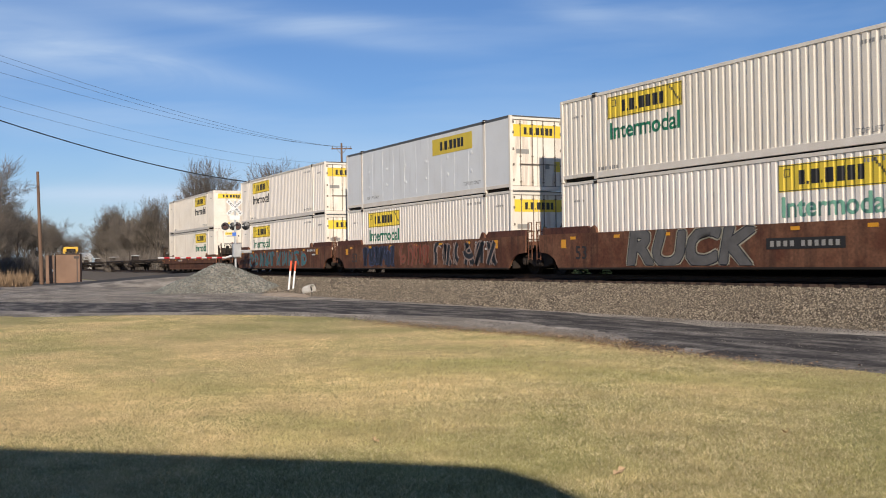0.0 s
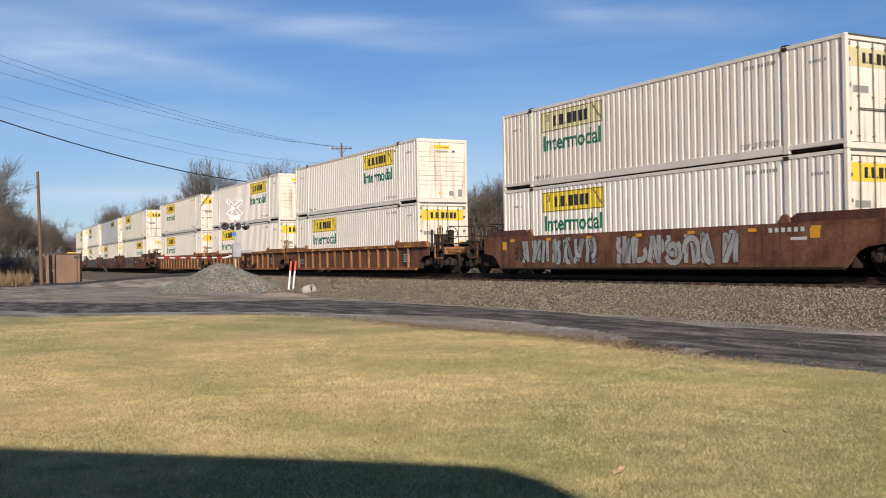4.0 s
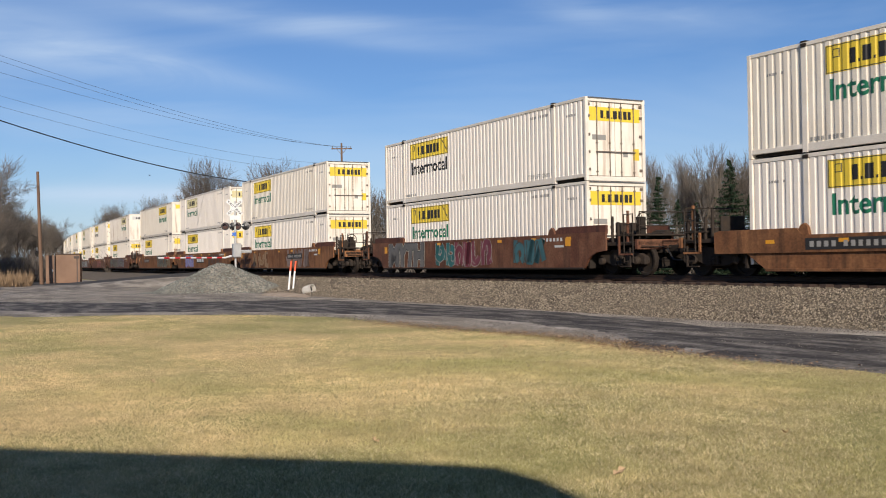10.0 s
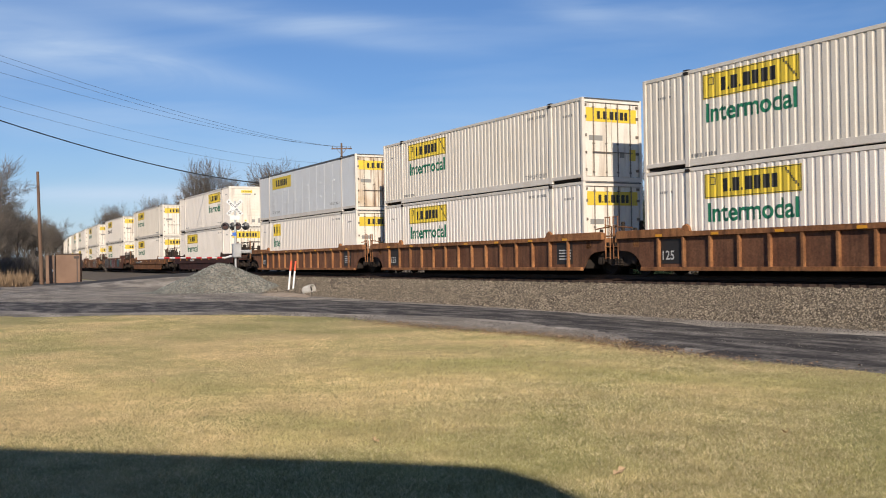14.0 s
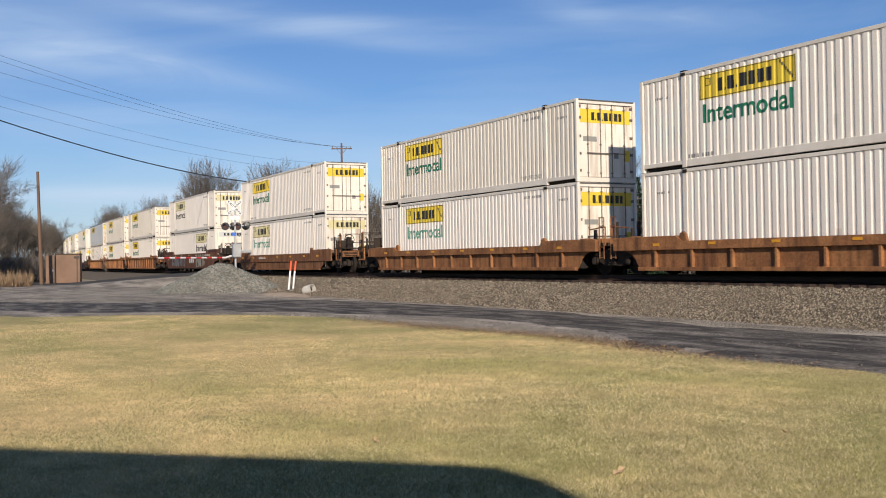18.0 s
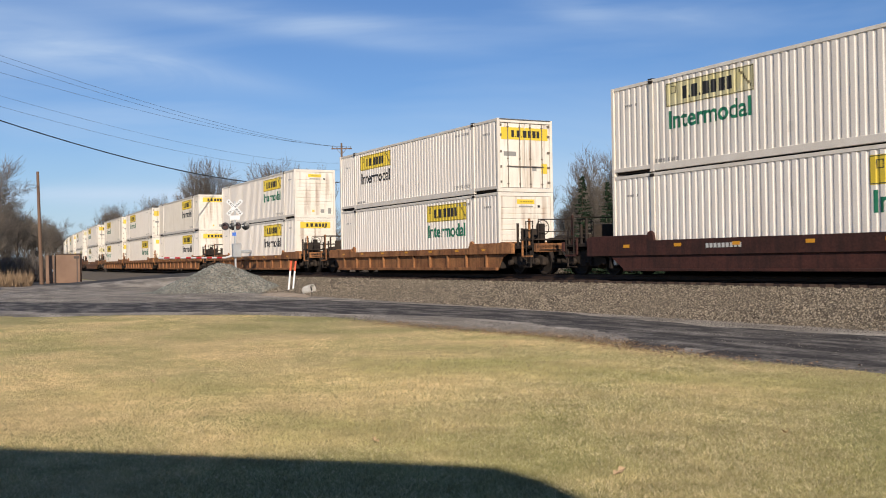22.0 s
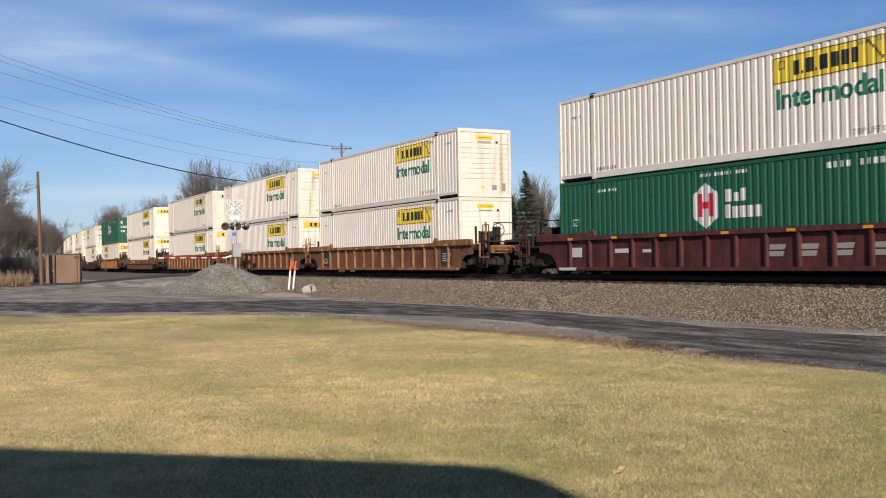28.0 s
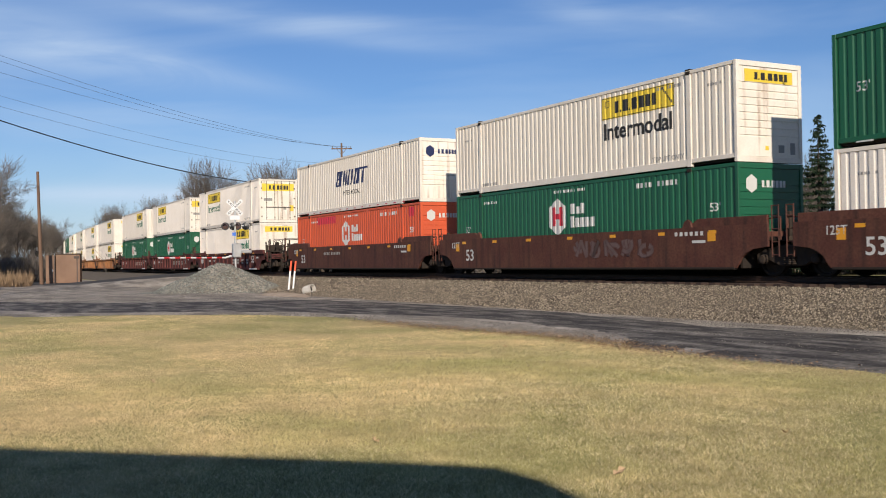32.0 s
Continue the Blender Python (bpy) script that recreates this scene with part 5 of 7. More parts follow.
# sprayed shapes and running numbers, wagon by wagon
Y = -1.467
SILVER, TEAL, CHALK, INK, LILAC, RUST = (0.15, 0.14, 0.13), (0.05, 0.20, 0.22), (0.42, 0.42, 0.40), (0.03, 0.03, 0.035), (0.30, 0.28, 0.62), (0.42, 0.09, 0.05)
graffiti(CARS[1], -5.8, 5.6, 0.35, 1.3, TEAL, RUST, Y, 1, 10)
graffiti(CARS[2], -5.6, -1.8, 0.35, 1.35, (0.02, 0.022, 0.04), (0.07, 0.085, 0.17), Y, 2, 6, 0.13)
graffiti(CARS[2], -1.5, 1.6, 0.35, 1.35, (0.30, 0.07, 0.035), (0.24, 0.12, 0.07), Y, 3, 4, 0.05, 0.03)
graffiti(CARS[2], 1.9, 7.3, 0.35, 1.35, (0.02, 0.02, 0.022), (0.36, 0.25, 0.20), Y, 4, 6, 0.10, 0.07)
sprayed_word(CARS[3], "RUCK", -4.1, 1.2, 0.35, 1.38, SILVER, INK, Y, (0.42, 0.38, 0.28), 0.25)
number_plate(CARS[3], 1.6, 0.75, Y)
graffiti(CARS[7], -6.6, -2.0, 0.4, 1.3, CHALK, INK, Y, 6, 7)
graffiti(CARS[7], -1.0, 4.6, 0.35, 1.3, CHALK, RED_BROWN.node_tree and (0.12, 0.05, 0.03), Y, 7, 7)
graffiti(CARS[8], -1.4, 3.0, 0.35, 1.3, RUST, INK, Y, 8, 4)
graffiti(CARS[9], -6.4, -0.6, 0.3, 1.4, (0.06, 0.065, 0.06), (0.36, 0.36, 0.27), Y, 9, 8, 0.06, 0.045)
graffiti(CARS[9], -0.4, 5.0, 0.3, 1.4, (0.12, 0.10, 0.14), (0.36, 0.35, 0.32), Y, 10, 8, 0.06, 0.05)
number_plate(CARS[9], 1.6, 0.78, Y - 0.026)
number_plate(CARS[10], -4.9, 0.82, Y)
sprayed_word(CARS[10], "YANOR", 1.7, 6.3, 0.36, 1.38, (0.10, 0.10, 0.075), (0.05, 0.05, 0.04), Y, (0.44, 0.41, 0.34), 0.05)
graffiti(CARS[10], 6.35, 8.0, 0.4, 1.3, (0.20, 0.13, 0.06), (0.26, 0.19, 0.10), Y, 41, 3)
graffiti(CARS[11], -5.4, -2.4, 0.3, 1.35, LILAC, CHALK, Y, 12, 4)
part("name_board", box((-1.5, 0.9, Y - 0.006, Y, 0.68, 1.12)), PLATE_BLACK, CARS[11])
part("name_mark", box(*[(-1.35 + 0.78 * i, -0.75 + 0.78 * i, Y - 0.011, Y - 0.007, 0.76, 1.04) for i in range(3)]), WHITE_INK, CARS[11])
graffiti(CARS[11], 2.3, 5.6, 0.35, 1.4, (0.10, 0.055, 0.032), (0.18, 0.08, 0.04), Y, 13, 3)
graffiti(CARS[12], -5.2, -1.6, 0.3, 1.3, (0.30, 0.17, 0.08), (0.36, 0.25, 0.15), Y, 14, 3)
graffiti(CARS[12], 1.6, 5.6, 0.3, 1.4, (0.26, 0.18, 0.15), (0.30, 0.22, 0.19), Y, 15, 4)
number_plate(CARS[12], 1.8, 0.82, Y - 0.012)
sprayed_word(CARS[13], "MYTH", -7.3, -3.9, 0.32, 1.36, SILVER, INK, Y, (0.48, 0.45, 0.36), 0.1)
graffiti(CARS[13], -2.7, -0.9, 0.32, 1.38, (0.03, 0.15, 0.145), (0.40, 0.36, 0.31), Y, 17, 2, 0.13, 0.03)
graffiti(CARS[13], -1.0, 0.4, 0.32, 1.38, (0.20, 0.035, 0.05), (0.40, 0.36, 0.31), Y - 0.006, 18, 2, 0.13, 0.03)
graffiti(CARS[13], 0.3, 2.0, 0.32, 1.38, (0.19, 0.04, 0.055), (0.40, 0.36, 0.31), Y, 19, 2, 0.13, 0.03)
graffiti(CARS[13], 3.6, 5.8, 0.4, 1.35, (0.05, 0.14, 0.155), (0.07, 0.065, 0.05), Y, 18, 3, 0.13, 0.05)
number_plate(CARS[14], -6.0, 0.72, Y)
graffiti(CARS[19], -6.4, -1.0, 0.4, 1.3, (0.24, 0.22, 0.22), (0.11, 0.12, 0.14), Y, 19, 7)
graffiti(CARS[19], 2.6, 5.6, 0.35, 1.4, (0.32, 0.30, 0.24), (0.40, 0.38, 0.32), Y, 20, 4)
part("name_mark", box(*[(0.3 + 0.6 * i, 0.75 + 0.6 * i, Y - 0.008, Y - 0.003, 0.7, 1.1) for i in range(3)]), WHITE_INK, CARS[19])
number_plate(CARS[28], -6.2, 0.66, Y)
graffiti(CARS[28], -0.4, 1.3, 0.68, 0.92, (0.45, 0.36, 0.26), (0.25, 0.12, 0.06), Y, 21, 3)
graffiti(CARS[28], 2.2, 4.6, 0.68, 1.02, (0.12, 0.11, 0.05), (0.22, 0.10, 0.045), Y, 22, 3)
number_plate(CARS[35], -3.6, 0.9, Y, False)
graffiti(CARS[36], 0.4, 4.6, 0.6, 1.2, (0.14, 0.09, 0.08), (0.105, 0.045, 0.034), Y, 23, 5)


def spine_wagon():
    """An empty spine wagon: a low skeleton frame with stands."""
    c = thing("spine_wagon", "empty dark low skeleton wagon with folded hitch", "railway wagon", "wagons of the train")
    part("centre_sill", box((-9.4, 9.4, -0.35, 0.35, 0.78, 1.12), bevel=0.02), STEEL, c)
    for x in (-8.2, -4.5, 0.0, 4.5, 8.2):
        part("cross_beam", box((x - 0.15, x + 0.15, -1.35, 1.35, 0.86, 1.06), bevel=0.015), GRIMY, c)
    for sy in (-1, 1):
        part("side_walk", box((-8.4, 8.4, sy * 1.3 - 0.06, sy * 1.3 + 0.06, 0.95, 1.08)), GRIMY, c)
    part("hitch", prism([(5.6, 1.1), (7.2, 1.1), (6.8, 1.55), (6.3, 1.6)], -0.3, 0.3, 0.02), GRIMY, c)
    part("hitch_plate", box((6.2, 7.0, -0.4, 0.4, 1.6, 1.7), bevel=0.02), ALUMINIUM, c)
    part("hand_post", tube(((-9.0, -1.2, 1.0), (-9.0, -1.2, 2.1), 0.03), sides=6), GRIMY, c)
    truck(c, 9.7)
    return c


SPINE = spine_wagon()
TRAIN.append((SPINE, UNITS[0] - 21.8, 0.0))
for i in range(1, 7):
    TRAIN.append((copy_thing(SPINE, Matrix()), UNITS[0] - 21.8 - 19.5 * i, 0.0))


def locomotive():
    """The unit that leads the train, far off: dark hood, yellow cab and end."""
    c = thing("locomotive", "far dark locomotive with yellow cab and hood end", "locomotive", "locomotives of the train")
    part("underframe", box((-10.6, 10.6, -1.45, 1.45, 0.95, 1.45), bevel=0.03), STEEL, c)
    part("hood", prism([(-6.6, 1.45), (9.6, 1.45), (9.6, 4.0), (9.2, 4.35), (-6.6, 4.35)], -0.95, 0.95, 0.05), STEEL, c)
    part("cab", prism([(-10.0, 1.45), (-6.7, 1.45), (-6.7, 4.6), (-9.0, 4.6), (-9.4, 4.3), (-9.4, 3.2), (-10.0, 3.0)], -1.5, 1.5, 0.05), YELLOW_HOOD, c)
    part("radiator", box((5.2, 9.0, -1.45, 1.45, 3.7, 4.75), bevel=0.06), YELLOW_HOOD, c)
    part("roof_fan", tube(((6.2, 0, 4.75), (6.2, 0, 4.9), 0.6), ((8.0, 0, 4.75), (8.0, 0, 4.9), 0.6), sides=12), STEEL, c)
    part("fuel_tank", box((-3.0, 3.0, -1.35, 1.35, 0.3, 0.95), bevel=0.08), STEEL, c)
    for sy in (-1, 1):
        part("handrail", tube(((-6.5, sy * 1.4, 2.5), (10.4, sy * 1.4, 2.5), 0.03), ((10.4, sy * 1.4, 1.45), (10.4, sy * 1.4, 2.5), 0.03), sides=6), STEEL, c)
    truck(c, -7.2)
    truck(c, 7.2)
    return c


YELLOW_HOOD = plain("yellow_enamel", (0.72, 0.43, 0.03), 0.5)
LOCO = locomotive()
TRAIN.append((LOCO, UNITS[0] - 21.8 - 19.5 * 6 - 21.6, 0.0))
TRAIN.append((copy_thing(LOCO, Matrix()), UNITS[0] - 21.8 - 19.5 * 6 - 43.8, 0.0))


# ---- level crossing, posts, hut ----
def crossing_gate():
    c = thing("crossing_signal", "aluminium level-crossing signal with white crossbuck, black lamps and lowered striped arm", "crossing signal")
    c.location = (-59.9, 19.55, -0.35)
    part("base", box((-0.3, 0.3, -0.3, 0.3, -0.62, 0.22), bevel=0.03), ALUMINIUM, c)
    part("mast", tube(((0, 0, 0.2), (0, 0, 4.72), 0.065), sides=12), ALUMINIUM, c)
    # turned so that its face looks along the road, towards the viewer
    for sgn in (1, -1):
        bm = bmesh.new()
        add_box(bm, -0.61, 0.61, -0.012, 0.012, -0.115, 0.115)
        bmesh.ops.rotate(bm, verts=bm.verts[:], cent=(0, 0, 0), matrix=Matrix.Rotation(sgn * math.pi / 4, 3, "Y"))
        b = part("crossbuck_blade", bm, SIGN_WHITE, c)
        b.location, b.rotation_euler = (0.09 if sgn > 0 else 0.12, -0.05, 4.33), (0, 0, radians(62))
        word = CROSS_WORDS[0 if sgn > 0 else 1]
        word.transform(Matrix.Rotation(sgn * math.pi / 4, 4, "Y") @ Matrix.Translation((-0.54, -0.016, -0.065)))
        part("lettering", word, BLACK_PAINT, b, "black painted word")
    p = part("track_plate", box((-0.3, 0.3, -0.01, 0.01, -0.13, 0.13)), SIGN_WHITE, c)
    p.location, p.rotation_euler = (0.09, -0.05, 3.72), (0, 0, radians(62))
    part("cross_arm", tube(((-0.28, -0.6, 3.22), (0.28, 0.6, 3.22), 0.03), sides=8), ALUMINIUM, c)
    for k in (-0.58, -0.12, 0.14, 0.62):
        lamp = part("lamp", box((-0.01, 0.01, -0.01, 0.01, -0.01, 0.01)), BLACK_PAINT, c)
        away = k in (-0.12, 0.62)
        lamp.location, lamp.rotation_euler = (k * 0.42, k * 0.92, 3.2), (0, 0, radians(62 + 180 * away))
        bm = bmesh.new()
        add_lathe(bm, [(0.0, -0.03), (0.24, -0.03), (0.24, 0.0), (0.11, 0.02), (0.10, 0.18), (0.0, 0.2)], (0, 0, 0), "y", 18)
        part("backing_disc", bm, BLACK_PAINT, lamp)
        bm = bmesh.new()
        for i in range(9):
            a, b = math.pi * (0.0 + i / 9), math.pi * (0.0 + (i + 1) / 9)
            v = [bm.verts.new(q) for q in ((0.13 * math.cos(a), -0.03, 0.13 * math.sin(a)), (0.13 * math.cos(b), -0.03, 0.13 * math.sin(b)), (0.13 * math.cos(b), -0.26, 0.13 * math.sin(b)), (0.13 * math.cos(a), -0.26, 0.13 * math.sin(a)))]
            bm.faces.new(v)
        part("hood", bm, BLACK_PAINT, lamp)
        bm = bmesh.new()
        add_lathe(bm, [(0.0, -0.06), (0.13, -0.05), (0.175, -0.032)], (0, 0, 0), "y", 14)
        part("lens", bm, RED_LENS, lamp)
    s = part("info_sign", box((-0.12, 0.12, -0.01, 0.01, -0.1, 0.1)), SIGN_BLUE, c)
    s.location, s.rotation_euler = (0.06, -0.08, 2.72), (0, 0, radians(62))
    part("mechanism_box", box((-0.12, 0.26, -0.2, 0.3, 1.3, 2.15), bevel=0.05), ALUMINIUM, c)
    part("counterweight", box((0.2, 0.7, 0.25, 0.8, 1.55, 1.75), bevel=0.04), ALUMINIUM, c)
    arm = part("gate_arm", tube(((0.1, -0.3, 1.4), (0.2, -0.75, 1.28), 0.07, 0.05), sides=8), SIGN_WHITE, c)
    n = 13
    a, b = Vector((0.15, -0.6, 1.3)), Vector((1.4, -5.0, 1.32))
    for i in range(n):
        p0, p1 = a.lerp(b, i / n), a.lerp(b, (i + 1) / n)
        part("arm_stripe", tube((tuple(p0), tuple(p1), 0.052), sides=6), SIGN_RED if i % 2 else SIGN_WHITE, arm)
    return c


crossing_gate()


def marker_post(x, y, lean, h):
    c = thing("marker_post", "slim white plastic marker post with orange-red top", "marker post", "marker posts by the pipe")
    c.matrix_local = Matrix.Translation((x, y, GROUND - 0.02)) @ Matrix.Rotation(radians(lean), 4, Vector((-0.87, 0.494, 0))) @ Matrix.Rotation(radians(60), 4, "Z")
    part("stem", box((-0.043, 0.043, -0.03, 0.03, 0, h - 0.52), bevel=0.012), POST_WHITE, c)
    part("top_band", box((-0.045, 0.045, -0.032, 0.032, h - 0.52, h), bevel=0.012), POST_RED, c)


marker_post(-49.70, 19.00, 6.2, 1.66)
marker_post(-49.47, 19.15, 6.5, 1.66)


CONCRETE = material("stained_concrete", (0.62, 0.59, 0.54), (0.40, 0.37, 0.32), 0.9, scale=6.0, mix=1.0, bump=0.3)


def culvert_pipe():
    c = thing("culvert_pipe", "short pale culvert pipe end with a dark mouth on the gravel", "pipe")
    c.location = (-45.9, 18.6, -0.72)
    c.rotation_euler = (radians(-14), 0, radians(116))
    c.scale = (1.05, 1.05, 1.05)
    bm = bmesh.new()
    add_lathe(bm, [(0.155, -0.05), (0.165, -0.25), (0.205, -0.25), (0.205, 0.22), (0.15, 0.30)], (0, 0, 0), "y", 18)
    part("barrel", bm, CONCRETE, c)
    # near-black disc set inside the bore, painted as the shade in the pipe
    bm = bmesh.new()
    add_lathe(bm, [(0.05, -0.075), (0.158, -0.07)], (0, 0, 0), "y", 18)
    part("mouth", bm, SHADE_GAP, c)


culvert_pipe()


def signal_hut():
    c = thing("signal_cabinet", "brown steel signal cabinet with an open door beside the road", "cabinet")
    c.location = (-92.48, 15.24, GROUND - 0.02)
    c.rotation_euler = (0, 0, radians(74))
    part("body", box((-1.0, 1.0, 0, 1.5, 0.1, 2.55), bevel=0.02), HUT_PAINT, c)
    part("plinth", box((-1.0, 1.0, 0.02, 1.48, 0, 0.1)), HUT_DARK, c)
    part("roof", box((-1.06, 1.06, -0.05, 1.55, 2.55, 2.64), bevel=0.02), HUT_DARK, c)
    d = part("door", box((-1.75, -1.08, -0.35, -0.30, 0.05, 2.5), bevel=0.01), HUT_PAINT, c)
    part("door_handle", box((-1.2, -1.15, -0.4, -0.35, 1.1, 1.3)), ALUMINIUM, d)
    # dark strip fills the open gap, its colour stands for the shade there
    part("door_gap", box((-1.08, -0.99, -0.33, 0.05, 0.05, 2.5)), HUT_DARK, c)
    part("corner_strip", box((0.72, 0.80, -0.02, 0.0, 0.1, 2.5)), HUT_DARK, c)
    part("vent_panel", box((0.5, 0.95, -0.03, 0.0, 2.2, 2.42)), HUT_DARK, c)


signal_hut()


def signal_mast(bearing, dist, height, label):
    """A slim aluminium mast with lamp heads and a small box at its foot."""
    c = thing("signal_mast", label, "railway signal", "distant signal masts")
    c.location = spot(bearing, dist, GROUND - 0.1)
    c.rotation_euler = (0, 0, radians(60))
    part("mast", tube(((0, 0, 0), (0, 0, height), 0.07), sides=8), ALUMINIUM, c)
    part("lamp_head", box((-0.22, 0.22, -0.12, 0.0, height - 1.0, height - 0.35), bevel=0.04), BLACK_PAINT, c)
    part("number_board", box((-0.2, 0.2, -0.16, -0.1, height - 1.75, height - 1.2)), SIGN_WHITE, c)
    part("relay_box", box((-0.3, 0.3, -0.25, 0.25, 0.4, 1.5), bevel=0.03), ALUMINIUM, c)


def white_shed(bearing, dist):
    c = thing("shed", "small white shed far beside the track", "shed")
    c.location = spot(bearing, dist, GROUND - 0.1)
    c.rotation_euler = (0, 0, radians(25))
    part("wall", box((-1.2, 1.2, -1.4, 1.4, 0, 4.0)), SIGN_WHITE, c)
    part("roof", prism([(-1.4, 4.0), (1.4, 4.0), (0.0, 5.0)], -1.6, 1.6), SIGN_WHITE, c)
    part("door", box((-0.4, 0.4, -1.44, -1.4, 0, 2.0)), HUT_DARK, c)


def relay_cabinet(bearing, dist):
    c = thing("relay_cabinet", "low pale metal relay cabinet behind the track", "cabinet")
    c.location = spot(bearing, dist, GROUND - 0.1)
    c.rotation_euler = (0, 0, radians(60))
    part("body", box((-1.0, 1.0, -0.45, 0.45, 0.9, 3.7), bevel=0.03), ALUMINIUM, c)
    for x in (-0.55, 0.55):
        part("leg", box((x - 0.06, x + 0.06, -0.25, 0.25, 0, 0.9)), GRIMY, c)


def utility_pole(x, y, height, lean, arms, label, base=GROUND - 0.1):
    c = thing("utility_pole", label, "utility pole", "utility poles")
    c.location = (x, y, base)
    c.rotation_euler = (0, radians(lean), 0)
    part("pole", tube(((0, 0, 0), (0, 0, height), 0.17, 0.11), sides=12), WOOD_POLE, c)
    for z, w in arms:
        d = Vector((0.49, 0.87, 0)) * w
        part("cross_arm", tube(((-d.x, -d.y, z), (d.x, d.y, z), 0.07), sides=6), WOOD_POLE, c)
        for k in (-0.9, -0.45, 0.45, 0.9):
            bm = bmesh.new()
            add_lathe(bm, [(0.02, 0), (0.05, 0.08), (0.06, 0.16), (0.03, 0.24)], (d.x * k, d.y * k, z + 0.05), "z", 8)
            part("insulator", bm, ROD_STEEL, c)
        part("arm_brace", tube(((-d.x * 0.5, -d.y * 0.5, z), (0, 0, z - 0.7), 0.025), ((d.x * 0.5, d.y * 0.5, z), (0, 0, z - 0.7), 0.025), sides=5), ROD_STEEL, c)
    return c


def spot(bearing, dist, z=GROUND):
    """A place by its bearing (degrees from the far end of the track, to the right) and its distance from the viewer."""
    b = radians(bearing)
    return Vector((-dist * math.cos(b), dist * math.sin(b), z))


signal_mast(11.43, 270, 6.5, "aluminium railway signal mast behind the track")
signal_mast(7.86, 118, 3.7, "aluminium signal mast with white board near the brush")
relay_cabinet(12.07, 230)
white_shed(10.2, 285)

# ---- poles and wires ----
left_pole = utility_pole(-89.6, 12.7, 9.5, 0, [], "weathered brown wooden pole with no cross-arm")
left_pole.rotation_euler = (radians(1.2), radians(-0.7), 0)
part("bracket", tube(((0.1, -0.1, 8.3), (0.35, -0.3, 8.1), 0.04), sides=6), ROD_STEEL, left_pole)
utility_pole(-110.1, 49.0, 15.6, 0, [(14.95, 1.2)], "tall wooden utility pole with one cross-arm behind the track")
utility_pole(-50.5, 2.0, 12.4, 0, [(11.9, 1.2)], "wooden utility pole with one cross-arm beside the lawn")


def wire(name, a, b, sag, r, mat, label):
    a, b = Vector(a), Vector(b)
    bm = bmesh.new()
    n, k = 28, 5
    side = (b - a).cross(Vector((0, 0, 1))).normalized()
    rings = []
    for i in range(n + 1):
        t = i / n
        p = a.lerp(b, t) - Vector((0, 0, 4 * sag * t * (1 - t)))
        w = r * (0.7 + 0.6 * t)
        rings.append([bm.verts.new(p + side * w * math.cos(2 * math.pi * j / k) + Vector((0, 0, w * math.sin(2 * math.pi * j / k)))) for j in range(k)])
    for p, q in zip(rings, rings[1:]):
        for j in range(k):
            bm.faces.new((p[j], p[(j + 1) % k], q[(j + 1) % k], q[j]))
    return tagged(part(name, bm, mat), label, "cable", "overhead wires")


wire("overhead_wire", (-50.4, 2.2, 11.25), (-110.6, 48.0, 14.2), 0.75, 0.011, THIN_WIRE, "thin overhead power wire between two poles")
wire("overhead_wire", (-50.5, 2.0, 11.05), (-110.4, 48.4, 14.15), 0.9, 0.011, THIN_WIRE, "thin overhead power wire between two poles")
wire("overhead_wire", (-50.6, 1.8, 10.45), (-109.6, 49.9, 14.1), 0.95, 0.011, THIN_WIRE, "thin overhead power wire between two poles")
wire("overhead_wire", (-50.5, 2.0, 9.35), (-110.1, 49.0, 12.2), 1.1, 0.009, THIN_WIRE, "thin overhead telephone wire between two poles")
wire("overhead_wire", (-50.5, 2.0, 8.85), (-110.1, 49.0, 11.4), 1.15, 0.010, THIN_WIRE, "thin overhead telephone wire between two poles")
wire("overhead_cable", (-50.5, 2.0, 8.4), (-110.1, 49.0, 10.0), 1.75, 0.042, CABLE, "thick black overhead cable that sags between poles")
wire("service_wire", (-66.9, 3.5, 7.75), (-89.5, 12.5, 7.3), 0.6, 0.011, THIN_WIRE, "thin slack wire to a wooden pole")


# ---- gravel pile, stones ----
def stones(name, centres, sizes, mat, label, category, seed, parent=None):
    """Many small stones in one mesh, each a jittered eight-sided pebble."""
    rng = np.random.default_rng(seed)
    n = len(centres)
    base = np.array([(1, 0, 0), (-1, 0, 0), (0, 1, 0), (0, -1, 0), (0, 0, 0.8), (0, 0, -0.8)], float)
    tri = np.array([(0, 2, 4), (2, 1, 4), (1, 3, 4), (3, 0, 4), (2, 0, 5), (1, 2, 5), (3, 1, 5), (0, 3, 5)])
    v = base[None] * (0.65 + 0.7 * rng.random((n, 6, 1))) + rng.normal(0, 0.16, (n, 6, 3))
    a = rng.random(n) * 6.283
    t = rng.normal(0, 0.6, n)
    ca, sa, ct, st = np.cos(a), np.sin(a), np.cos(t), np.sin(t)
    x, y, z = v[..., 0], v[..., 1], v[..., 2]
    y, z = y * ct[:, None] - z * st[:, None], y * st[:, None] + z * ct[:, None]
    x, y = x * ca[:, None] - y * sa[:, None], x * sa[:, None] + y * ca[:, None]
    v = np.stack([x, y, z], -1) * np.asarray(sizes)[:, None, None] + np.asarray(centres)[:, None, :]
    f = (tri[None] + 6 * np.arange(n)[:, None, None]).reshape(-1, 3)
    return tagged(part(name, soup(name, v.reshape(-1, 3), f), mat, parent), label, category, kind="stuff")


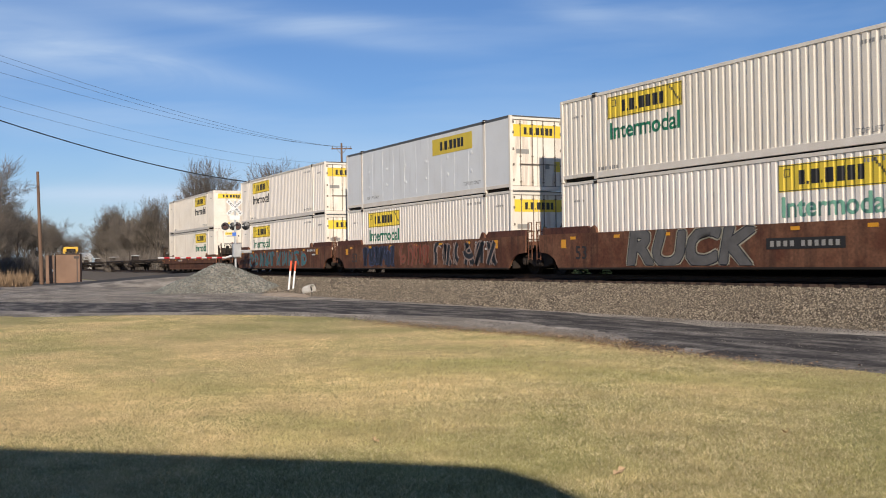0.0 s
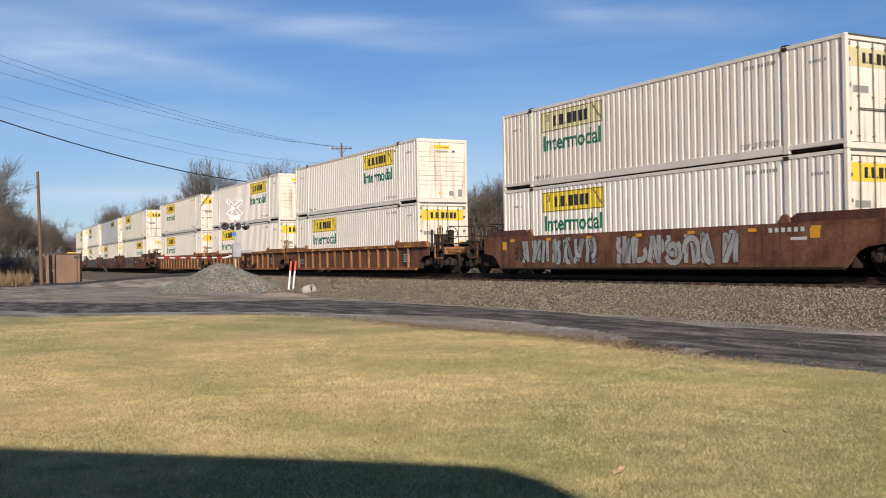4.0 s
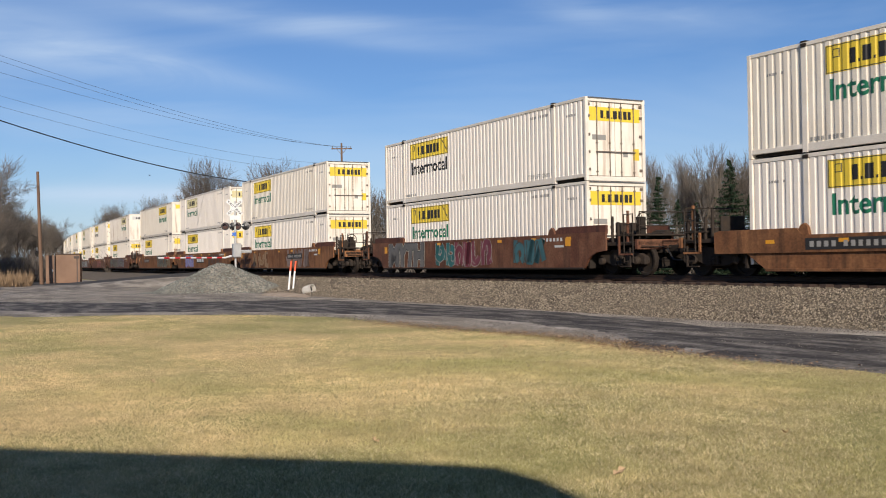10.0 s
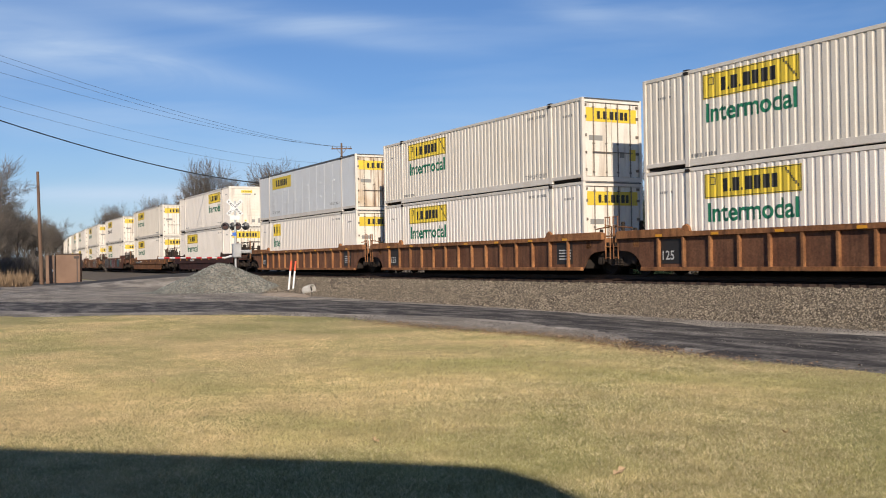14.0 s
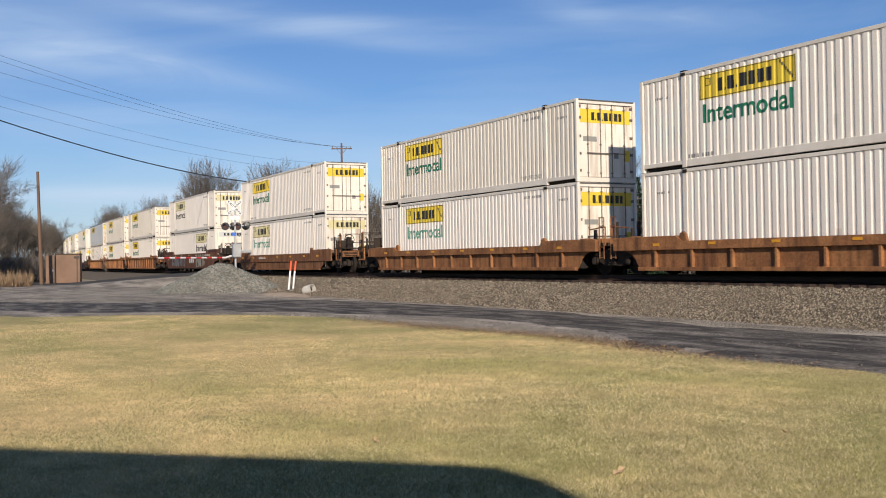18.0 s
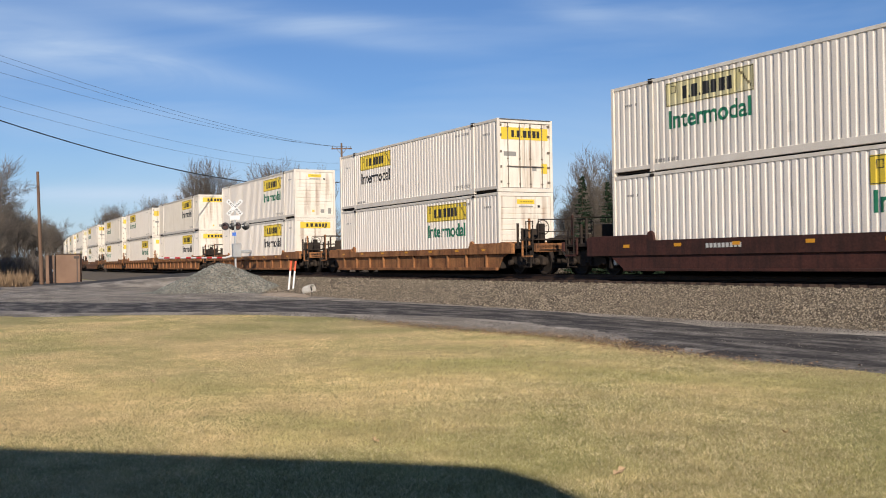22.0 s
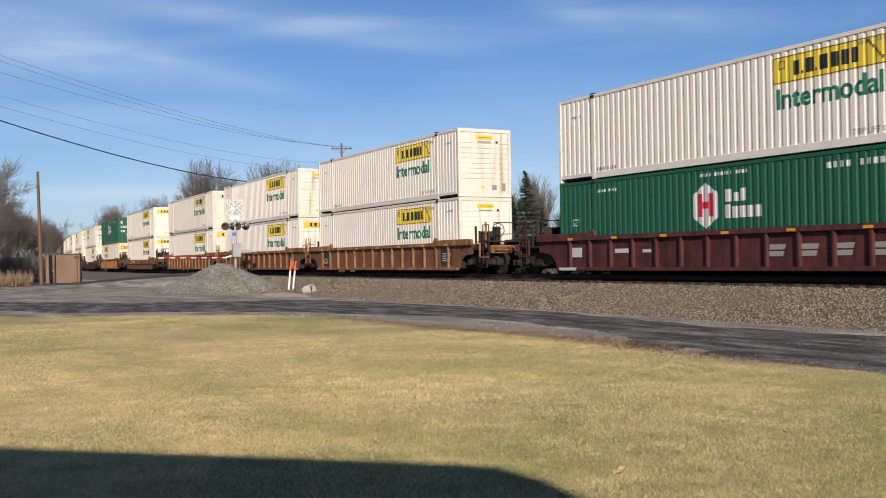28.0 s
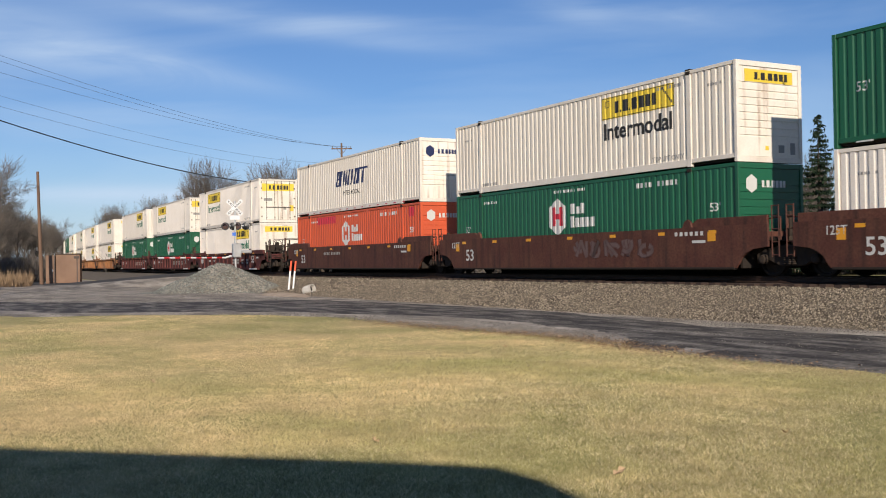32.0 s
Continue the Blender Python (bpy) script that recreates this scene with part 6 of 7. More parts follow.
def soup(name, v, f):
    """A mesh of triangles from arrays."""
    me = bpy.data.meshes.new(name)
    me.vertices.add(len(v))
    me.vertices.foreach_set("co", np.asarray(v, np.float32).ravel())
    me.loops.add(len(f) * 3)
    me.loops.foreach_set("vertex_index", np.asarray(f, np.int32).ravel())
    me.polygons.add(len(f))
    me.polygons.foreach_set("loop_start", np.arange(0, len(f) * 3, 3, dtype=np.int32))
    me.update(calc_edges=True)
    return me


PILE_C = Vector((-54.6, 17.0, GROUND))


def pile_height(u, w):
    """u: across the view, w: along it."""
    r = math.hypot(u / 3.75, w / 3.0)
    h = 1.62 * max(0.0, 1 - r ** 1.05) if r < 1 else 0.0
    h = min(h, 1.46 + 0.1 * (1 - r))
    return h + (0.10 * noise.noise(Vector((u * 0.9, w * 0.9, 5))) + 0.05 * noise.noise(Vector((u * 2.7, w * 2.7, 9)))) * min(1.0, h * 2)


def gravel_pile():
    ax, ay = Vector((0.32, 0.947, 0)), Vector((-0.947, 0.32, 0))
    c = thing("gravel_pile", "cone-shaped pile of pale grey crushed stone beside the road", "gravel pile")
    c.location = PILE_C
    n = 44
    v, f = [], []
    for j in range(n + 1):
        for i in range(n + 1):
            u, w = -4.0 + 8 * i / n, -3.3 + 6.6 * j / n
            v.append(tuple(ax * u + ay * w + Vector((0, 0, pile_height(u, w) - 0.03))))
    for j in range(n):
        for i in range(n):
            f.append((j * (n + 1) + i, j * (n + 1) + i + 1, (j + 1) * (n + 1) + i + 1, (j + 1) * (n + 1) + i))
    part("core", mesh_from("core", v, f, True), GRAVEL, c)
    rng = np.random.default_rng(4)
    pts = []
    while len(pts) < 15000:
        u, w = rng.uniform(-4.4, 4.4), rng.uniform(-3.6, 3.6)
        if math.hypot(u / 4.3, w / 3.4) < 1:
            pts.append(tuple(ax * u + ay * w + Vector((0, 0, pile_height(u, w)))))
    stones("loose_gravel", np.array(pts), rng.uniform(0.018, 0.046, len(pts)), PILE_STONE, "loose crushed stones", "", 5, c)


gravel_pile()



def dirt_patch():
    """A low tan mound of soil at the foot of the pile, with a ragged rim."""
    a, b = Vector((-49.2, 17.6, 0)), Vector((-41.6, 16.75, 0))
    along = (b - a).normalized()
    across = Vector((-along.y, along.x, 0))
    mid, v, f = (a + b) / 2, [], []
    n, rings = 40, (1.0, 0.7, 0.35, 0.0)
    for q in rings:
        for i in range(n):
            t = 6.2832 * i / n
            r = q * (1.0 + 0.35 * noise.noise(Vector((2.2 * math.cos(t), 2.2 * math.sin(t), 8.0))))
            p = mid + along * (3.6 * r * math.cos(t)) + across * (0.85 * r * math.sin(t))
            v.append((p.x, p.y, ground_height(p.x, p.y) + (0.02 if q == 1.0 else 0.07 + 0.10 * (1 - q) + 0.03 * noise.noise(Vector((p.x * 1.7, p.y * 1.7, 3.0))))))
    for k in range(len(rings) - 1):
        for i in range(n):
            j = (i + 1) % n
            f.append((k * n + i, k * n + j, (k + 1) * n + j, (k + 1) * n + i))
    return tagged(part("dirt_patch", mesh_from("dirt_patch", v, f, True), TAN_SOIL), "low tan mound of bare soil beside the gravel pile", "soil", kind="structure")


TAN_SOIL = material("tan_soil", (0.52, 0.42, 0.32), (0.36, 0.28, 0.205), 0.95, scale=1.4, grain=12.0, mix=1.0, bump=0.8, spec=0.1, speckle=(0.7, 1.3))
dirt_patch()

rng = np.random.default_rng(11)
pts, size = [], []


def bank_z(off):
    return float(np.interp(off, [-5.2, -3.5, -1.72, -1.5, -1.3], [GROUND - 0.02, -0.66, -0.335, -0.285, -0.26]))


for lo, hi, dens, sz in ((-26, -6, 640, 0.027), (-45, -26, 380, 0.032), (-85, -45, 130, 0.042)):
    k = int((hi - lo) * 4.0 * dens)
    for s, off in zip(rng.uniform(lo, hi, k), rng.uniform(-5.3, -1.36, k)):
        x, y, a = on_track(s, off)
        pts.append((x, y, bank_z(off) + 0.008))
        size.append(sz * rng.uniform(0.6, 1.35))
stones("ballast_stones", np.array(pts), np.array(size), BALLAST_STONE, "loose brown-grey ballast stones on the bank", "ballast", 6)

pts, size = [], []
for k in range(120000):
    x = -6 - 70 * rng.random() ** 1.4
    y = rng.uniform(lawn_edge(x) - 0.4, toe(x) + 0.2)
    near, far = asphalt_span(x)
    loose = 0.85 if not near < y < far else 0.012 + 0.9 * max(0.0, noise.noise(Vector((x * 0.3, y * 1.6, 2.0))) - 0.12)
    if rng.random() < loose:
        pts.append((x, y, ground_height(x, y) + (0.04 if loose == 0.85 else 0.056)))
        size.append(rng.uniform(0.005, 0.014))
stones("road_gravel", np.array(pts), np.array(size), ROAD_STONE, "loose gravel scattered over the road", "gravel", 7)


# ---- lawn ----
def grass():
    rng = np.random.default_rng(21)
    out = []
    for r0, r1, dens in ((4.6, 9, 8600), (9, 15, 3500), (15, 24, 1150), (24, 42, 380)):
        area = radians(52) / 2 * (r1 * r1 - r0 * r0)
        k = int(area * dens)
        r = np.sqrt(rng.uniform(r0 * r0, r1 * r1, k)) * np.exp(rng.normal(0, 0.10, k))
        b = np.radians(rng.uniform(3, 55, k))
        x, y = -r * np.cos(b), r * np.sin(b)
        edge = np.interp(x, *zip(*LAWN_EDGE)) + rng.normal(0, 0.16, k) + 0.25 * np.sin(x * 1.7) * np.sin(x * 0.63 + 1)
        keep = y < edge
        x, y = x[keep], y[keep]
        far = np.hypot(x, y)
        out.append((x, y, np.interp(far, (5, 9, 15, 24, 40), (0.030, 0.027, 0.022, 0.017, 0.013)), np.interp(far, (5, 9, 15, 24, 40), (0.0054, 0.0066, 0.0090, 0.0115, 0.016))))
    x, y, h, w = (np.concatenate(c) for c in zip(*out))
    n = len(x)
    z = np.array([ground_height(a, b) for a, b in zip(x, y)])
    a = rng.random(n) * 6.283
    hh = h * rng.uniform(0.4, 1.1, n)
    lean = rng.normal(0, 1.25, (n, 2)) * hh[:, None]
    dx, dy = np.cos(a) * w * 0.5, np.sin(a) * w * 0.5
    v = np.stack([np.stack([x - dx, y - dy, z - 0.004], -1), np.stack([x + dx, y + dy, z - 0.004], -1), np.stack([x + lean[:, 0], y + lean[:, 1], z + hh], -1)], 1)
    ob = part("grass", soup("grass", v.reshape(-1, 3), np.arange(n * 3).reshape(-1, 3)), GRASS_BLADE)
    return tagged(ob, "short dry winter grass, straw and green blades", "grass", kind="stuff")


grass()


def leaf(x, y, s, turn):
    c = tagged(part("fallen_leaf", mesh_from("fallen_leaf", [(0, -s, 0.01), (0.5 * s, -0.5 * s, 0.03), (0.35 * s, 0.1 * s, 0.012), (0.6 * s, 0.5 * s, 0.04), (0, s, 0.015),
                                                          (-0.6 * s, 0.45 * s, 0.035), (-0.3 * s, 0.0, 0.012), (-0.5 * s, -0.5 * s, 0.03)],
                                          [(0, 1, 2), (2, 3, 4), (4, 5, 6), (6, 7, 0), (0, 2, 4, 6)]), LEAF), "curled dry brown leaf on the lawn", "leaf", "fallen leaves")
    c.location = (x, y, ground_height(x, y) + 0.025)
    c.rotation_euler = (0.3, 0.1, turn)


for k, (b, d, s) in enumerate(((39.23, 7.57, 0.062), (13.6, 14.2, 0.05), (33.0, 18.0, 0.05), (8.5, 15.5, 0.04), (21.5, 19.5, 0.05), (25.6, 8.9, 0.04), (48.0, 9.5, 0.05), (11.0, 22.0, 0.06), (36.0, 20.0, 0.06), (45.5, 15.0, 0.05))):
    p = spot(b, d)
    leaf(p.x, p.y, s, k * 1.7)


def leaf_litter():
    """Crumbled brown leaves and straw caught along the edge of the lawn."""
    rng = np.random.default_rng(77)
    k = 5200
    x = np.concatenate([rng.normal(-15.5, 2.6, k), rng.normal(-21.5, 2.0, k // 2)])
    y = np.interp(x, *zip(*LAWN_EDGE)) + rng.normal(-0.12, 0.33, len(x))
    z = np.array([ground_height(a, b) for a, b in zip(x, y)]) + rng.uniform(0.012, 0.05, len(x))
    a, r = rng.random(len(x)) * 6.283, rng.uniform(0.010, 0.032, len(x))
    tri = [np.stack([x + np.cos(a + q) * r, y + np.sin(a + q) * r * 0.7, z + rng.normal(0, 0.008, len(x))], -1) for q in (0.0, 2.2, 4.1)]
    v = np.stack(tri, 1).reshape(-1, 3)
    return tagged(part("leaf_litter", soup("leaf_litter", v, np.arange(len(v)).reshape(-1, 3)), LITTER), "crumbled brown leaves and straw along the lawn edge", "leaf litter", kind="stuff")


leaf_litter()


# ---- trees ----
def branch_soup(segs, sides=3):
    """Tapered prisms from (a, b, r0, r1) rows, as one mesh."""
    a = np.array([s[0] for s in segs], float)
    b = np.array([s[1] for s in segs], float)
    r0, r1 = np.array([s[2] for s in segs]), np.array([s[3] for s in segs])
    d = b - a
    d /= np.linalg.norm(d, axis=1)[:, None] + 1e-9
    ref = np.where(np.abs(d[:, 2:3]) > 0.9, np.array([[1.0, 0, 0]]), np.array([[0, 0, 1.0]]))
    u = np.cross(d, ref)
    u /= np.linalg.norm(u, axis=1)[:, None] + 1e-9
    w = np.cross(d, u)
    n = len(segs)
    ring = [np.cos(2 * np.pi * i / sides) * u + np.sin(2 * np.pi * i / sides) * w for i in range(sides)]
    v = np.stack([a + r * r0[:, None] for r in ring] + [b + r * r1[:, None] for r in ring], 1)
    f = []
    for i in range(sides):
        j = (i + 1) % sides
        f += [(i, j, sides + j), (i, sides + j, sides + i)]
    f = (np.array(f)[None] + 2 * sides * np.arange(n)[:, None, None]).reshape(-1, 3)
    return v.reshape(-1, 3), f


def bare_tree(seed, height, spread_deg=34, twigs=3, upright=0.25, stems=1):
    """A leafless tree: trunk and limbs in one part, the twig crown in another."""
    rng = random.Random(seed)
    wood, crown = [], []

    def grow(p, d, length, r, level):
        steps = 3 if level < 2 else 2
        for i in range(steps):
            bend = Vector((rng.gauss(0, 0.13), rng.gauss(0, 0.13), rng.gauss(0.05, 0.08)))
            d = (d + bend).normalized()
            q = p + d * (length / steps)
            r2 = r * (0.84 if level else 0.88)
            (wood if level < 2 else crown).append((tuple(p), tuple(q), max(r, 0.011), max(r2, 0.009)))
            if level < 5 and (i > 0 or level > 0):
                for k in range(2 if level < 3 else twigs - 1):
                    ang, az = radians(rng.uniform(spread_deg * 0.6, spread_deg * 1.4)), rng.uniform(0, 6.283)
                    o = d.orthogonal().normalized()
                    o.rotate(Matrix.Rotation(az, 3, d))
                    nd = (d * math.cos(ang) + o * math.sin(ang) + Vector((0, 0, upright))).normalized()
                    if level < 4:
                        grow(q, nd, length * rng.uniform(0.5, 0.72), r2 * 0.62, level + 1)
                    else:
                        crown.append((tuple(q), tuple(q + nd * length * rng.uniform(0.4, 0.9)), 0.011, 0.006))
            p, r = q, r2
        if level < 4:
            grow(p, d, length * 0.7, r * 0.8, level + 1)

    for k in range(stems):
        d = Vector((rng.gauss(0, 0.12), rng.gauss(0, 0.12), 1)).normalized()
        grow(Vector((rng.gauss(0, 0.3 * (stems > 1)), rng.gauss(0, 0.3 * (stems > 1)), 0)), d, height * 0.40, height * 0.016, 0)
    return wood, crown


def tree_thing(seed, height, label, **kw):
    wood, crown = bare_tree(seed, height, **kw)
    c = thing("bare_tree", label, "tree", "bare trees")
    part("trunk", soup("trunk", *branch_soup(wood, 6)), BARK, c)
    part("crown", soup("crown", *branch_soup(crown, 3)), TWIG, c)
    TREE_TALL.append(max(s[1][2] for s in wood + crown))
    return c


TREE_TALL = []
TREES = [tree_thing(3, 11.0, "leafless grey-brown deciduous tree with fine twigs"),
         tree_thing(8, 10.0, "leafless grey-brown deciduous tree with fine twigs", spread_deg=42, stems=2),
         tree_thing(15, 12.0, "tall slender leafless tree with upright twigs", spread_deg=24, upright=0.5),
         tree_thing(27, 9.0, "leafless grey-brown tree with a broad crown", spread_deg=46, stems=2),
         tree_thing(33, 10.0, "leafless grey tree with a fan of rising branches", spread_deg=30, upright=0.3, stems=4),
         tree_thing(41, 10.0, "leafless grey tree with a rounded crown of fine twigs", spread_deg=34, upright=0.18, stems=3)]
for t in TREES:
    t.location = spot(70, 150)
USED = [False] * 6


def plant(kind, bearing, dist, height, turn, slim=1.0):
    p = spot(bearing, dist, GROUND - 0.1)
    if USED[kind]:
        t = copy_thing(TREES[kind], Matrix())
    else:
        t, USED[kind] = TREES[kind], True
    t.location = p
    t.rotation_euler = (0, 0, turn)
    s = height / TREE_TALL[kind]
    t.scale = (s * slim, s * slim, s)
    return t


rng = random.Random(5)
# the tree that leans in beside the lawn
plant(1, 2.9, 118, 15.0, 0.4)
plant(0, 4.6, 135, 13.0, 2.4)
plant(1, 3.5, 106, 14.8, 1.1)
# woods on the near side of the track, receding
for k in range(26):
    t = k / 25
    plant(rng.choice((0, 1, 3)), 4.8 + 5.0 * t + rng.uniform(-0.5, 0.5), 105 + 330 * t * t + rng.uniform(-12, 12), float(np.interp(t, (0.0, 0.45, 0.72, 0.88, 1.0), (8.8, 10.8, 14.4, 12.6, 9.2))) + rng.uniform(-1.0, 0.6), rng.uniform(0, 6.2))
# woods on the far side of the track, receding
SKYLINE = ((10.6, 11.2, 11.8, 12.8, 13.5, 14.5, 15.8, 17.0, 18.4, 19.8, 21.0, 23.0), (1.4, 2.7, 3.5, 3.6, 4.1, 4.3, 5.0, 6.25, 5.2, 6.1, 6.2, 5.2))
for k in range(58):
    t = k / 57
    b = 10.9 + 12.0 * t
    d = 310 - 180 * t ** 0.4 + rng.uniform(-8, 12)
    h = 1.55 + d * math.tan(radians(float(np.interp(b, *SKYLINE)))) * (rng.uniform(0.6, 0.88) if b < 12.6 else rng.uniform(0.42, 0.62))
    plant(rng.choice((0, 1, 4, 5) if b < 15.5 else (0, 2, 5)), b + rng.uniform(-0.15, 0.15), d, h, rng.uniform(0, 6.2))
# the crowns that stand out of the wood
for kind, b, d, h, slim in ((5, 16.73, 128, 15.2, 0.8), (0, 15.85, 134, 12.2, 0.6), (5, 20.2, 128, 15.2, 0.72), (0, 21.0, 127, 14.6, 0.6), (5, 22.3, 128, 14.3, 0.6), (2, 23.4, 127, 12.0, 0.6),
                            (5, 13.9, 190, 14.8, 0.75), (0, 14.7, 180, 14.2, 0.7), (5, 13.0, 195, 12.6, 0.7), (5, 11.82, 250, 17.0, 0.8), (0, 11.35, 250, 15.2, 0.7), (5, 12.35, 240, 13.6, 0.7)):
    plant(kind, b, d, h, b * 3.0, slim)
# trees behind the train on the right
for k in range(54):
    b = 25.5 + 30.0 * k / 53 + rng.uniform(-0.4, 0.4)
    plant(rng.choice((0, 2, 4, 2, 2)), b, rng.uniform(98, 122), rng.uniform(9.0, 13.4) * (1.0 if b > 37 else 0.82), rng.uniform(0, 6.2))


def spruce(seed, height, width):
    rng = np.random.default_rng(seed)
    c = thing("spruce_tree", "dark green spruce with drooping ragged branches", "tree", "spruce trees")
    part("trunk", tube(((0, 0, 0), (0, 0, height * 0.97), height * 0.016, 0.02), sides=8), BARK, c)
    v, f = [], []
    z = height * 0.06
    while z < height * 0.985:
        t = z / height
        tier = rng.uniform(0.82, 1.12)
        reach = width * (1 - t) ** 0.9 * tier + 0.12
        for k in range(int(6 + 9 * (1 - t))):
            a = rng.random() * 6.283
            L = reach * rng.uniform(0.6, 1.1)
            n = max(3, int(L / 0.15))
            lift = rng.normal(0, height * 0.006)
            for i in range(n):
                q = (i + 0.6) / n
                droop = -0.22 * L * q + 0.24 * L * q * q
                base = np.array((math.cos(a) * L * q, math.sin(a) * L * q, z + lift + droop))
                for s in range(4):
                    da = a + rng.normal(0, 1.0)
                    l2 = rng.uniform(0.18, 0.42) * (1.15 - 0.55 * q) * (0.6 + 0.6 * (1 - t))
                    tip = base + np.array((math.cos(da) * l2, math.sin(da) * l2, rng.normal(-0.12, 0.07)))
                    wd = np.array((-math.sin(da), math.cos(da), rng.normal(0, 0.6))) * 0.06
                    i0 = len(v)
                    v += [base - wd, base + wd, tip]
                    f.append((i0, i0 + 1, i0 + 2))
        z += height * 0.042 * rng.uniform(0.75, 1.25) * (1.15 - 0.6 * t)
    part("crown", soup("crown", np.array(v), np.array(f)), NEEDLE, c)
    return c


SPRUCES = [spruce(1, 10.0, 2.3), spruce(2, 10.0, 2.9)]
placed = [False, False]
for k, (b, d, h) in enumerate(((52.48, 80, 11.6), (49.92, 80, 12.05), (53.83, 80, 12.5), (55.2, 80, 12.2), (40.5, 80, 7.9), (45.37, 80, 9.0), (41.6, 80, 7.9), (47.25, 80, 7.6), (37.44, 80, 8.1), (34.3, 80, 8.6), (38.83, 80, 7.6),
                               (33.5, 84, 6.8), (35.2, 86, 6.0), (46.4, 82, 6.4), (43.6, 84, 6.0), (51.3, 86, 7.4), (48.5, 88, 6.6), (42.6, 88, 6.5), (29.0, 100, 7.0), (26.0, 104, 7.5), (54.6, 84, 8.0), (50.6, 92, 6.2))):
    i = k % 2
    if placed[i]:
        t = copy_thing(SPRUCES[i], Matrix())
    else:
        t, placed[i] = SPRUCES[i], True
    t.location = spot(b, d, GROUND - 0.1)
    t.rotation_euler = (0, 0, k * 1.9)
    t.scale = (h / 10 * 0.95, h / 10 * 0.95, h / 10)


def thicket(name, rows, mat, label, seed, lean=0.35, width=0.03):
    """Brush as many thin upright stalks; rows: bearing span, distance span, height span, count."""
    rng = np.random.default_rng(seed)
    vs = []
    for b0, b1, d0, d1, h0, h1, k in rows:
        b, d = np.radians(rng.uniform(b0, b1, k)), rng.uniform(d0, d1, k)
        h = rng.uniform(h0, h1, k) * rng.uniform(0.5, 1.0, k)
        base = np.stack([-d * np.cos(b), d * np.sin(b), np.full(k, GROUND - 0.05) + rng.random(k) * h * 0.5], -1)
        tip = base + np.stack([rng.normal(0, lean, k) * h * 0.5, rng.normal(0, lean, k) * h * 0.5, h * 0.62], -1)
        a = rng.random(k) * 6.283
        w = np.stack([np.cos(a), np.sin(a), np.zeros(k)], -1) * (width * rng.uniform(0.6, 1.5, k))[:, None]
        vs.append(np.stack([base - w, base + w, tip], 1))
    v = np.concatenate(vs).reshape(-1, 3)
    return tagged(part(name, soup(name, v, np.arange(len(v)).reshape(-1, 3)), mat), label, "brush", kind="stuff")


thicket("brush", [(24, 57, 80, 100, 1.5, 5.6, 56000), (11.4, 24, 135, 155, 2.0, 5.0, 22000), (11.0, 14.5, 200, 320, 3.0, 6.0, 16000), (4.0, 8.5, 105, 140, 1.5, 4.0, 14000), (7.0, 10.3, 180, 400, 2.5, 5.5, 14000)],
        TWIG, "tangled leafless brush under the trees", 31, lean=0.75, width=0.035)
thicket("dry_reeds", [(4.6, 7.6, 84, 94, 0.6, 1.7, 3600), (3.0, 6.0, 74, 84, 0.5, 1.3, 2400)], BROWN_STALK, "tan dry reeds beside the road", 32, lean=0.25, width=0.022)

# ---- sleepers ----
tie = mesh_from("sleeper", [(x, y, z) for z in (-0.36, -0.175) for x, y in ((-0.115, -1.43), (0.115, -1.43), (0.115, 1.3), (-0.115, 1.3))],
                [(3, 2, 1, 0), (4, 5, 6, 7), (0, 1, 5, 4), (1, 2, 6, 5), (2, 3, 7, 6), (3, 0, 4, 7)])
track_bed = thing("sleeper_row", "dark creosoted wooden sleepers half sunk in ballast", "sleepers", kind="structure")
for k in range(150):
    x, y, a = on_track(-5.0 - 0.495 * k)
    t = part("sleeper", tie, SLEEPER, track_bed)
    t.matrix_local = Matrix.Translation((x, y, rng.uniform(-0.02, 0.0))) @ Matrix.Rotation(a + rng.gauss(0, 0.012), 4, "Z")

# ---- unseen house behind the viewer, added so that its roof shades the lawn ----
def house():
    c = thing("house", "unseen house behind the viewer, its roof outline shaped to shade the lawn", "house")
    c.location = (0, 0, GROUND)
    h = 5.2
    # roof outline fitted to the shadow edge it has to throw on the lawn
    plan = [(4.15, -0.74), (4.48, -0.50), (5.05, -0.48), (5.8, -0.60), (6.3, -0.76), (11.0, -5.6), (1.5, -15.8), (-5.4, -10.6), (1.2, -3.75)]
    n = len(plan)
    bm = bmesh.new()
    lo = [bm.verts.new((x, y, 0)) for x, y in plan]
    hi = [bm.verts.new((x, y, h - 0.25)) for x, y in plan]
    for i in range(n):
        j = (i + 1) % n
        bm.faces.new((lo[j], lo[i], hi[i], hi[j]))
    part("wall", bm, SIDING, c)
    bm = bmesh.new()
    cx, cy = sum(p[0] for p in plan) / n, sum(p[1] for p in plan) / n
    out = [(cx + (x - cx) * 1.0, cy + (y - cy) * 1.0) for x, y in plan]
    e0 = [bm.verts.new((x, y, h - 0.25)) for x, y in out]
    e1 = [bm.verts.new((x, y, h)) for x, y in out]
    top = bm.verts.new((cx, cy, h + 0.7))
    bm.faces.new(e0)
    for i in range(n):
        j = (i + 1) % n
        bm.faces.new((e0[j], e0[i], e1[i], e1[j]))
        bm.faces.new((e1[j], e1[i], top))
    bmesh.ops.recalc_face_normals(bm, faces=bm.faces[:])
    part("roof", bm, ROOFING, c)


house()


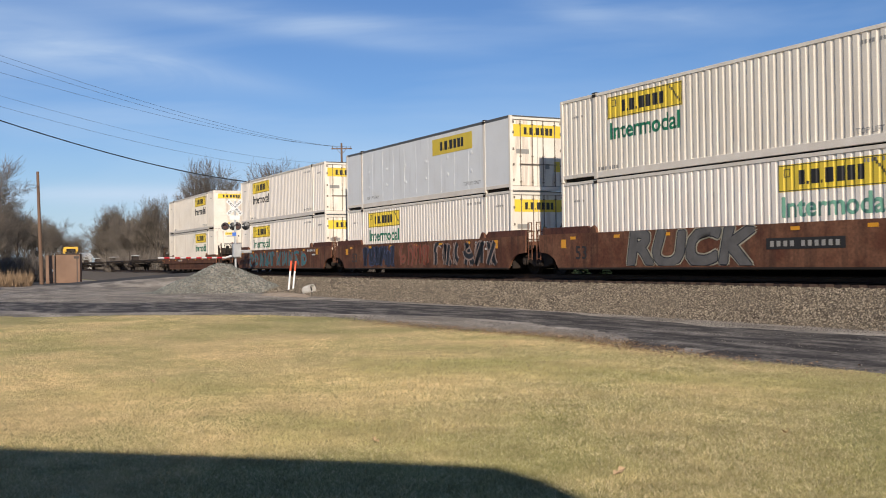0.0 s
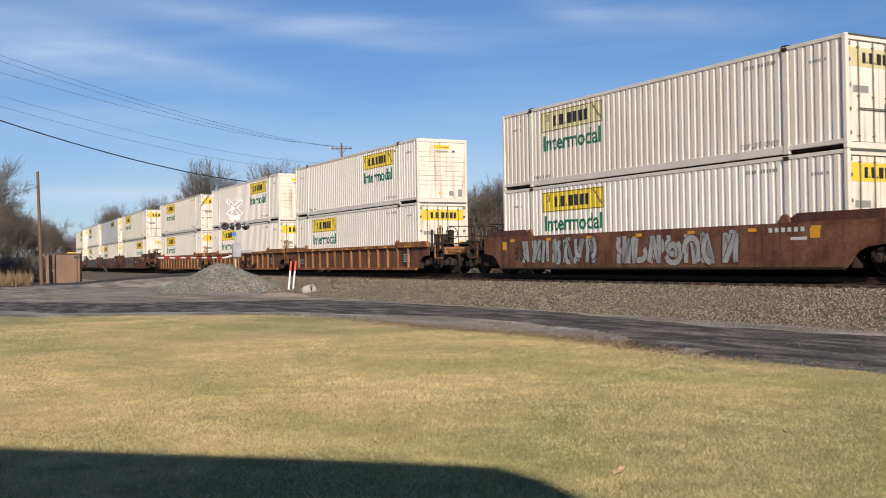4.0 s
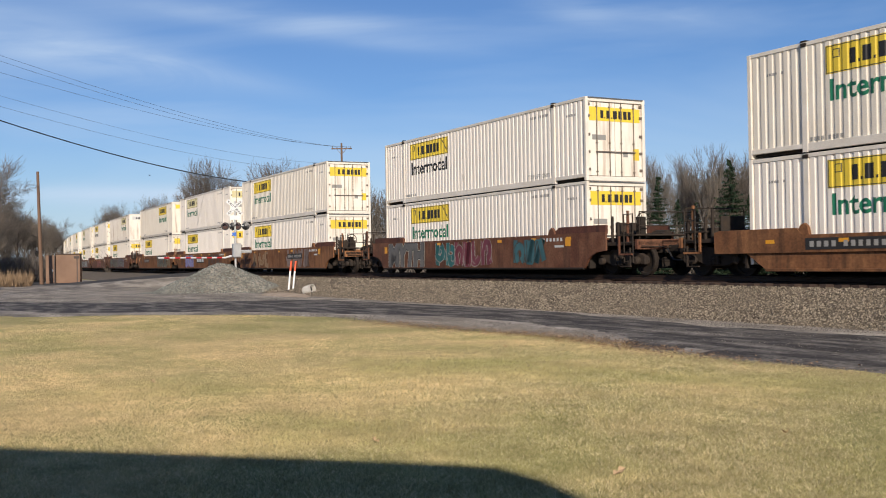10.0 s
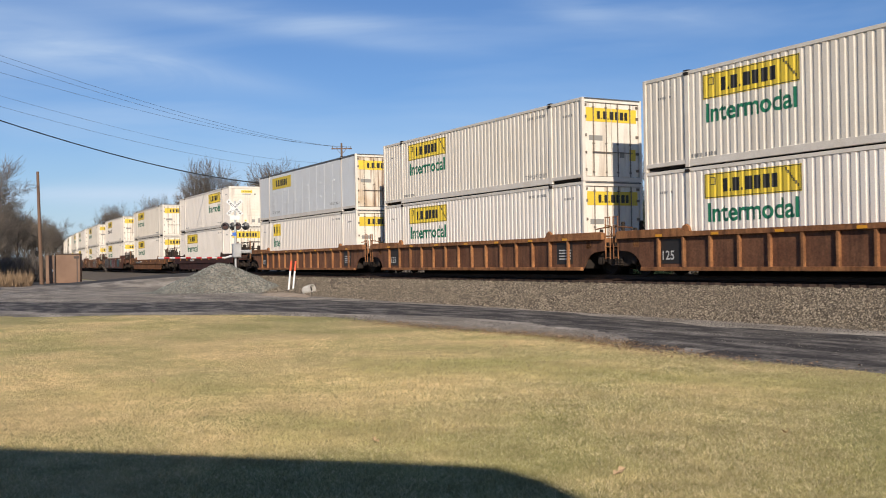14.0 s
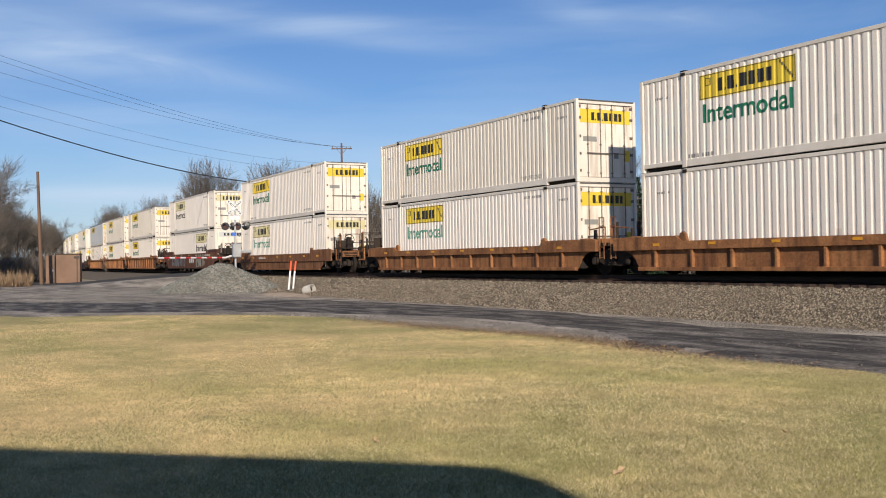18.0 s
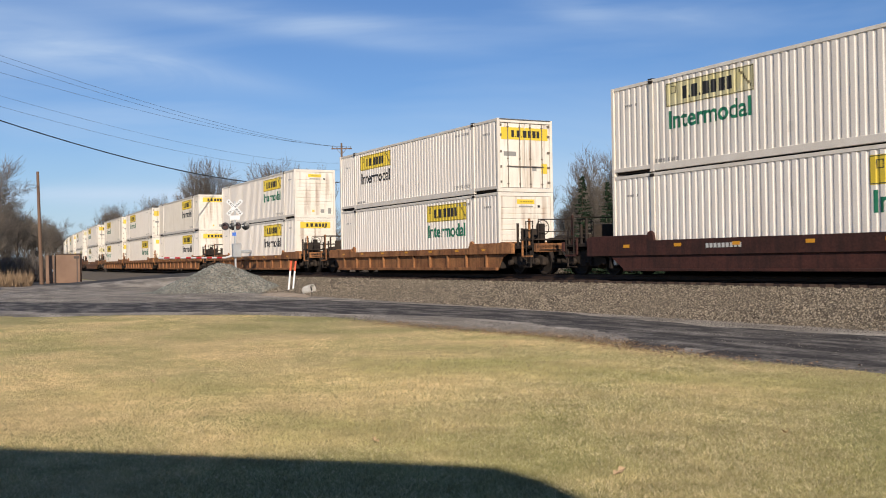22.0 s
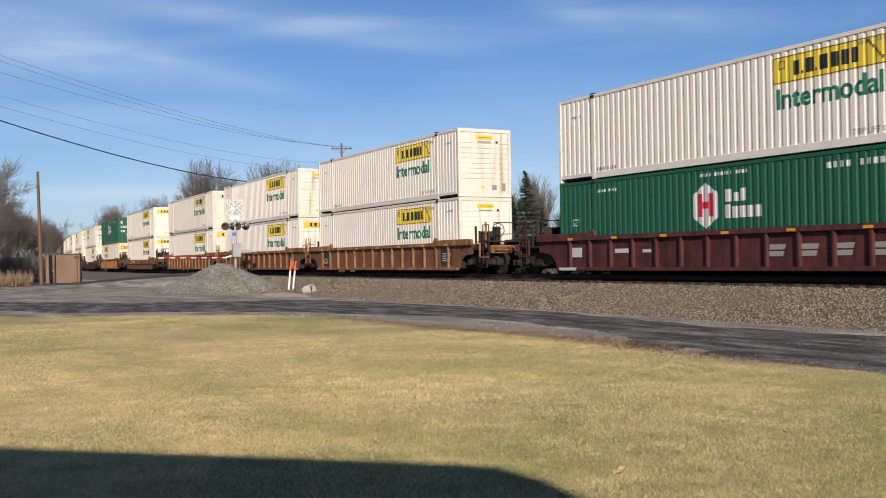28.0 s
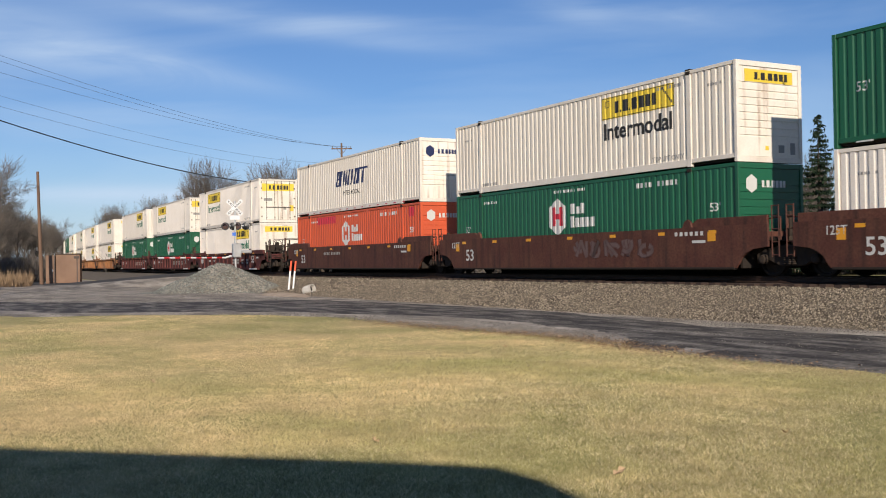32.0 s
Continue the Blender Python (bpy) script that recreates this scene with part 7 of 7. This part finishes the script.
# ---- thin cirrus and painted haze, very far ----
WISPS = ((9.5, 640.0, 8.0, 75.0, -10.0, 0.45), (21.5, 757.0, 9.0, 40.0, -4.0, 0.38), (37.0, 775.0, 3.0, 45.0, -14.0, 0.38), (17.0, 585.0, 6.0, 35.0, -12.0, 0.22),
         (11.7, 212.0, 7.0, 27.0, 0.0, 0.62), (43.4, 735.0, 4.5, 35.0, -8.0, 0.22), (26.0, 690.0, 8.0, 30.0, -6.0, 0.2))


def cirrus():
    m = bpy.data.materials.new("cirrus_haze_glow")
    m.use_nodes = True
    nt = m.node_tree
    nt.nodes.clear()
    n, l = nt.nodes.new, nt.links.new
    out, mix, tr, em = n("ShaderNodeOutputMaterial"), n("ShaderNodeMixShader"), n("ShaderNodeBsdfTransparent"), n("ShaderNodeEmission")
    # cloud and haze brightness is emitted by the backdrop itself
    em.inputs[0].default_value, em.inputs[1].default_value = rgb(0.67, 0.82, 1.02), 0.88
    tc, mp, nz, mr = n("ShaderNodeTexCoord"), n("ShaderNodeMapping"), n("ShaderNodeTexNoise"), n("ShaderNodeMapRange")
    mp.inputs["Rotation"].default_value = (radians(14), radians(-22), 0)
    mp.inputs["Scale"].default_value = (0.00045, 0.00045, 0.0026)
    nz.inputs["Scale"].default_value, nz.inputs["Detail"].default_value, nz.inputs["Distortion"].default_value = 1.0, 8.0, 0.5
    mr.inputs[1].default_value, mr.inputs[2].default_value, mr.inputs[4].default_value = 0.46, 0.80, 0.5
    l(tc.outputs["Object"], mp.inputs[0])
    l(mp.outputs[0], nz.inputs["Vector"])
    l(nz.outputs[0], mr.inputs[0])
    # horizon haze, painted as a glow that thickens towards the bottom
    sp, hz, mx = n("ShaderNodeSeparateXYZ"), n("ShaderNodeMapRange"), n("ShaderNodeMath")
    hz.inputs[1].default_value, hz.inputs[2].default_value, hz.inputs[3].default_value, hz.inputs[4].default_value = -20.0, 520.0, 0.42, 0.0
    mx.operation = "MAXIMUM"
    l(tc.outputs["Object"], sp.inputs[0])
    l(sp.outputs[2], hz.inputs[0])
    def calc(op, a, b=None):
        k = n("ShaderNodeMath")
        k.operation = op
        for i, v in enumerate((a, b)):
            if isinstance(v, float):
                k.inputs[i].default_value = v
            elif v is not None:
                l(v, k.inputs[i])
        return k.outputs[0]

    # separate wisps: bearing, height, half-widths, slope and strength
    bearing = calc("MULTIPLY", calc("ARCTAN2", sp.outputs[1], calc("MULTIPLY", sp.outputs[0], -1.0)), 57.2958)
    fine = n("ShaderNodeTexNoise")
    fine.inputs["Scale"].default_value, fine.inputs["Detail"].default_value, fine.inputs["Distortion"].default_value = 2.6, 9.0, 1.2
    l(mp.outputs[0], fine.inputs["Vector"])
    grain = n("ShaderNodeMapRange")
    grain.inputs[1].default_value, grain.inputs[2].default_value, grain.inputs[3].default_value = 0.3, 0.62, 0.15
    l(fine.outputs[0], grain.inputs[0])
    wisps = mr.outputs[0]
    for b0, z0, rb, rz, slope, power in WISPS:
        du = calc("SUBTRACT", bearing, b0)
        dv = calc("DIVIDE", calc("SUBTRACT", calc("SUBTRACT", sp.outputs[2], z0), calc("MULTIPLY", du, slope)), rz)
        du = calc("DIVIDE", du, rb)
        bell = calc("EXPONENT", calc("MULTIPLY", calc("ADD", calc("MULTIPLY", du, du), calc("MULTIPLY", dv, dv)), -1.0))
        wisps = calc("ADD", wisps, calc("MULTIPLY", calc("MULTIPLY", bell, power), grain.outputs[0]))
    ad = n("ShaderNodeMath")
    ad.operation = "ADD"
    ad.use_clamp = True
    l(hz.outputs[0], ad.inputs[0])
    l(wisps, ad.inputs[1])
    l(ad.outputs[0], mix.inputs[0])
    l(tr.outputs[0], mix.inputs[1])
    l(em.outputs[0], mix.inputs[2])
    l(mix.outputs[0], out.inputs[0])
    bs = spread(-8, 68, 4)
    v = [spot(b, 3200, z) for z in spread(-30, 1500, 170) for b in bs]
    k = len(bs)
    f = [(j * k + i, j * k + i + 1, (j + 1) * k + i + 1, (j + 1) * k + i) for j in range(len(v) // k - 1) for i in range(k - 1)]
    tagged(part("backdrop", mesh_from("backdrop", [tuple(p) for p in v], f, True), m), "thin streaky cirrus and haze painted on a glowing sky backdrop", "cloud", kind="structure")


cirrus()


# ---- bird that crosses the sky ----
def crow():
    """A dark bird that glides towards -x, wings half raised."""
    c = thing("bird", "small dark bird gliding over the trees with raised wings", "bird")
    c.scale = (0.5, 0.5, 0.5)
    bm = bmesh.new()
    add_lathe(bm, [(0.0, -0.16), (0.045, -0.10), (0.06, -0.02), (0.045, 0.08), (0.015, 0.17)], (0, 0, 0), "x", 10)
    part("body", bm, FEATHER, c)
    bm = bmesh.new()
    add_lathe(bm, [(0.0, -0.27), (0.012, -0.235), (0.036, -0.20), (0.04, -0.165), (0.03, -0.13)], (0, 0, 0.015), "x", 10)
    part("head", bm, FEATHER, c)
    part("tail", prism([(0.14, -0.012), (0.30, -0.006), (0.30, 0.006), (0.14, 0.012)], -0.05, 0.05), FEATHER, c)
    for sy in (-1, 1):
        w = mesh_from("wing", [(-0.10, 0.03 * sy, 0.02), (0.08, 0.03 * sy, 0.02), (0.10, 0.20 * sy, 0.13), (-0.11, 0.20 * sy, 0.13), (0.02, 0.42 * sy, 0.22), (0.10, 0.40 * sy, 0.21),
                               (-0.10, 0.03 * sy, 0.0), (0.08, 0.03 * sy, 0.0), (0.10, 0.20 * sy, 0.115), (-0.11, 0.20 * sy, 0.115), (0.02, 0.42 * sy, 0.212), (0.10, 0.40 * sy, 0.202)],
                      [(0, 1, 2, 3), (3, 2, 5, 4), (9, 8, 7, 6), (10, 11, 8, 9), (0, 3, 9, 6), (3, 4, 10, 9), (4, 5, 11, 10), (5, 2, 8, 11), (2, 1, 7, 8)])
        part("wing", w, FEATHER, c)
    return c


FEATHER = plain("black_feather", (0.018, 0.018, 0.02), 0.6)
BIRD = crow()


# ---- motion ----
def motions():
    for ob, q, z in TRAIN:
        rows = []
        for k in range(33):
            x, y, a = on_track(q - run(float(k)))
            rows.append((float(k), Matrix.Translation((x, y, z)) @ Matrix.Rotation(a, 4, "Z")))
        walk(ob, rows)
    # seconds, bearing, distance and height of the bird
    flight = [(0.0, 30.0, 96.0, 2.0), (7.0, 20.0, 97.0, 5.5), (8.0, 17.8, 98.0, 7.8), (9.0, 15.74, 100.0, 8.28), (9.5, 14.7, 113.5, 9.86), (10.0, 13.58, 127, 11.28), (10.5, 12.53, 140.5, 12.77), (11.0, 11.35, 154, 14.31), (11.5, 10.07, 167.5, 16.26), (12.0, 8.92, 181, 18.11), (12.5, 7.87, 194.5, 19.45), (13.0, 6.91, 208, 20.68), (15.0, 1.8, 262.0, 29.0), (32.0, -25.0, 560.0, 60.0)]
    walk(BIRD, [(t, Matrix.Translation(spot(b, d, z)) @ Matrix.Rotation(radians(35.0), 4, "Z")) for t, b, d, z in flight])
    wheels = [ob for ob in scene.objects if ob.name.startswith("wheelset")]
    turn = math.degrees(SPEED / WHEEL_R / FPS)
    for sx in (-1, 1):
        same = [w for w in wheels if w.location.x * sx > 0]
        lead = same[0]
        walk(lead, [(f / FPS, Matrix.Translation((sx * 0.9, 0, WHEEL_R)) @ Matrix.Rotation(radians(-turn * f), 4, "Y")) for f in range(0, 32 * FPS + 1)])
        for w in same[1:]:
            w.rotation_mode = "QUATERNION"
            w.animation_data_create()
            w.animation_data.action = lead.animation_data.action
            w.animation_data.action_slot = lead.animation_data.action_slot


motions()
